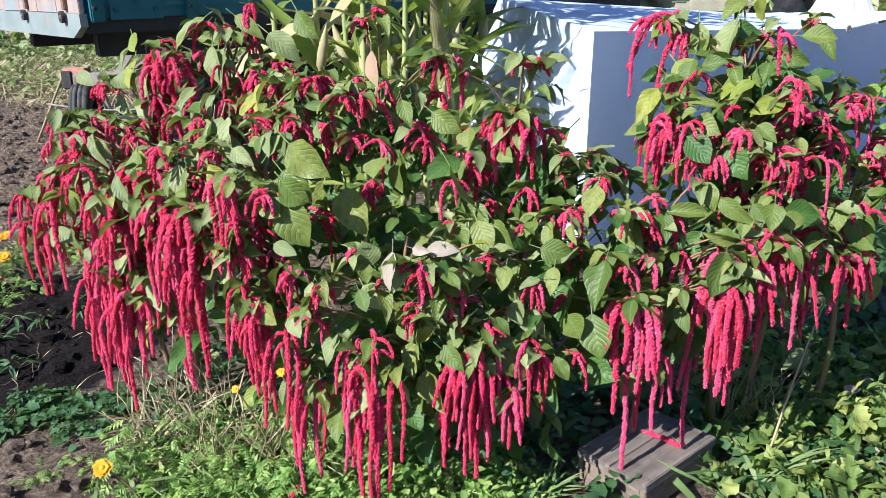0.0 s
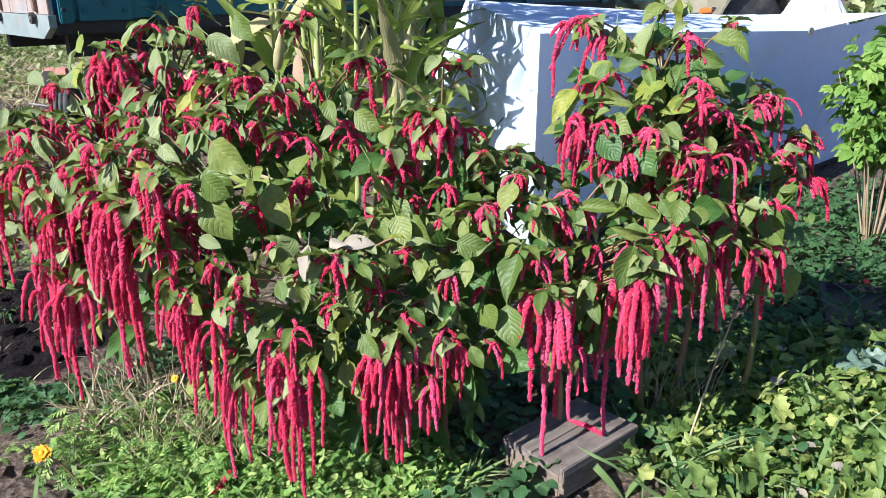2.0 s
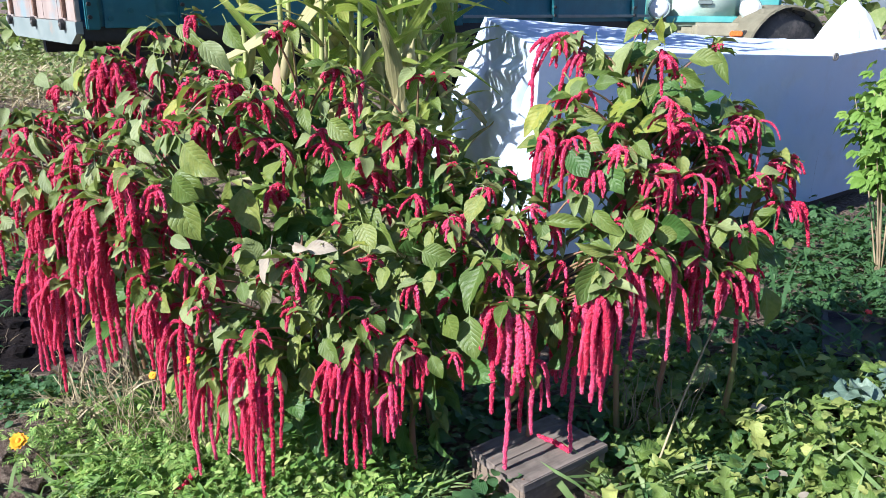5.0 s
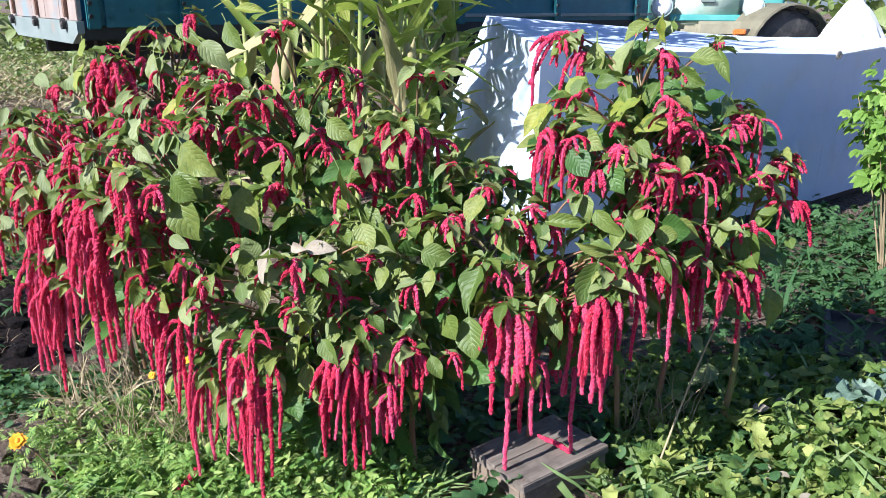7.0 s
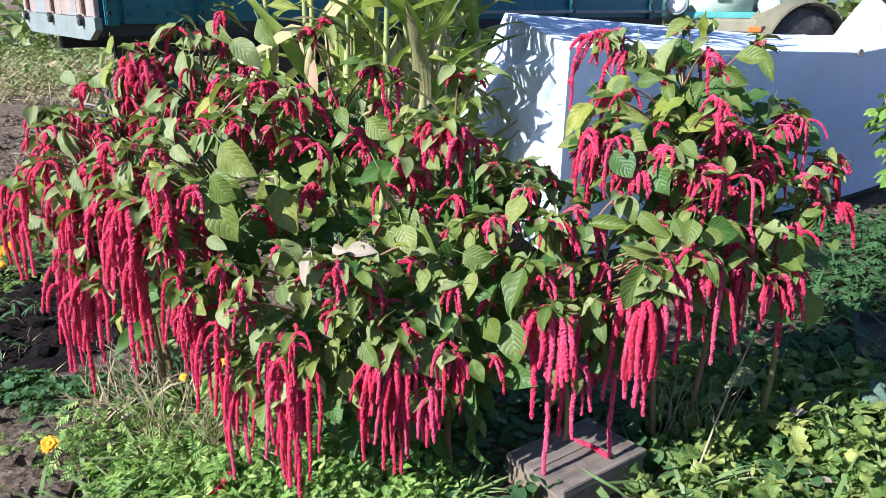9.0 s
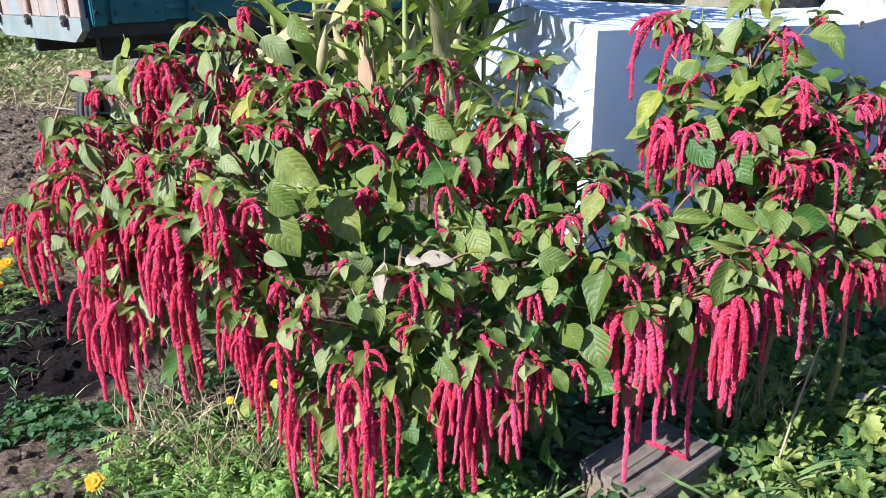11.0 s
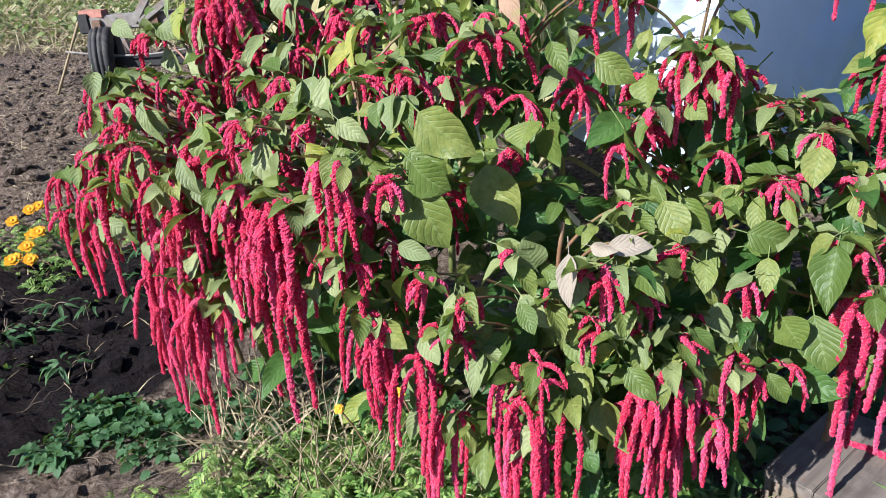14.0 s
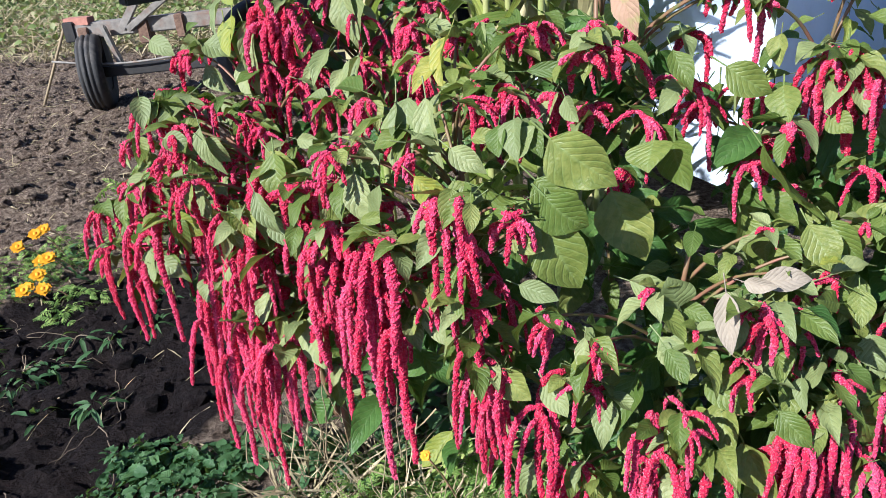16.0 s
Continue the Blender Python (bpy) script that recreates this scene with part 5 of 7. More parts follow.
tassels("C", (-0.927, 2.426, 1.067), (-0.979, 2.415, 0.944), 4, 0.0098)
tassels("C", (-1.007, 2.310, 0.865), (-1.046, 2.302, 0.656), 3, 0.0098)
tassels("C", (-1.048, 2.281, 0.966), (-1.056, 2.279, 0.763), 3, 0.0098)
tassels("C", (-1.196, 2.454, 0.936), (-1.214, 2.451, 0.689), 3, 0.0137)
tassels("C", (-1.190, 2.488, 0.738), (-1.263, 2.475, 0.154), 4, 0.0118)
tassels("C", (-1.175, 2.475, 0.710), (-1.180, 2.473, 0.368), 4, 0.0118)
tassels("C", (-1.038, 2.358, 0.940), (-1.092, 2.349, 0.773), 4, 0.0098)
tassels("C", (-1.005, 2.324, 0.903), (-1.041, 2.318, 0.788), 4, 0.0108)
tassels("C", (-1.094, 2.446, 0.805), (-1.150, 2.436, 0.177), 4, 0.0118)
tassels("C", (-0.995, 2.347, 0.773), (-1.046, 2.337, 0.410), 4, 0.0118)
tassels("C", (-0.965, 2.319, 0.693), (-0.996, 2.313, 0.300), 5, 0.0108)
tassels("C", (-0.941, 2.330, 0.686), (-1.053, 2.311, 0.166), 4, 0.0108)
tassels("C", (-0.844, 2.246, 1.046), (-0.894, 2.238, 0.897), 6, 0.0098)
tassels("C", (-0.855, 2.321, 0.543), (-0.858, 2.320, 0.476), 2, 0.0078)
tassels("D", (-0.625, 2.080, 0.986), (-0.667, 2.070, 0.612), 3, 0.0127)
tassels("D", (-0.462, 2.016, 1.096), (-0.516, 2.004, 0.907), 3, 0.0098)
tassels("D", (-0.372, 2.012, 1.068), (-0.370, 2.012, 0.967), 4, 0.0088)
tassels("D", (-0.806, 2.435, 1.179), (-0.822, 2.432, 1.110), 4, 0.0088)
tassels("D", (-0.778, 2.154, 0.995), (-0.805, 2.148, 0.767), 4, 0.0108)
tassels("D", (-0.713, 2.360, 1.194), (-0.735, 2.356, 1.060), 4, 0.0088)
tassels("D", (-0.615, 2.080, 0.986), (-0.685, 2.064, 0.413), 4, 0.0118)
tassels("D", (-0.511, 2.032, 1.090), (-0.541, 2.025, 0.899), 3, 0.0098)
tassels("D", (-0.596, 2.068, 0.919), (-0.633, 2.059, 0.462), 2, 0.0108)
tassels("D", (-0.472, 2.031, 1.024), (-0.464, 2.033, 0.759), 2, 0.0098)
tassels("D", (-0.485, 2.033, 0.775), (-0.481, 2.034, 0.461), 5, 0.0088)
tassels("D", (-0.420, 2.019, 0.731), (-0.424, 2.018, 0.505), 4, 0.0088)
tassels("D", (-0.396, 2.095, 0.667), (-0.439, 2.086, 0.339), 3, 0.0088)
tassels("D", (-0.458, 2.377, 1.210), (-0.431, 2.383, 1.031), 3, 0.0098)
tassels("D", (-0.462, 2.366, 1.208), (-0.506, 2.356, 1.155), 8, 0.0088)
tassels("D", (-0.438, 2.358, 1.204), (-0.452, 2.355, 1.139), 6, 0.0088)
tassels("D", (-0.533, 2.579, 1.279), (-0.534, 2.578, 1.220), 5, 0.0088)
tassels("D", (-0.314, 2.387, 1.177), (-0.327, 2.384, 1.046), 4, 0.0118)
tassels("D", (-0.833, 2.182, 0.961), (-0.846, 2.179, 0.771), 3, 0.0098)
tassels("D", (-0.767, 2.168, 0.965), (-0.830, 2.157, 0.826), 5, 0.0098)
tassels("D", (-0.811, 2.203, 0.870), (-0.845, 2.197, 0.626), 2, 0.0098)
tassels("D", (-0.660, 2.085, 0.987), (-0.698, 2.078, 0.827), 3, 0.0088)
tassels("D", (-0.788, 2.304, 1.106), (-0.812, 2.300, 1.070), 6, 0.0088)
tassels("D", (-0.721, 2.250, 1.127), (-0.737, 2.247, 1.097), 4, 0.0078)
tassels("D", (-0.624, 2.591, 1.230), (-0.645, 2.588, 1.094), 5, 0.0118)
tassels("D", (-0.606, 2.235, 1.156), (-0.619, 2.232, 1.048), 5, 0.0098)
tassels("D", (-0.393, 2.426, 1.298), (-0.407, 2.423, 1.252), 6, 0.0088)
tassels("D", (-0.503, 2.351, 1.177), (-0.494, 2.353, 1.145), 5, 0.0078)
tassels("E", (0.039, 2.402, 1.380), (0.096, 2.415, 1.211), 2, 0.0098)
tassels("E", (0.031, 2.398, 1.375), (-0.011, 2.389, 1.317), 3, 0.0088)
tassels("E", (0.048, 2.401, 1.370), (0.038, 2.399, 1.314), 3, 0.0088)
tassels("E", (-0.238, 2.348, 1.276), (-0.109, 2.376, 1.160), 3, 0.0098)
tassels("E", (-0.238, 2.327, 1.269), (-0.278, 2.318, 1.198), 4, 0.0098)
tassels("E", (-0.478, 2.561, 1.302), (-0.452, 2.567, 1.263), 5, 0.0088)
tassels("E", (-0.232, 2.510, 1.477), (-0.217, 2.513, 1.415), 5, 0.0078)
tassels("E", (-0.175, 2.522, 1.513), (-0.195, 2.517, 1.478), 4, 0.0078)
tassels("E", (-0.242, 2.378, 1.145), (-0.256, 2.375, 1.070), 4, 0.0118)
tassels("E", (-0.186, 2.364, 1.000), (-0.164, 2.369, 0.895), 3, 0.0127)
tassels("E", (-0.362, 2.430, 1.313), (-0.361, 2.430, 1.223), 9, 0.0088)
tassels("F", (-0.343, 2.044, 0.837), (-0.355, 2.041, 0.701), 3, 0.0078)
tassels("F", (-0.304, 2.038, 0.716), (-0.360, 2.026, 0.197), 3, 0.0088)
tassels("F", (-0.249, 2.012, 0.793), (-0.269, 2.007, 0.713), 6, 0.0088)
tassels("F", (-0.273, 2.038, 0.483), (-0.345, 2.022, 0.102), 4, 0.0088)
tassels("F", (-0.257, 2.032, 0.469), (-0.288, 2.025, 0.166), 3, 0.0088)
tassels("F", (-0.131, 1.976, 0.630), (-0.175, 1.966, 0.289), 4, 0.0088)
tassels("F", (-0.088, 1.974, 0.600), (-0.140, 1.962, 0.177), 4, 0.0098)
tassels("F", (-0.117, 2.032, 0.437), (-0.160, 2.023, 0.103), 2, 0.0098)
tassels("F", (-0.063, 1.973, 0.566), (-0.096, 1.966, 0.096), 3, 0.0108)
tassels("F", (-0.036, 1.975, 0.569), (-0.064, 1.968, 0.175), 2, 0.0098)
tassels("F", (0.033, 1.999, 0.882), (0.041, 2.001, 0.727), 3, 0.0088)
tassels("F", (0.038, 1.995, 0.729), (-0.000, 1.986, 0.658), 3, 0.0078)
tassels("F", (0.004, 1.985, 0.875), (-0.006, 1.983, 0.833), 3, 0.0069)
tassels("F", (0.123, 2.027, 0.846), (0.114, 2.025, 0.816), 4, 0.0069)
tassels("G", (0.424, 2.293, 0.954), (0.466, 2.303, 0.800), 6, 0.0088)
tassels("G", (0.518, 2.386, 1.027), (0.522, 2.387, 0.927), 3, 0.0078)
tassels("G", (0.235, 2.383, 1.232), (0.206, 2.377, 1.011), 5, 0.0098)
tassels("G", (0.229, 2.370, 1.193), (0.184, 2.360, 1.077), 3, 0.0088)
tassels("G", (0.245, 2.379, 1.210), (0.310, 2.393, 1.134), 2, 0.0088)
tassels("G", (0.256, 2.370, 1.186), (0.274, 2.374, 1.025), 3, 0.0088)
tassels("G", (0.142, 2.293, 1.115), (0.144, 2.293, 1.062), 3, 0.0108)
tassels("G", (0.279, 2.457, 1.359), (0.244, 2.450, 1.319), 3, 0.0078)
tassels("G", (0.330, 2.512, 1.364), (0.357, 2.518, 1.311), 4, 0.0078)
tassels("G", (0.125, 2.426, 1.042), (0.131, 2.427, 0.909), 6, 0.0118)
tassels("G", (0.195, 2.412, 0.936), (0.194, 2.412, 0.879), 4, 0.0108)
tassels("G", (0.545, 2.666, 1.025), (0.563, 2.670, 0.945), 5, 0.0098)
tassels("G", (0.488, 2.427, 1.097), (0.523, 2.435, 1.067), 4, 0.0078)
tassels("G", (0.411, 2.362, 1.106), (0.394, 2.358, 1.076), 4, 0.0078)
tassels("G", (0.114, 2.395, 1.334), (0.113, 2.395, 1.304), 3, 0.0069)
tassels("H", (0.179, 2.047, 0.599), (0.092, 2.028, 0.231), 3, 0.0098)
tassels("H", (0.176, 2.046, 0.587), (0.079, 2.024, 0.373), 1, 0.0088)
tassels("H", (0.189, 2.050, 0.614), (0.151, 2.041, 0.201), 4, 0.0098)
tassels("H", (0.196, 2.052, 0.614), (0.181, 2.048, 0.187), 3, 0.0098)
tassels("H", (0.207, 2.059, 0.594), (0.215, 2.061, 0.253), 3, 0.0088)
tassels("H", (0.206, 2.069, 0.680), (0.203, 2.068, 0.552), 3, 0.0078)
tassels("H", (0.286, 2.080, 0.481), (0.275, 2.077, 0.277), 3, 0.0088)
tassels("H", (0.328, 2.125, 0.614), (0.305, 2.120, 0.316), 3, 0.0088)
tassels("H", (0.337, 2.121, 0.580), (0.357, 2.125, 0.447), 3, 0.0088)
tassels("H", (0.346, 2.159, 0.775), (0.357, 2.162, 0.638), 2, 0.0078)
tassels("H", (0.216, 2.157, 0.842), (0.130, 2.137, 0.718), 2, 0.0078)
tassels("I", (0.613, 2.198, 0.722), (0.580, 2.191, 0.353), 3, 0.0118)
tassels("I", (0.617, 2.197, 0.714), (0.622, 2.258, 0.118), 3, 0.0118, floor=0.122)
tassels("I", (0.636, 2.195, 0.698), (0.640, 2.196, 0.423), 3, 0.0118)
tassels("I", (0.647, 2.201, 0.715), (0.698, 2.213, 0.464), 1, 0.0108)
tassels("I", (0.678, 2.242, 0.524), (0.702, 2.247, 0.263), 1, 0.0098)
tassels("I", (0.613, 2.326, 0.953), (0.606, 2.324, 0.922), 3, 0.0078)
tassels("I", (0.661, 2.332, 0.933), (0.681, 2.337, 0.788), 3, 0.0078)
tassels("I", (0.707, 2.335, 0.936), (0.738, 2.341, 0.831), 3, 0.0078)
tassels("I", (0.662, 2.245, 0.835), (0.683, 2.250, 0.727), 3, 0.0078)
tassels("I", (0.605, 2.234, 0.816), (0.625, 2.238, 0.717), 2, 0.0088)
tassels("I", (0.543, 2.226, 0.835), (0.543, 2.226, 0.741), 1, 0.0078)
tassels("I", (0.745, 2.211, 0.747), (0.735, 2.209, 0.717), 3, 0.0069)
tassels("I", (0.893, 2.276, 0.826), (0.824, 2.400, 0.122), 4, 0.0118, floor=0.125)
tassels("I", (0.905, 2.275, 0.774), (0.852, 2.264, 0.418), 5, 0.0118)
tassels("I", (0.882, 2.257, 0.760), (0.880, 2.256, 0.396), 5, 0.0118)
tassels("I", (0.904, 2.279, 0.790), (0.911, 2.280, 0.357), 5, 0.0108)
tassels("I", (0.914, 2.278, 0.756), (0.926, 2.281, 0.515), 4, 0.0098)
tassels("I", (0.914, 2.297, 0.873), (0.990, 2.314, 0.525), 3, 0.0098)
tassels("I", (0.978, 2.324, 0.888), (1.044, 2.338, 0.781), 3, 0.0088)
tassels("I", (1.040, 2.335, 0.836), (1.098, 2.348, 0.521), 3, 0.0088)
tassels("I", (0.745, 2.508, 0.574), (0.758, 2.511, 0.321), 3, 0.0108)
tassels("I", (0.773, 2.510, 0.576), (0.789, 2.513, 0.280), 3, 0.0108)
tassels("I", (0.792, 2.377, 1.036), (0.769, 2.372, 1.001), 3, 0.0078)
tassels("J", (1.046, 2.353, 0.857), (1.106, 2.366, 0.666), 2, 0.0088)
tassels("J", (1.187, 2.545, 0.911), (1.187, 2.545, 0.470), 4, 0.0098)
tassels("J", (1.167, 2.461, 0.823), (1.211, 2.471, 0.730), 3, 0.0078)
tassels("J", (1.221, 2.988, 1.448), (1.211, 2.986, 1.416), 5, 0.0078)
tassels("J", (0.735, 2.748, 1.480), (0.609, 2.720, 1.223), 4, 0.0088)
tassels("J", (0.804, 2.739, 1.416), (0.690, 2.713, 1.211), 4, 0.0088)
tassels("J", (0.718, 2.739, 1.465), (0.686, 2.732, 1.374), 4, 0.0078)
tassels("J", (0.739, 2.512, 1.210), (0.692, 2.502, 0.907), 5, 0.0098)
tassels("J", (0.715, 2.488, 1.204), (0.655, 2.474, 0.996), 2, 0.0088)
tassels("J", (0.933, 2.444, 1.160), (0.898, 2.437, 1.060), 5, 0.0088)
tassels("J", (0.854, 2.422, 1.091), (0.821, 2.414, 0.949), 5, 0.0088)
tassels("J", (1.027, 2.441, 1.113), (1.072, 2.451, 0.932), 7, 0.0098)
tassels("J", (1.005, 2.434, 1.088), (1.001, 2.433, 1.027), 4, 0.0088)
tassels("J", (1.016, 2.851, 1.410), (1.030, 2.854, 1.316), 6, 0.0088)
tassels("J", (1.083, 2.590, 1.221), (1.101, 2.594, 1.123), 6, 0.0108)
tassels("J", (1.002, 2.389, 1.002), (0.980, 2.384, 0.967), 4, 0.0078)
tassels("J", (0.911, 2.657, 1.332), (0.894, 2.653, 1.302), 4, 0.0078)
tassels("J", (0.983, 2.936, 1.496), (0.937, 2.925, 1.466), 4, 0.0078)
tassels("J", (0.933, 2.736, 1.388), (0.911, 2.731, 1.325), 4, 0.0098)
tassels("J", (0.894, 2.526, 1.223), (0.880, 2.523, 1.179), 4, 0.0088)
tassels("J", (0.970, 2.436, 1.103), (0.965, 2.435, 1.068), 4, 0.0078)
tassels("J", (1.084, 2.497, 0.971), (1.098, 2.500, 0.917), 4, 0.0088)
tassels("K", (1.278, 2.632, 0.903), (1.306, 2.638, 0.758), 5, 0.0088)
tassels("K", (1.269, 2.532, 0.770), (1.251, 2.528, 0.566), 4, 0.0098)
tassels("K", (1.300, 2.580, 0.776), (1.332, 2.587, 0.502), 4, 0.0098)
tassels("K", (1.358, 2.620, 0.768), (1.377, 2.624, 0.544), 3, 0.0098)
tassels("K", (1.443, 2.746, 0.947), (1.564, 2.773, 0.798), 5, 0.0088)
tassels("K", (1.428, 2.828, 1.067), (1.510, 2.846, 0.920), 5, 0.0088)
tassels("L", (1.302, 2.906, 1.237), (1.337, 2.914, 1.090), 5, 0.0078)
tassels("L", (1.103, 2.837, 1.357), (1.099, 2.836, 1.301), 4, 0.0078)
tassels("N", (-1.293, 2.728, 1.131), (-1.307, 2.725, 0.949), 4, 0.0088)
tassels("N", (-1.314, 2.547, 1.165), (-1.332, 2.543, 1.048), 4, 0.0088)
tassels("N", (-1.122, 2.697, 1.128), (-1.150, 2.692, 0.931), 4, 0.0088)
tassels("N", (-1.093, 2.663, 1.127), (-1.079, 2.666, 1.049), 4, 0.0088)
tassels("N", (-1.306, 2.863, 1.241), (-1.364, 2.854, 1.125), 5, 0.0098)
tassels("N", (-1.075, 2.745, 1.212), (-1.070, 2.746, 1.119), 4, 0.0098)
tassels("N", (-1.148, 2.787, 1.283), (-1.168, 2.784, 1.225), 4, 0.0088)
tassels("N", (-1.232, 2.823, 1.267), (-1.260, 2.818, 1.208), 4, 0.0088)

# broad leaves: base, tip, width
hero("A", (-1.435, 2.851, 1.283), (-1.360, 2.804, 1.252), 0.057, look_kind="leaf_grey")
hero("A", (-1.315, 2.917, 1.193), (-1.256, 2.847, 1.117), 0.066, look_kind="leaf_grey")
hero("A", (-1.444, 2.653, 1.059), (-1.455, 2.581, 1.003), 0.046, look_kind="leaf_grey")
hero("A", (-1.383, 2.590, 0.981), (-1.447, 2.523, 0.955), 0.051, look_kind="leaf_grey")
hero("A", (-1.406, 2.524, 0.741), (-1.367, 2.473, 0.715), 0.040, look_kind="leaf_grey")
hero("A", (-1.504, 2.605, 0.844), (-1.446, 2.530, 0.757), 0.041)
hero("B", (-0.807, 2.800, 1.386), (-0.825, 2.716, 1.271), 0.077, look_kind="leaf_grey")
hero("B", (-0.616, 2.734, 1.434), (-0.494, 2.691, 1.349), 0.082, look_kind="leaf_grey")
hero("B", (-0.894, 2.827, 1.482), (-1.000, 2.738, 1.413), 0.052, look_kind="leaf_grey")
hero("B", (-0.930, 2.808, 1.445), (-0.973, 2.740, 1.397), 0.039)
hero("B", (-0.789, 2.869, 1.489), (-0.677, 2.827, 1.415), 0.056)
hero("B", (-0.882, 2.689, 1.240), (-0.944, 2.617, 1.192), 0.038, look_kind="leaf_grey")
hero("B", (-0.819, 2.604, 1.219), (-0.851, 2.541, 1.181), 0.033, look_kind="leaf_grey")
hero("B", (-1.158, 2.796, 1.429), (-1.125, 2.744, 1.377), 0.070, look_kind="leaf_yellow")
hero("B", (-0.501, 2.721, 1.506), (-0.435, 2.662, 1.411), 0.081)
hero("B", (-0.843, 2.819, 1.374), (-0.836, 2.722, 1.257), 0.073, look_kind="leaf_grey")
hero("B", (-0.793, 2.656, 1.235), (-0.812, 2.581, 1.176), 0.050, look_kind="leaf_grey")
hero("B", (-1.195, 2.837, 1.383), (-1.217, 2.754, 1.309), 0.036, look_kind="leaf_grey")
hero("C", (-1.154, 2.463, 1.131), (-1.116, 2.394, 1.023), 0.057, look_kind="leaf_grey")
hero("C", (-0.953, 2.239, 1.042), (-0.905, 2.181, 0.962), 0.045, look_kind="leaf_grey")
hero("C", (-0.954, 2.362, 1.093), (-0.888, 2.311, 1.021), 0.073)
hero("C", (-1.254, 2.465, 1.107), (-1.167, 2.435, 1.086), 0.053, look_kind="leaf_grey")
hero("C", (-1.028, 2.345, 0.760), (-1.022, 2.284, 0.702), 0.064, look_kind="leaf_grey")
hero("C", (-1.227, 2.365, 0.945), (-1.143, 2.330, 0.909), 0.056, look_kind="leaf_yellow")
hero("C", (-1.343, 2.448, 0.796), (-1.267, 2.408, 0.753), 0.055, look_kind="leaf_grey")
hero("C", (-0.848, 2.275, 0.849), (-0.815, 2.211, 0.762), 0.065, look_kind="leaf_grey")
hero("C", (-1.221, 2.465, 0.726), (-1.225, 2.408, 0.685), 0.059, look_kind="leaf_grey")
hero("C", (-0.931, 2.255, 0.982), (-0.889, 2.200, 0.917), 0.049, look_kind="leaf_grey")
hero("C", (-0.853, 2.326, 0.768), (-0.824, 2.263, 0.687), 0.063)
hero("C", (-1.048, 2.362, 0.747), (-1.063, 2.298, 0.694), 0.057, look_kind="leaf_grey")
hero("C", (-0.940, 2.345, 0.661), (-0.916, 2.278, 0.569), 0.073)
hero("C", (-1.195, 2.470, 0.971), (-1.162, 2.402, 0.906), 0.064)
hero("C", (-0.974, 2.416, 1.081), (-0.925, 2.348, 1.014), 0.058)
hero("C", (-1.206, 2.492, 0.801), (-1.149, 2.449, 0.784), 0.056, look_kind="leaf_grey")
hero("C", (-0.992, 2.375, 0.864), (-1.003, 2.291, 0.783), 0.032, look_kind="leaf_grey")
hero("C", (-1.058, 2.411, 0.791), (-1.087, 2.338, 0.741), 0.039)
hero("C", (-0.987, 2.325, 0.708), (-1.050, 2.277, 0.724), 0.027)
hero("C", (-1.128, 2.456, 0.909), (-1.140, 2.382, 0.850), 0.036)
hero("C", (-1.343, 2.516, 0.777), (-1.295, 2.451, 0.716), 0.039)
hero("C", (-0.852, 2.560, 1.155), (-0.906, 2.516, 1.177), 0.036)
hero("C", (-0.899, 2.410, 1.104), (-0.835, 2.374, 1.099), 0.036, look_kind="leaf_grey")
hero("D", (-0.713, 2.182, 1.093), (-0.688, 2.117, 1.009), 0.064, look_kind="leaf_grey")
hero("D", (-0.579, 2.083, 1.049), (-0.542, 2.035, 1.009), 0.051, look_kind="leaf_grey")
hero("D", (-0.461, 2.072, 0.941), (-0.496, 1.998, 0.872), 0.071)
hero("D", (-0.394, 2.072, 1.147), (-0.349, 2.060, 1.212), 0.053, look_kind="leaf_grey")
hero("D", (-0.449, 2.040, 1.108), (-0.368, 2.006, 1.080), 0.043)
hero("D", (-0.342, 2.139, 1.197), (-0.375, 2.083, 1.181), 0.050, look_kind="leaf_grey")
hero("D", (-0.292, 2.220, 1.217), (-0.280, 2.167, 1.178), 0.048, look_kind="leaf_grey")
hero("D", (-0.674, 2.159, 1.037), (-0.698, 2.106, 1.022), 0.042, look_kind="leaf_grey")
hero("D", (-0.505, 2.108, 1.161), (-0.442, 2.066, 1.120), 0.047, look_kind="leaf_grey")
hero("D", (-0.541, 2.070, 1.098), (-0.550, 2.018, 1.077), 0.040, look_kind="leaf_yellow")
hero("D", (-0.408, 2.019, 1.031), (-0.335, 1.985, 1.007), 0.049)
hero("D", (-0.388, 2.053, 0.902), (-0.314, 2.020, 0.882), 0.044, look_kind="leaf_grey")
hero("D", (-0.583, 2.132, 0.828), (-0.542, 2.075, 0.756), 0.053, look_kind="leaf_grey")
hero("D", (-0.321, 2.060, 1.185), (-0.220, 2.009, 1.091), 0.116)
hero("D", (-0.350, 2.064, 1.109), (-0.269, 2.015, 1.037), 0.079)
hero("D", (-0.363, 2.101, 1.014), (-0.297, 2.034, 0.897), 0.093)
hero("D", (-0.559, 2.506, 1.251), (-0.631, 2.432, 1.204), 0.058, look_kind="leaf_yellow")
hero("D", (-0.629, 2.269, 1.215), (-0.635, 2.187, 1.098), 0.075, look_kind="leaf_grey")
hero("D", (-0.413, 2.118, 1.197), (-0.422, 2.060, 1.159), 0.047)
hero("D", (-0.454, 2.266, 0.491), (-0.446, 2.200, 0.417), 0.058, look_kind="leaf_grey")
hero("D", (-0.659, 2.277, 1.182), (-0.738, 2.208, 1.159), 0.025)
hero("D", (-0.603, 2.240, 1.175), (-0.626, 2.165, 1.118), 0.034)
hero("D", (-0.561, 2.231, 1.226), (-0.543, 2.137, 1.113), 0.057, look_kind="leaf_grey")
hero("D", (-0.695, 2.110, 1.020), (-0.625, 2.086, 1.040), 0.026)
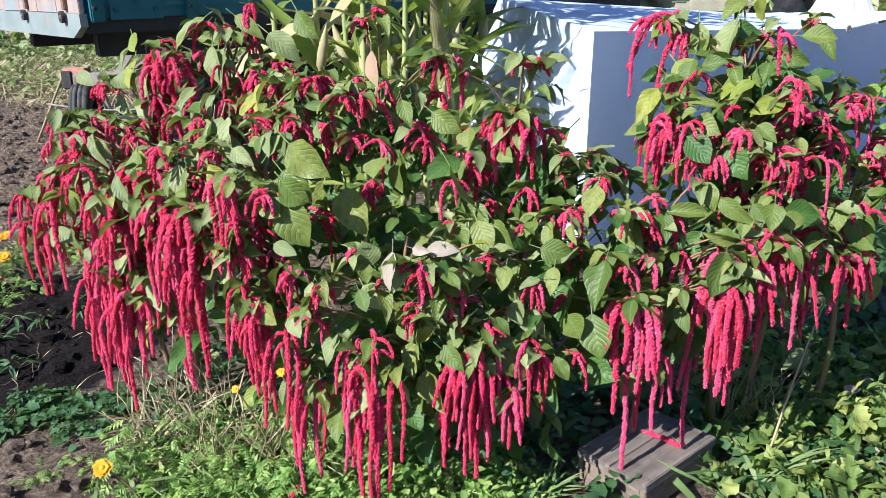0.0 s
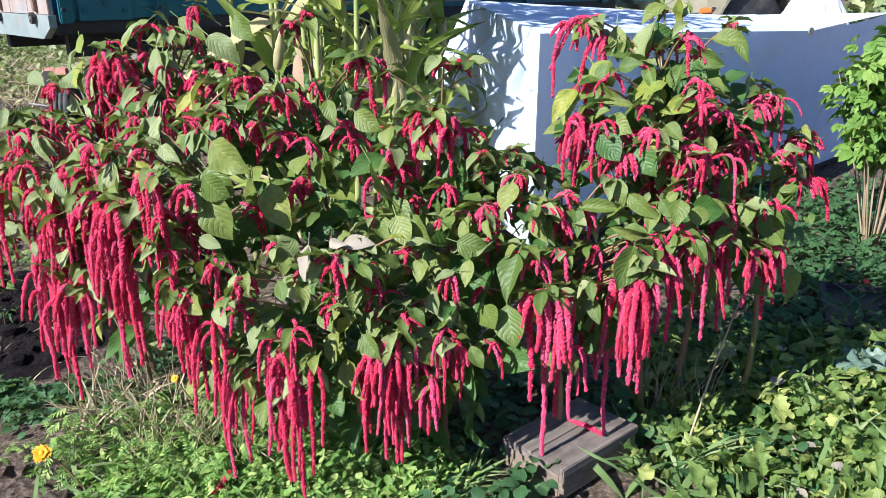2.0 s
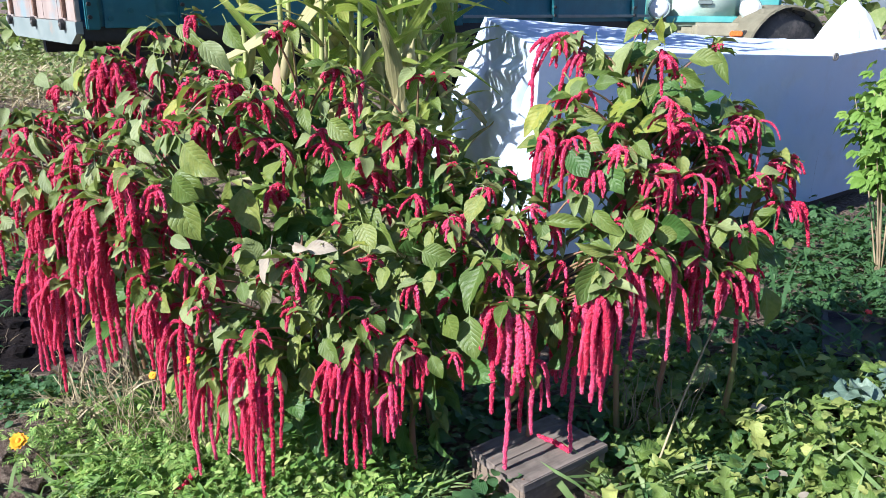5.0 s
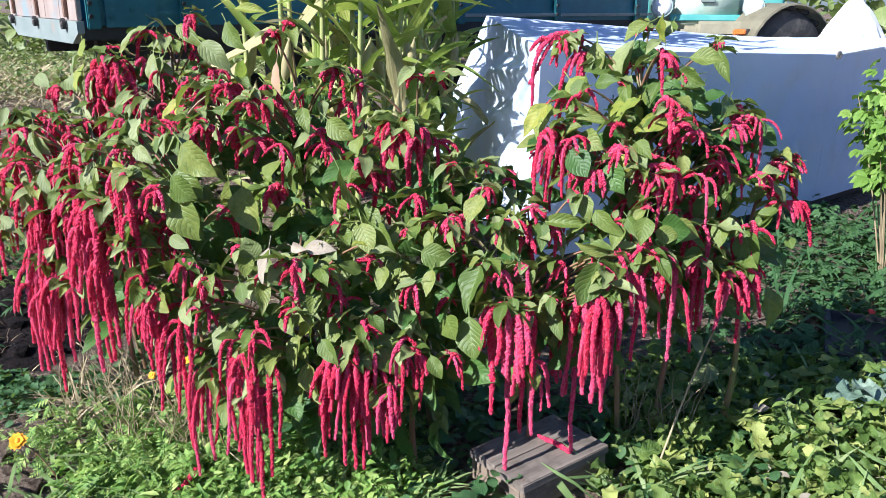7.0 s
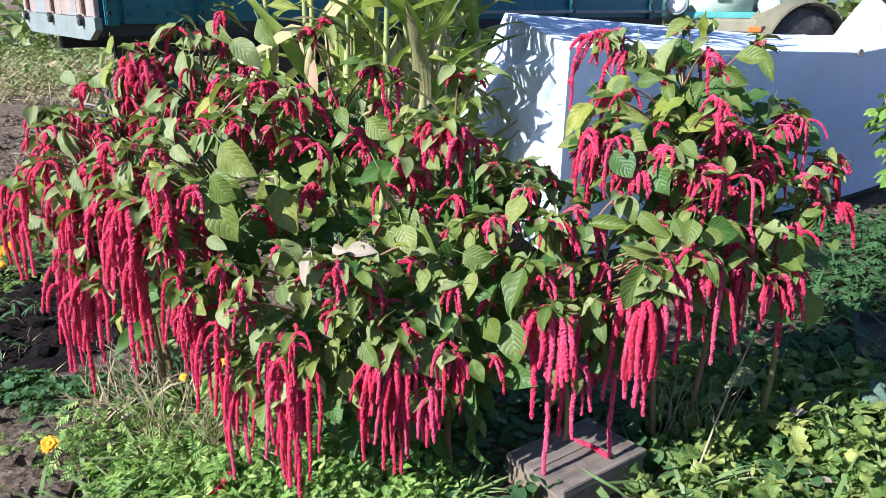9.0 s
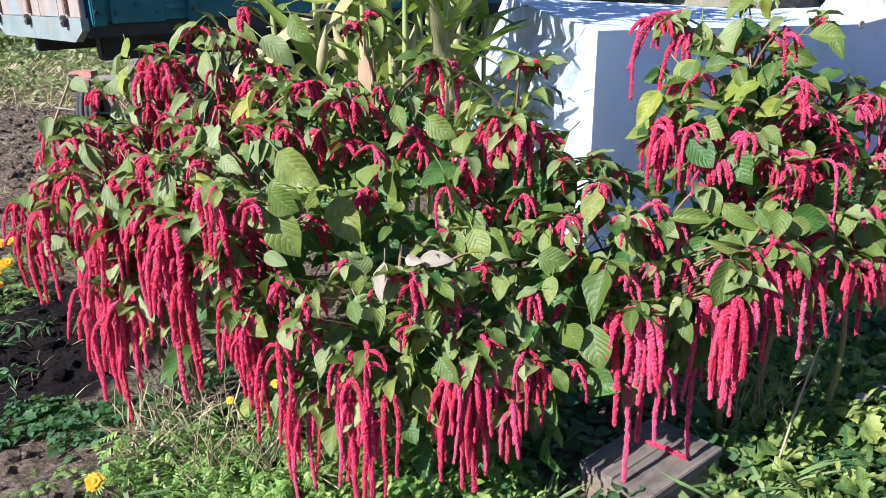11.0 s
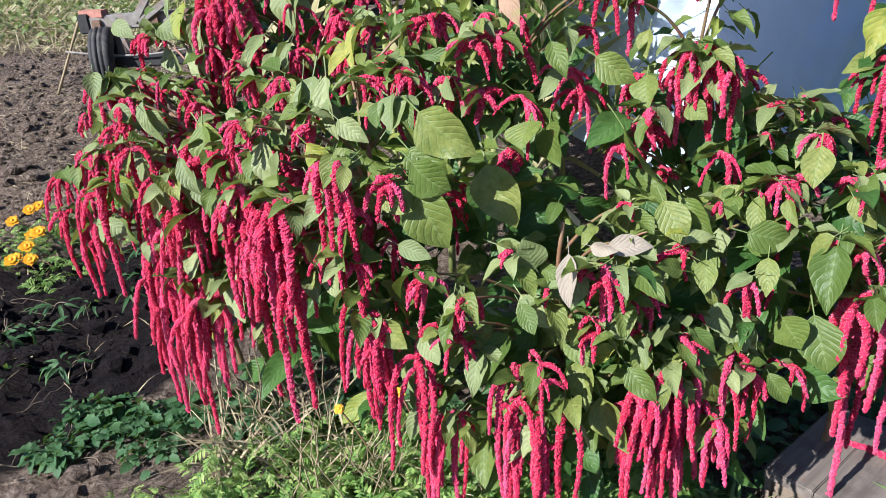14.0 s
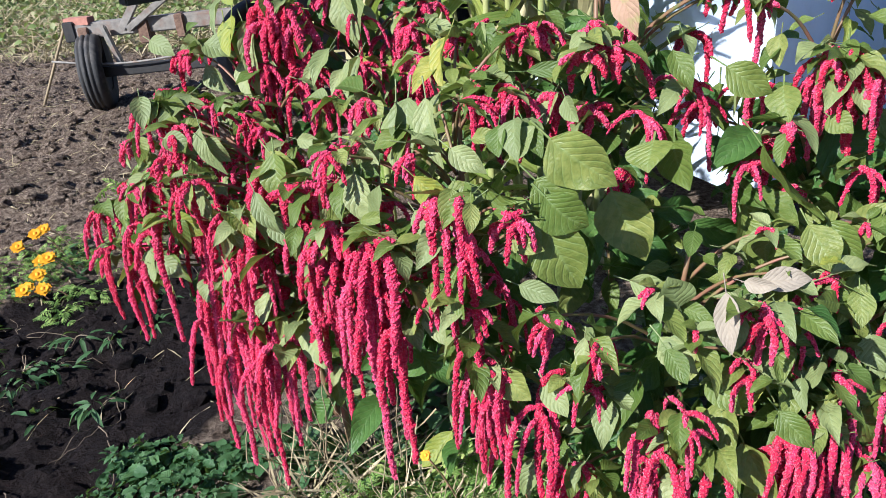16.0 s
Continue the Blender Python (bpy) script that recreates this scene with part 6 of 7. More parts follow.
hero("D", (-0.733, 2.248, 0.820), (-0.743, 2.172, 0.757), 0.063)
hero("D", (-0.662, 2.122, 0.995), (-0.716, 2.078, 1.016), 0.033)
hero("D", (-0.715, 2.210, 1.097), (-0.660, 2.173, 1.095), 0.034)
hero("D", (-0.747, 2.217, 1.059), (-0.760, 2.148, 1.012), 0.046)
hero("D", (-0.431, 2.414, 1.255), (-0.428, 2.354, 1.220), 0.041)
hero("D", (-0.466, 2.130, 1.169), (-0.410, 2.103, 1.186), 0.031)
hero("D", (-0.367, 2.098, 1.206), (-0.342, 2.037, 1.162), 0.046)
hero("D", (-0.367, 2.331, 1.245), (-0.253, 2.307, 1.249), 0.034)
hero("D", (-0.533, 2.436, 1.239), (-0.528, 2.383, 1.219), 0.032)
hero("E", (-0.175, 2.417, 1.398), (-0.169, 2.342, 1.296), 0.071, look_kind="leaf_blush")
hero("E", (-0.457, 2.706, 1.554), (-0.331, 2.690, 1.550), 0.040, look_kind="leaf_yellow")
hero("E", (-0.075, 2.367, 1.261), (-0.045, 2.308, 1.191), 0.049)
hero("E", (-0.251, 2.371, 1.310), (-0.286, 2.302, 1.269), 0.034, look_kind="leaf_grey")
hero("F", (-0.207, 2.183, 1.036), (-0.161, 2.108, 0.906), 0.110)
hero("F", (-0.120, 2.264, 1.107), (-0.137, 2.206, 1.070), 0.101)
hero("F", (-0.077, 2.292, 1.095), (-0.091, 2.220, 1.017), 0.116)
hero("F", (0.168, 2.202, 0.944), (0.207, 2.141, 0.864), 0.074)
hero("F", (0.211, 2.223, 0.941), (0.269, 2.169, 0.867), 0.068)
hero("F", (-0.028, 1.972, 0.922), (-0.025, 1.903, 0.839), 0.044, look_kind="leaf_dry")
hero("F", (-0.096, 2.030, 0.861), (-0.125, 2.003, 0.932), 0.075, look_kind="leaf_grey")
hero("F", (-0.125, 1.970, 0.810), (-0.090, 1.922, 0.769), 0.042)
hero("F", (-0.246, 2.083, 0.686), (-0.283, 2.009, 0.615), 0.055)
hero("F", (-0.332, 2.149, 0.329), (-0.282, 2.092, 0.250), 0.063)
hero("F", (-0.135, 2.030, 0.573), (-0.105, 1.962, 0.474), 0.041)
hero("F", (0.096, 2.027, 0.632), (0.148, 1.975, 0.571), 0.059)
hero("F", (0.041, 2.044, 0.545), (0.090, 1.976, 0.435), 0.084)
hero("F", (0.046, 2.052, 0.900), (0.139, 2.034, 0.912), 0.048, look_kind="leaf_dry")
hero("F", (0.014, 2.028, 0.913), (0.062, 1.994, 0.910), 0.032, look_kind="leaf_dry")
hero("G", (0.082, 2.257, 1.092), (0.174, 2.185, 0.940), 0.089)
hero("G", (0.330, 2.270, 0.931), (0.302, 2.213, 0.906), 0.041)
hero("G", (0.377, 2.266, 0.928), (0.358, 2.199, 0.865), 0.044)
hero("G", (0.434, 2.262, 0.922), (0.438, 2.207, 0.882), 0.034)
hero("G", (0.133, 2.327, 1.187), (0.117, 2.264, 1.136), 0.069)
hero("G", (0.223, 2.326, 1.121), (0.253, 2.282, 1.096), 0.052)
hero("G", (0.023, 2.330, 1.231), (0.109, 2.288, 1.175), 0.069)
hero("G", (0.507, 2.325, 1.022), (0.487, 2.255, 0.951), 0.068)
hero("H", (0.349, 2.217, 0.863), (0.451, 2.189, 0.840), 0.076)
hero("H", (0.235, 2.111, 0.633), (0.333, 2.054, 0.522), 0.104)
hero("H", (0.324, 2.152, 0.698), (0.340, 2.092, 0.633), 0.067, look_kind="leaf_grey")
hero("H", (0.175, 2.068, 0.717), (0.140, 2.012, 0.700), 0.046, look_kind="leaf_grey")
hero("H", (0.257, 2.147, 0.831), (0.246, 2.086, 0.780), 0.050)
hero("H", (0.391, 2.187, 0.818), (0.373, 2.121, 0.761), 0.050)
hero("H", (0.292, 2.118, 0.443), (0.339, 2.076, 0.413), 0.069)
hero("H", (0.434, 2.192, 0.671), (0.456, 2.136, 0.614), 0.102)
hero("H", (0.503, 2.198, 0.675), (0.519, 2.123, 0.562), 0.102)
hero("H", (0.132, 2.032, 0.706), (0.110, 1.973, 0.675), 0.033, look_kind="leaf_grey")
hero("H", (0.202, 2.092, 0.830), (0.150, 2.047, 0.859), 0.042)
hero("H", (0.289, 2.143, 0.731), (0.288, 2.084, 0.682), 0.067, look_kind="leaf_grey")
hero("H", (0.346, 2.158, 0.685), (0.360, 2.102, 0.636), 0.051, look_kind="leaf_grey")
hero("I", (0.535, 2.214, 0.835), (0.491, 2.123, 0.718), 0.083)
hero("I", (0.872, 2.276, 0.851), (0.834, 2.188, 0.738), 0.093)
hero("I", (0.902, 2.304, 0.874), (0.808, 2.249, 0.904), 0.037)
hero("I", (0.992, 2.369, 0.784), (1.062, 2.308, 0.682), 0.051)
hero("I", (0.978, 2.327, 0.883), (0.974, 2.267, 0.832), 0.047)
hero("I", (0.692, 2.381, 0.994), (0.644, 2.336, 1.019), 0.038)
hero("I", (0.865, 2.348, 0.960), (0.785, 2.290, 0.967), 0.037)
hero("I", (0.932, 2.332, 0.952), (0.912, 2.267, 0.900), 0.046)
hero("I", (0.570, 2.274, 0.925), (0.598, 2.218, 0.865), 0.050)
hero("I", (0.619, 2.289, 0.924), (0.622, 2.224, 0.856), 0.040)
hero("J", (1.063, 2.414, 0.942), (1.162, 2.383, 0.910), 0.076)
hero("J", (1.050, 2.590, 1.245), (0.949, 2.515, 1.216), 0.049, look_kind="leaf_yellow")
hero("J", (0.966, 2.656, 1.301), (0.866, 2.572, 1.242), 0.061, look_kind="leaf_yellow")
hero("J", (0.816, 2.753, 1.445), (0.824, 2.684, 1.359), 0.067)
hero("J", (0.931, 2.770, 1.464), (0.868, 2.676, 1.350), 0.083, look_kind="leaf_grey")
hero("J", (1.094, 2.832, 1.358), (1.162, 2.791, 1.315), 0.060, look_kind="leaf_yellow")
hero("J", (1.062, 2.963, 1.522), (1.040, 2.900, 1.475), 0.049)
hero("J", (0.981, 2.642, 1.326), (0.979, 2.582, 1.275), 0.043)
hero("J", (1.105, 2.727, 1.303), (1.169, 2.683, 1.257), 0.044)
hero("J", (0.737, 2.632, 1.347), (0.794, 2.580, 1.279), 0.081, look_kind="leaf_yellow")
hero("J", (0.685, 2.592, 1.269), (0.631, 2.509, 1.183), 0.072, look_kind="leaf_yellow")
hero("J", (0.771, 2.533, 1.235), (0.876, 2.513, 1.235), 0.035)
hero("J", (0.947, 2.347, 0.975), (0.982, 2.299, 0.934), 0.047)
hero("J", (1.177, 2.463, 0.860), (1.117, 2.395, 0.822), 0.042)
hero("J", (1.105, 2.497, 0.750), (1.146, 2.424, 0.628), 0.054)
hero("J", (1.033, 2.374, 0.930), (1.097, 2.344, 0.925), 0.057)
hero("K", (1.268, 2.608, 0.908), (1.227, 2.537, 0.851), 0.047)
hero("K", (1.324, 2.622, 0.884), (1.357, 2.548, 0.768), 0.094)
hero("K", (1.423, 2.717, 0.934), (1.368, 2.648, 0.891), 0.055)
hero("K", (1.487, 2.758, 0.833), (1.490, 2.708, 0.809), 0.038)
hero("K", (1.406, 2.816, 1.049), (1.367, 2.743, 0.986), 0.049)
hero("L", (1.157, 2.622, 0.979), (1.227, 2.581, 0.937), 0.087)
hero("L", (1.251, 2.855, 1.151), (1.268, 2.783, 1.049), 0.081)
hero("L", (1.198, 2.752, 1.240), (1.139, 2.702, 1.262), 0.048)
hero("L", (1.301, 2.911, 1.125), (1.280, 2.848, 1.076), 0.047)
hero("N", (-1.202, 2.710, 1.132), (-1.126, 2.663, 1.068), 0.066, look_kind="leaf_grey")
hero("N", (-1.105, 2.774, 1.329), (-1.088, 2.672, 1.135), 0.052, look_kind="leaf_grey")
hero("N", (-1.241, 2.764, 1.278), (-1.146, 2.733, 1.249), 0.071, look_kind="leaf_grey")
hero("N", (-1.081, 2.787, 1.297), (-1.042, 2.711, 1.214), 0.039, look_kind="leaf_grey")
hero("N", (-1.199, 2.834, 1.321), (-1.174, 2.756, 1.240), 0.064, look_kind="leaf_yellow")
hero("N", (-1.152, 2.806, 1.222), (-1.136, 2.720, 1.127), 0.058, look_kind="leaf_grey")
hero("N", (-1.313, 2.838, 1.301), (-1.278, 2.814, 1.333), 0.025)

hero("F", (-0.181, 2.077, 0.894), (-0.095, 2.031, 0.881), 0.053, look_kind="leaf_grey")
hero("F", (-0.206, 2.129, 0.762), (-0.272, 2.046, 0.743), 0.053, look_kind="leaf_grey")
hero("F", (-0.128, 2.028, 0.799), (-0.079, 1.957, 0.757), 0.057, look_kind="leaf_grey")
hero("F", (-0.164, 2.089, 0.671), (-0.229, 1.982, 0.615), 0.069)
hero("F", (-0.294, 2.141, 0.516), (-0.362, 2.067, 0.527), 0.057)
hero("F", (-0.309, 2.129, 0.485), (-0.342, 2.056, 0.482), 0.049)
hero("F", (-0.178, 2.088, 0.546), (-0.173, 2.002, 0.506), 0.049)
hero("F", (-0.224, 2.076, 0.397), (-0.230, 1.963, 0.337), 0.066)
hero("H", (0.206, 2.153, 0.688), (0.141, 2.083, 0.662), 0.054)
hero("H", (0.259, 2.221, 0.668), (0.336, 2.147, 0.649), 0.059)
hero("H", (0.277, 2.219, 0.824), (0.239, 2.133, 0.752), 0.054)
hero("F", (0.011, 2.051, 0.628), (0.074, 2.030, 0.684), 0.042, look_kind="leaf_yellow")
hero("F", (0.002, 2.089, 0.611), (-0.009, 1.987, 0.546), 0.069)
hero("F", (0.143, 2.097, 0.546), (0.113, 2.002, 0.496), 0.060)
hero("H", (0.361, 2.267, 0.810), (0.455, 2.217, 0.855), 0.075)
hero("G", (0.281, 2.293, 0.892), (0.342, 2.257, 0.956), 0.050)
hero("G", (0.391, 2.308, 0.917), (0.372, 2.231, 0.851), 0.056)
hero("F", (0.281, 2.253, 0.890), (0.241, 2.192, 0.867), 0.049)
hero("H", (0.437, 2.300, 0.762), (0.405, 2.190, 0.610), 0.105, look_kind="leaf_deep_shade")
hero("G", (0.311, 2.333, 0.886), (0.267, 2.311, 0.965), 0.048)
hero("E", (-0.053, 2.153, 0.960), (-0.075, 2.089, 0.940), 0.036)
hero("F", (0.174, 2.107, 0.822), (0.114, 2.040, 0.798), 0.043, look_kind="leaf_grey")
hero("F", (-0.027, 2.060, 0.699), (0.011, 1.978, 0.653), 0.059)
hero("F", (0.033, 2.087, 0.484), (0.005, 1.990, 0.438), 0.061)
hero("H", (-0.026, 2.043, 0.430), (0.033, 1.961, 0.398), 0.069, look_kind="leaf_deep_shade")
hero("H", (0.353, 2.207, 0.629), (0.366, 2.122, 0.586), 0.056, look_kind="leaf_grey")
hero("F", (-0.090, 2.050, 0.852), (-0.041, 2.003, 0.854), 0.037)
hero("G", (0.270, 2.441, 1.068), (0.361, 2.347, 0.953), 0.144, look_kind="leaf_deep_shade")
hero("E", (-0.196, 2.444, 1.077), (-0.231, 2.376, 1.044), 0.088)
hero("F", (-0.110, 2.355, 1.112), (-0.078, 2.283, 1.027), 0.097)
hero("D", (-0.344, 2.101, 1.079), (-0.343, 2.033, 1.037), 0.075)
hero("D", (-0.398, 2.117, 0.994), (-0.317, 2.051, 0.904), 0.085)
tassels("F", (0.180, 2.156, 0.527), (0.173, 2.146, 0.123), 5, 0.0095)
tassels("F", (0.163, 2.042, 0.575), (0.106, 2.032, 0.296), 3, 0.0090)
tassels("H", (0.206, 2.104, 0.545), (0.259, 2.094, 0.283), 3, 0.0090)
tassels("F", (0.186, 2.107, 0.550), (0.211, 2.097, 0.214), 4, 0.0095)
tassels("G", (0.265, 2.358, 1.234), (0.273, 2.348, 1.024), 3, 0.0095)
tassels("G", (0.234, 2.357, 1.216), (0.215, 2.347, 1.073), 2, 0.0088)
tassels("G", (0.285, 2.355, 1.208), (0.343, 2.345, 1.151), 2, 0.0080)
tassels("G", (0.285, 2.351, 1.203), (0.315, 2.341, 1.032), 2, 0.0090)
hero("B", (-0.853, 2.797, 1.388), (-0.836, 2.736, 1.256), 0.084, look_kind="leaf_grey")
hero("B", (-0.862, 2.663, 1.263), (-0.905, 2.566, 1.203), 0.046, look_kind="leaf_grey")
hero("B", (-0.776, 2.596, 1.250), (-0.822, 2.497, 1.182), 0.053, look_kind="leaf_grey")
hero("D", (-0.603, 2.269, 1.222), (-0.621, 2.175, 1.112), 0.078, look_kind="leaf_grey")
hero("D", (-0.384, 2.105, 1.211), (-0.393, 2.032, 1.166), 0.056, look_kind="leaf_grey")
hero("D", (-0.333, 2.013, 1.097), (-0.268, 1.975, 1.036), 0.093)
hero("D", (-0.342, 2.033, 1.038), (-0.265, 1.981, 0.917), 0.107)
hero("D", (-0.499, 2.053, 0.957), (-0.491, 1.970, 0.878), 0.069)
hero("C", (-0.906, 2.318, 0.695), (-0.888, 2.224, 0.594), 0.091, look_kind="leaf_grey")
hero("C", (-1.001, 2.354, 0.782), (-1.025, 2.246, 0.722), 0.080, look_kind="leaf_grey")
hero("C", (-1.160, 2.413, 1.020), (-1.140, 2.339, 0.926), 0.055, look_kind="leaf_grey")
hero("C", (-1.227, 2.602, 1.181), (-1.281, 2.485, 1.141), 0.058, look_kind="leaf_grey")
hero("N", (-1.257, 2.805, 1.239), (-1.270, 2.739, 1.296), 0.091, look_kind="leaf_grey")
hero("N", (-1.154, 2.784, 1.341), (-1.155, 2.712, 1.252), 0.074, look_kind="leaf_yellow")
hero("N", (-1.125, 2.781, 1.320), (-1.088, 2.733, 1.208), 0.059, look_kind="leaf_grey")
hero("A", (-0.940, 2.353, 1.091), (-0.926, 2.279, 1.001), 0.073)
hero("D", (-0.543, 2.504, 1.298), (-0.590, 2.407, 1.214), 0.066, look_kind="leaf_yellow")
hero("D", (-0.715, 2.227, 1.083), (-0.731, 2.153, 1.086), 0.059, look_kind="leaf_grey")
hero("D", (-0.655, 2.116, 1.009), (-0.654, 2.077, 1.098), 0.053, look_kind="leaf_grey")
hero("N", (-0.913, 2.349, 1.060), (-0.853, 2.310, 0.982), 0.064)
hero("C", (-1.147, 2.444, 1.103), (-1.087, 2.416, 1.049), 0.059, look_kind="leaf_grey")
hero("D", (-0.573, 2.085, 1.117), (-0.507, 2.054, 1.058), 0.055, look_kind="leaf_yellow")
hero("C", (-1.100, 2.338, 0.818), (-1.050, 2.289, 0.752), 0.054, look_kind="leaf_grey")
hero("A", (-1.398, 2.523, 0.793), (-1.382, 2.445, 0.725), 0.060, look_kind="leaf_grey")
hero("C", (-1.350, 2.499, 0.666), (-1.345, 2.466, 0.756), 0.054, look_kind="leaf_grey")
hero("D", (-0.429, 2.026, 0.733), (-0.383, 1.970, 0.685), 0.072)
hero("D", (-0.347, 2.027, 0.702), (-0.307, 1.968, 0.656), 0.054, look_kind="leaf_grey")
hero("J", (0.813, 2.726, 1.459), (0.818, 2.669, 1.356), 0.059)
hero("J", (0.923, 2.725, 1.452), (0.857, 2.669, 1.348), 0.086, look_kind="leaf_grey")
hero("J", (0.967, 2.570, 1.297), (0.853, 2.518, 1.249), 0.067, look_kind="leaf_yellow")
hero("J", (1.017, 2.637, 1.344), (0.980, 2.582, 1.272), 0.051)
hero("J", (1.057, 2.557, 1.240), (0.946, 2.511, 1.218), 0.059, look_kind="leaf_yellow")
hero("L", (1.092, 2.818, 1.369), (1.158, 2.756, 1.317), 0.065)
hero("J", (0.704, 2.566, 1.316), (0.797, 2.508, 1.231), 0.063)
hero("J", (0.743, 2.562, 1.263), (0.676, 2.506, 1.246), 0.044)
hero("J", (0.680, 2.520, 1.277), (0.603, 2.452, 1.197), 0.065, look_kind="leaf_yellow")
hero("J", (0.788, 2.619, 1.358), (0.752, 2.561, 1.285), 0.060)
hero("J", (0.817, 2.659, 1.330), (0.888, 2.610, 1.351), 0.054)
hero("L", (1.229, 2.580, 1.000), (1.142, 2.532, 0.963), 0.080)
hero("K", (1.428, 2.705, 0.944), (1.349, 2.654, 0.886), 0.055)
hero("L", (1.276, 2.648, 1.034), (1.232, 2.593, 0.990), 0.053)
hero("J", (0.955, 2.442, 1.184), (1.002, 2.384, 1.156), 0.046)
hero("L", (1.089, 2.714, 1.312), (1.174, 2.647, 1.252), 0.047, look_kind="leaf_deep_shade")
hero("J", (1.037, 2.884, 1.457), (1.016, 2.838, 1.548), 0.050, look_kind="leaf_yellow")
hero("J", (0.982, 2.890, 1.520), (0.890, 2.842, 1.475), 0.062)
hero("J", (1.149, 2.747, 1.275), (1.224, 2.691, 1.316), 0.064, look_kind="leaf_deep_shade")
hero("I", (0.851, 2.330, 0.995), (0.924, 2.257, 0.926), 0.055)
hero("I", (0.703, 2.327, 0.949), (0.851, 2.285, 0.974), 0.045)
hero("L", (1.219, 2.851, 1.196), (1.265, 2.768, 1.048), 0.112, look_kind="leaf_deep_shade")
hero("L", (1.184, 2.847, 1.136), (1.230, 2.772, 1.042), 0.100, look_kind="leaf_deep_shade")
hero("J", (0.758, 2.440, 1.150), (0.828, 2.378, 1.089), 0.082, look_kind="leaf_deep_shade")
hero("J", (0.879, 2.431, 1.119), (0.918, 2.362, 1.040), 0.089, look_kind="leaf_deep_shade")
hero("J", (1.205, 2.815, 1.439), (1.230, 2.754, 1.335), 0.045)
hero("J", (0.697, 2.565, 1.177), (0.613, 2.502, 1.144), 0.074, look_kind="leaf_deep_shade")
hero("J", (0.681, 2.559, 1.150), (0.594, 2.504, 1.165), 0.067)
hero("J", (0.788, 2.507, 1.190), (0.859, 2.451, 1.163), 0.073)
hero("L", (1.303, 2.830, 1.081), (1.337, 2.756, 1.000), 0.104, look_kind="leaf_deep_shade")
hero("J", (1.051, 2.402, 0.950), (1.121, 2.336, 0.929), 0.107, look_kind="leaf_deep_shade")
hero("J", (1.003, 2.337, 0.981), (0.989, 2.270, 0.922), 0.062)
hero("K", (1.244, 2.539, 0.925), (1.216, 2.477, 0.876), 0.065)
tassels("C", (-0.788, 2.307, 0.806), (-0.829, 2.297, 0.322), 3, 0.0108)
tassels("C", (-0.639, 2.139, 0.789), (-0.662, 2.129, 0.472), 2, 0.0105)
tassels("D", (-0.493, 2.032, 0.871), (-0.453, 2.022, 0.805), 2, 0.0080)
tassels("D", (-0.471, 2.047, 0.721), (-0.451, 2.037, 0.497), 5, 0.0085)
tassels("C", (-0.963, 2.284, 0.634), (-1.054, 2.274, 0.297), 5, 0.0098)
tassels("C", (-1.048, 2.287, 0.690), (-1.114, 2.277, 0.266), 2, 0.0105)
tassels("A", (-1.393, 2.518, 0.862), (-1.449, 2.508, 0.514), 3, 0.0088)
tassels("C", (-1.295, 2.569, 1.162), (-1.313, 2.559, 0.968), 4, 0.0085)
tassels("C", (-1.292, 2.703, 1.133), (-1.273, 2.693, 0.966), 4, 0.0085)
tassels("D", (-0.429, 2.342, 1.214), (-0.388, 2.332, 1.050), 6, 0.0085)
tassels("L", (1.304, 2.850, 1.252), (1.320, 2.840, 1.135), 4, 0.0080)
tassels("K", (1.425, 2.796, 1.074), (1.411, 2.786, 0.968), 3, 0.0080)
tassels("K", (1.466, 2.789, 1.087), (1.494, 2.779, 0.955), 4, 0.0085)
tassels("I", (0.575, 2.272, 0.954), (0.690, 2.262, 0.867), 5, 0.0085)
tassels("I", (0.653, 2.326, 0.989), (0.682, 2.316, 0.940), 4, 0.0080)



def rosette(key, at):
    """A young shoot: small pale leaves round a tip, with a bud of tassel in their midst."""
    at = np.array(at)
    branch(key, at)
    turn = RNG.uniform(0, 6.28)
    for i in range(7):
        az = turn + 2.4 * i
        w = (math.cos(az), math.sin(az) - 0.25, 0.75 - 0.20 * i + RNG.normal(0, 0.1))
        put_leaf(key, at + np.array((0, 0, 0.012 - 0.006 * i)), w, 0.040 + 0.009 * i + RNG.normal(0, 0.004), RNG.normal(0, 0.3), "leaf_grey" if RNG.random() < 0.5 else "leaf")
    for i in range(2):
        az = RNG.uniform(3.1, 6.3)
        strand(key, fall(at, (math.cos(az), math.sin(az), 0.5), RNG.uniform(0.035, 0.07), 0.03), 0.0058, 0.03)


rosette("F", (-0.141, 2.030, 0.897))
rosette("F", (-0.070, 1.999, 0.826))
rosette("F", (0.007, 2.028, 0.865))
rosette("F", (0.094, 2.080, 0.899))
rosette("F", (0.018, 2.011, 0.758))
rosette("H", (0.198, 2.163, 0.809))
rosette("H", (0.251, 2.159, 0.686))
rosette("H", (0.130, 2.085, 0.686))
rosette("G", (0.297, 2.263, 0.912))
rosette("G", (0.362, 2.294, 0.935))
rosette("G", (0.456, 2.270, 0.875))
rosette("I", (0.554, 2.265, 0.820))
rosette("I", (0.600, 2.367, 0.930))
rosette("I", (0.656, 2.355, 0.873))
rosette("I", (0.729, 2.394, 0.931))
rosette("J", (0.816, 2.384, 0.939))
rosette("I", (0.909, 2.382, 0.946))
rosette("I", (0.964, 2.334, 0.865))
rosette("J", (1.128, 2.484, 0.923))
rosette("K", (1.221, 2.565, 0.850))
rosette("F", (-0.225, 2.057, 0.664))
rosette("F", (-0.325, 2.083, 0.528))
rosette("F", (-0.131, 2.002, 0.585))
rosette("F", (0.098, 2.203, 0.934))
rosette("F", (0.201, 2.218, 0.882))
rosette("G", (0.396, 2.390, 1.031))
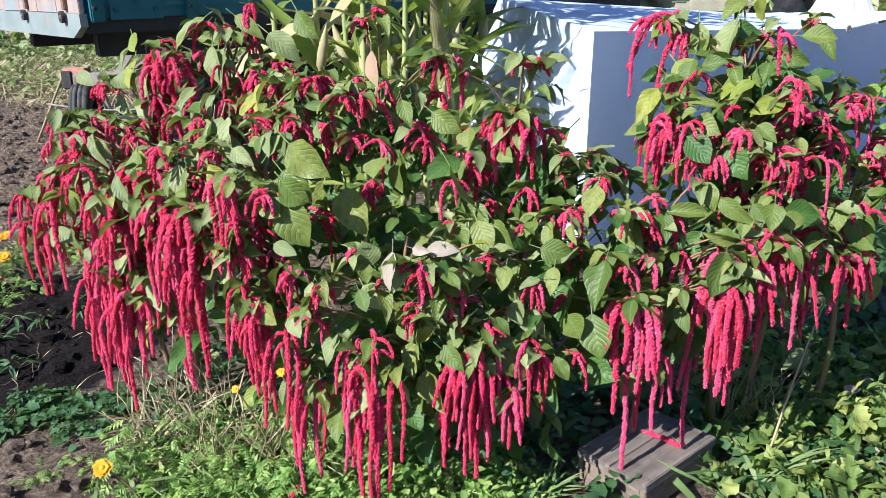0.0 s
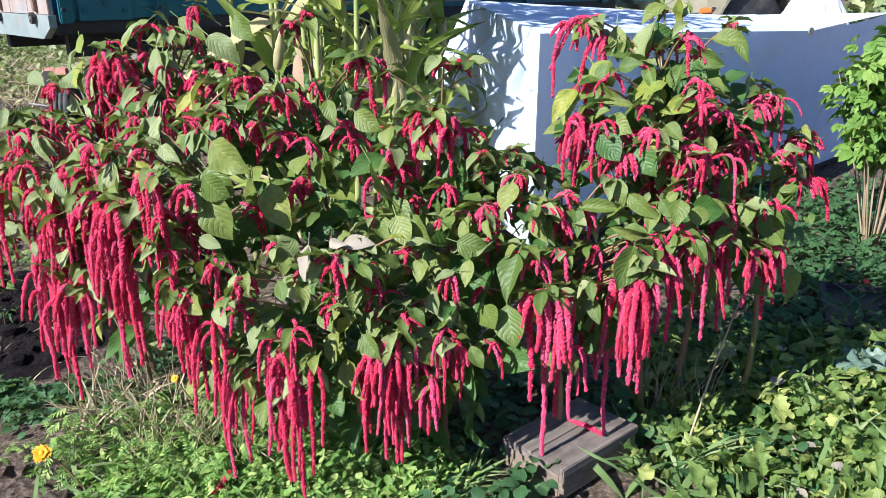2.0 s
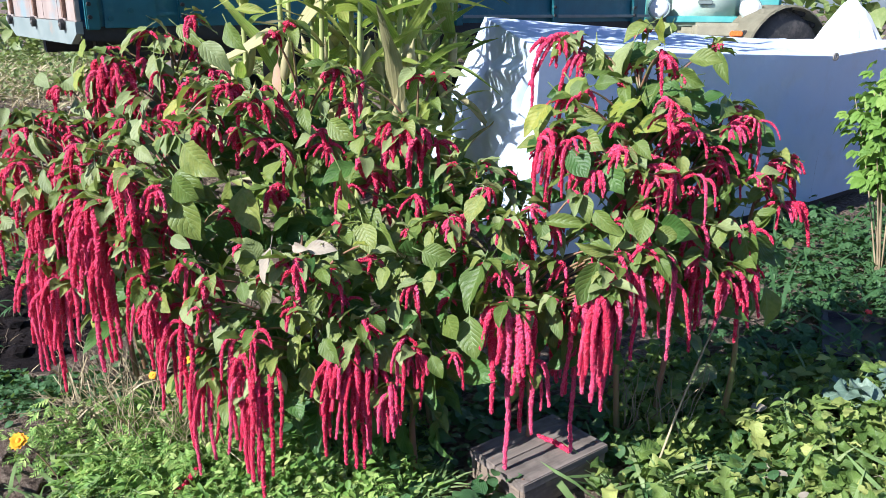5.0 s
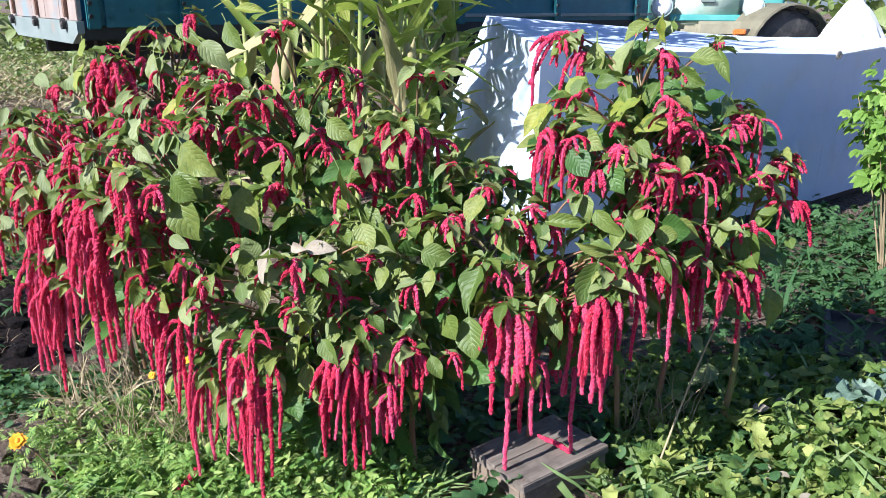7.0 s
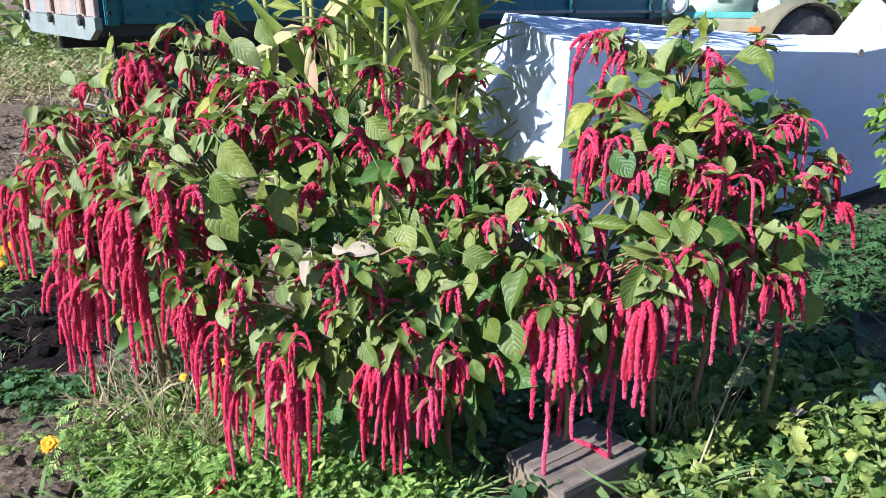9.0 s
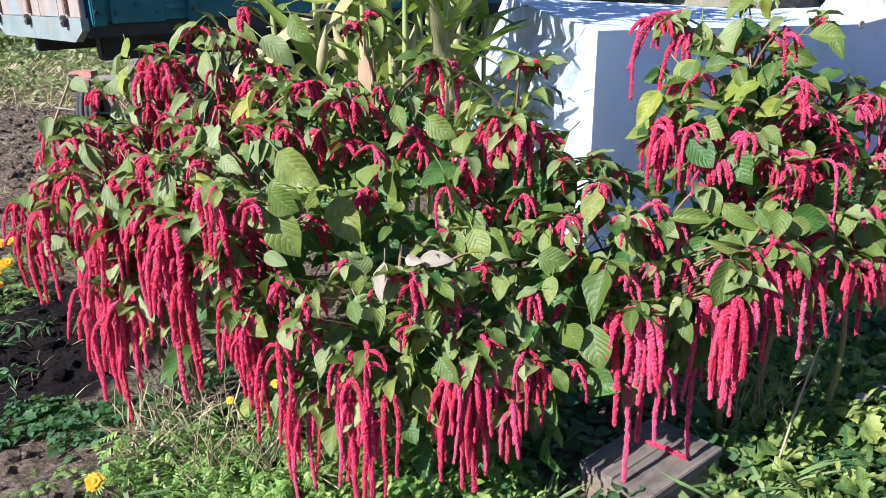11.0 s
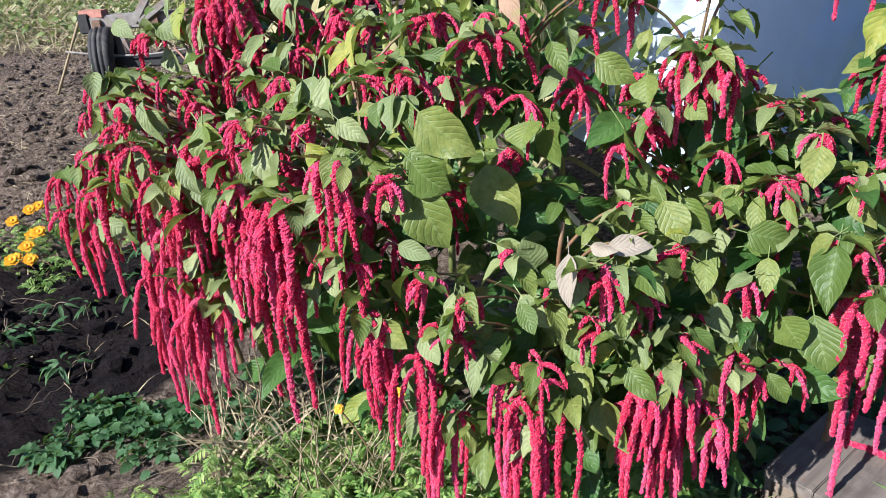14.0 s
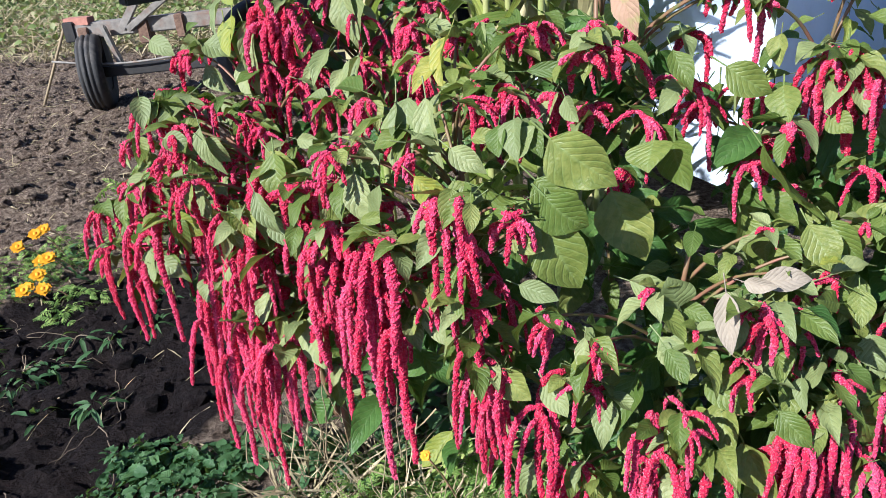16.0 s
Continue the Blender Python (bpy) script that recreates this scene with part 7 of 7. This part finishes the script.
rosette("G", (0.479, 2.434, 1.081))
rosette("G", (0.566, 2.466, 1.042))
rosette("F", (0.077, 2.046, 0.804))
rosette("H", (0.339, 2.159, 0.675))
rosette("J", (1.048, 2.377, 0.876))
rosette("I", (0.863, 2.335, 0.876))


def sprays(key, centre, radii, count, drop=(0.05, 0.16), shell=(0.75, 1.05), leaves=2):
    """Smaller young panicles over the front and top of a crown, or within it."""
    for i in range(count):
        az, h = RNG.uniform(math.pi * 0.93, math.pi * 2.07), RNG.uniform(-0.6, 0.95)
        c = math.sqrt(1 - h * h)
        s = RNG.uniform(*shell)
        d = np.array((math.cos(az) * c, math.sin(az) * c, h))
        top = np.array(centre) + d * np.array(radii) * s
        fall_by = RNG.uniform(*drop)
        foot = top + np.array((d[0] * 0.05, d[1] * 0.05, -fall_by))
        tassels(key, top, foot, int(RNG.integers(2, 5)), RNG.uniform(0.0058, 0.0080), 0.8, leaves=leaves)


sprays("A", (-1.30, 2.80, 0.82), (0.24, 0.20, 0.26), 12)
sprays("B", (-0.88, 2.88, 1.22), (0.28, 0.16, 0.22), 20, (0.06, 0.2))
sprays("C", (-0.98, 2.55, 0.82), (0.24, 0.24, 0.26), 16)
sprays("D", (-0.58, 2.32, 0.98), (0.28, 0.26, 0.28), 17)
sprays("E", (-0.22, 2.52, 1.15), (0.26, 0.24, 0.20), 11)
sprays("F", (-0.10, 2.12, 0.70), (0.26, 0.16, 0.20), 5)
sprays("G", (0.22, 2.48, 1.02), (0.26, 0.20, 0.20), 5)
sprays("H", (0.28, 2.20, 0.58), (0.24, 0.14, 0.16), 1)
sprays("I", (0.62, 2.32, 0.74), (0.26, 0.16, 0.14), 3)
sprays("J", (0.96, 2.62, 1.16), (0.28, 0.22, 0.32), 15, (0.06, 0.2))
sprays("L", (1.12, 2.72, 1.05), (0.26, 0.20, 0.30), 12, (0.06, 0.2))
sprays("N", (-1.08, 2.62, 0.98), (0.26, 0.16, 0.22), 20, (0.08, 0.24))
sprays("K", (1.34, 2.78, 0.84), (0.14, 0.16, 0.20), 5)

for _k, _c, _r, _n in (("B", (-0.90, 2.86, 1.16), (0.26, 0.14, 0.20), 7), ("N", (-1.10, 2.62, 0.92), (0.26, 0.16, 0.22), 8), ("C", (-1.00, 2.52, 0.72), (0.26, 0.20, 0.24), 9),
                       ("D", (-0.62, 2.34, 0.90), (0.28, 0.20, 0.26), 8), ("A", (-1.34, 2.74, 0.80), (0.20, 0.16, 0.22), 5), ("L", (1.12, 2.74, 1.05), (0.22, 0.14, 0.28), 5)):
    sprays(_k, _c, _r, _n, (0.12, 0.30), (0.3, 0.8), 0)

for _k, _n in (("A", 70), ("B", 76), ("C", 70), ("D", 84), ("E", 85), ("F", 70), ("G", 75), ("H", 50), ("I", 60), ("K", 34), ("N", 95)):
    clothe(_k, _n, 0.45 if _k == "I" else 0.22)
clothe("J", 80, 0.5, warm=0.22)
clothe("L", 80, 0.4, warm=0.22)


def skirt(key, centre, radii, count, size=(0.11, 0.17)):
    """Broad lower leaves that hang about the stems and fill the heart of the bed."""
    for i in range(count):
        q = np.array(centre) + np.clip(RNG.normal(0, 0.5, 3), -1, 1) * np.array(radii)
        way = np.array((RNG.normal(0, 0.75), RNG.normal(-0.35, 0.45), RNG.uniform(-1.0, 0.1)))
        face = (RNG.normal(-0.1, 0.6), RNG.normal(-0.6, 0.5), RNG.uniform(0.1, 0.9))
        # mostly the dark leaf, so the heart's shade is partly in the colour
        put_leaf(key, q, way, RNG.uniform(*size), 0.0, "leaf" if RNG.random() < 0.3 else "leaf_deep_shade", face)


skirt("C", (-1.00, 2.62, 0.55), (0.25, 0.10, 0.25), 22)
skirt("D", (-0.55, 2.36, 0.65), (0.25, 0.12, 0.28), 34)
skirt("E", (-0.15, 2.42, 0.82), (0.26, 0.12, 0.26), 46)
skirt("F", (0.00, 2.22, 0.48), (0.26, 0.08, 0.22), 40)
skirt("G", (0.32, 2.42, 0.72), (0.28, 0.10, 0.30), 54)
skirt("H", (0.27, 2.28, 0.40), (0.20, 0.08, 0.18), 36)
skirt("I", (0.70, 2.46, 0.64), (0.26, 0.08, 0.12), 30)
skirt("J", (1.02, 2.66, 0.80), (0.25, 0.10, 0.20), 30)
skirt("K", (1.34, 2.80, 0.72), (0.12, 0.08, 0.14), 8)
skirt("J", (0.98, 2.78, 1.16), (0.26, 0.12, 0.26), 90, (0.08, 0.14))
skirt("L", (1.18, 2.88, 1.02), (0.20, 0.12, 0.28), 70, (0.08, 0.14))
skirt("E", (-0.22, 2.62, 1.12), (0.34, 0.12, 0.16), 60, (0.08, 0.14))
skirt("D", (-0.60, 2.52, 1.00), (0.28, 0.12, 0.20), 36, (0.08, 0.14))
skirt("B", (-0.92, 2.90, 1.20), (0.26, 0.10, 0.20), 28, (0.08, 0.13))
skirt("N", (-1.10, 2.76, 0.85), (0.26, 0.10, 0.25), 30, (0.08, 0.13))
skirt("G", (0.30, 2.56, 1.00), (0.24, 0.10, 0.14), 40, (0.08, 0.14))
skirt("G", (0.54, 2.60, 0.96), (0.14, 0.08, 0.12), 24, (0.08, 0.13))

# the end of one tassel lies along the bench
strand("I", np.linspace((0.824, 2.400, 0.128), (0.700, 2.495, 0.126), 32) + np.c_[np.zeros(32), 0.006 * np.sin(np.linspace(0, 5, 32)), np.zeros(32)], 0.011, 0.10)

# another has reached the soil in front and curls along it
strand("F", curve_pts((-0.372, 2.045, 0.115), (-0.455, 2.000, 0.030), -0.02, 34), 0.010, 0.02)
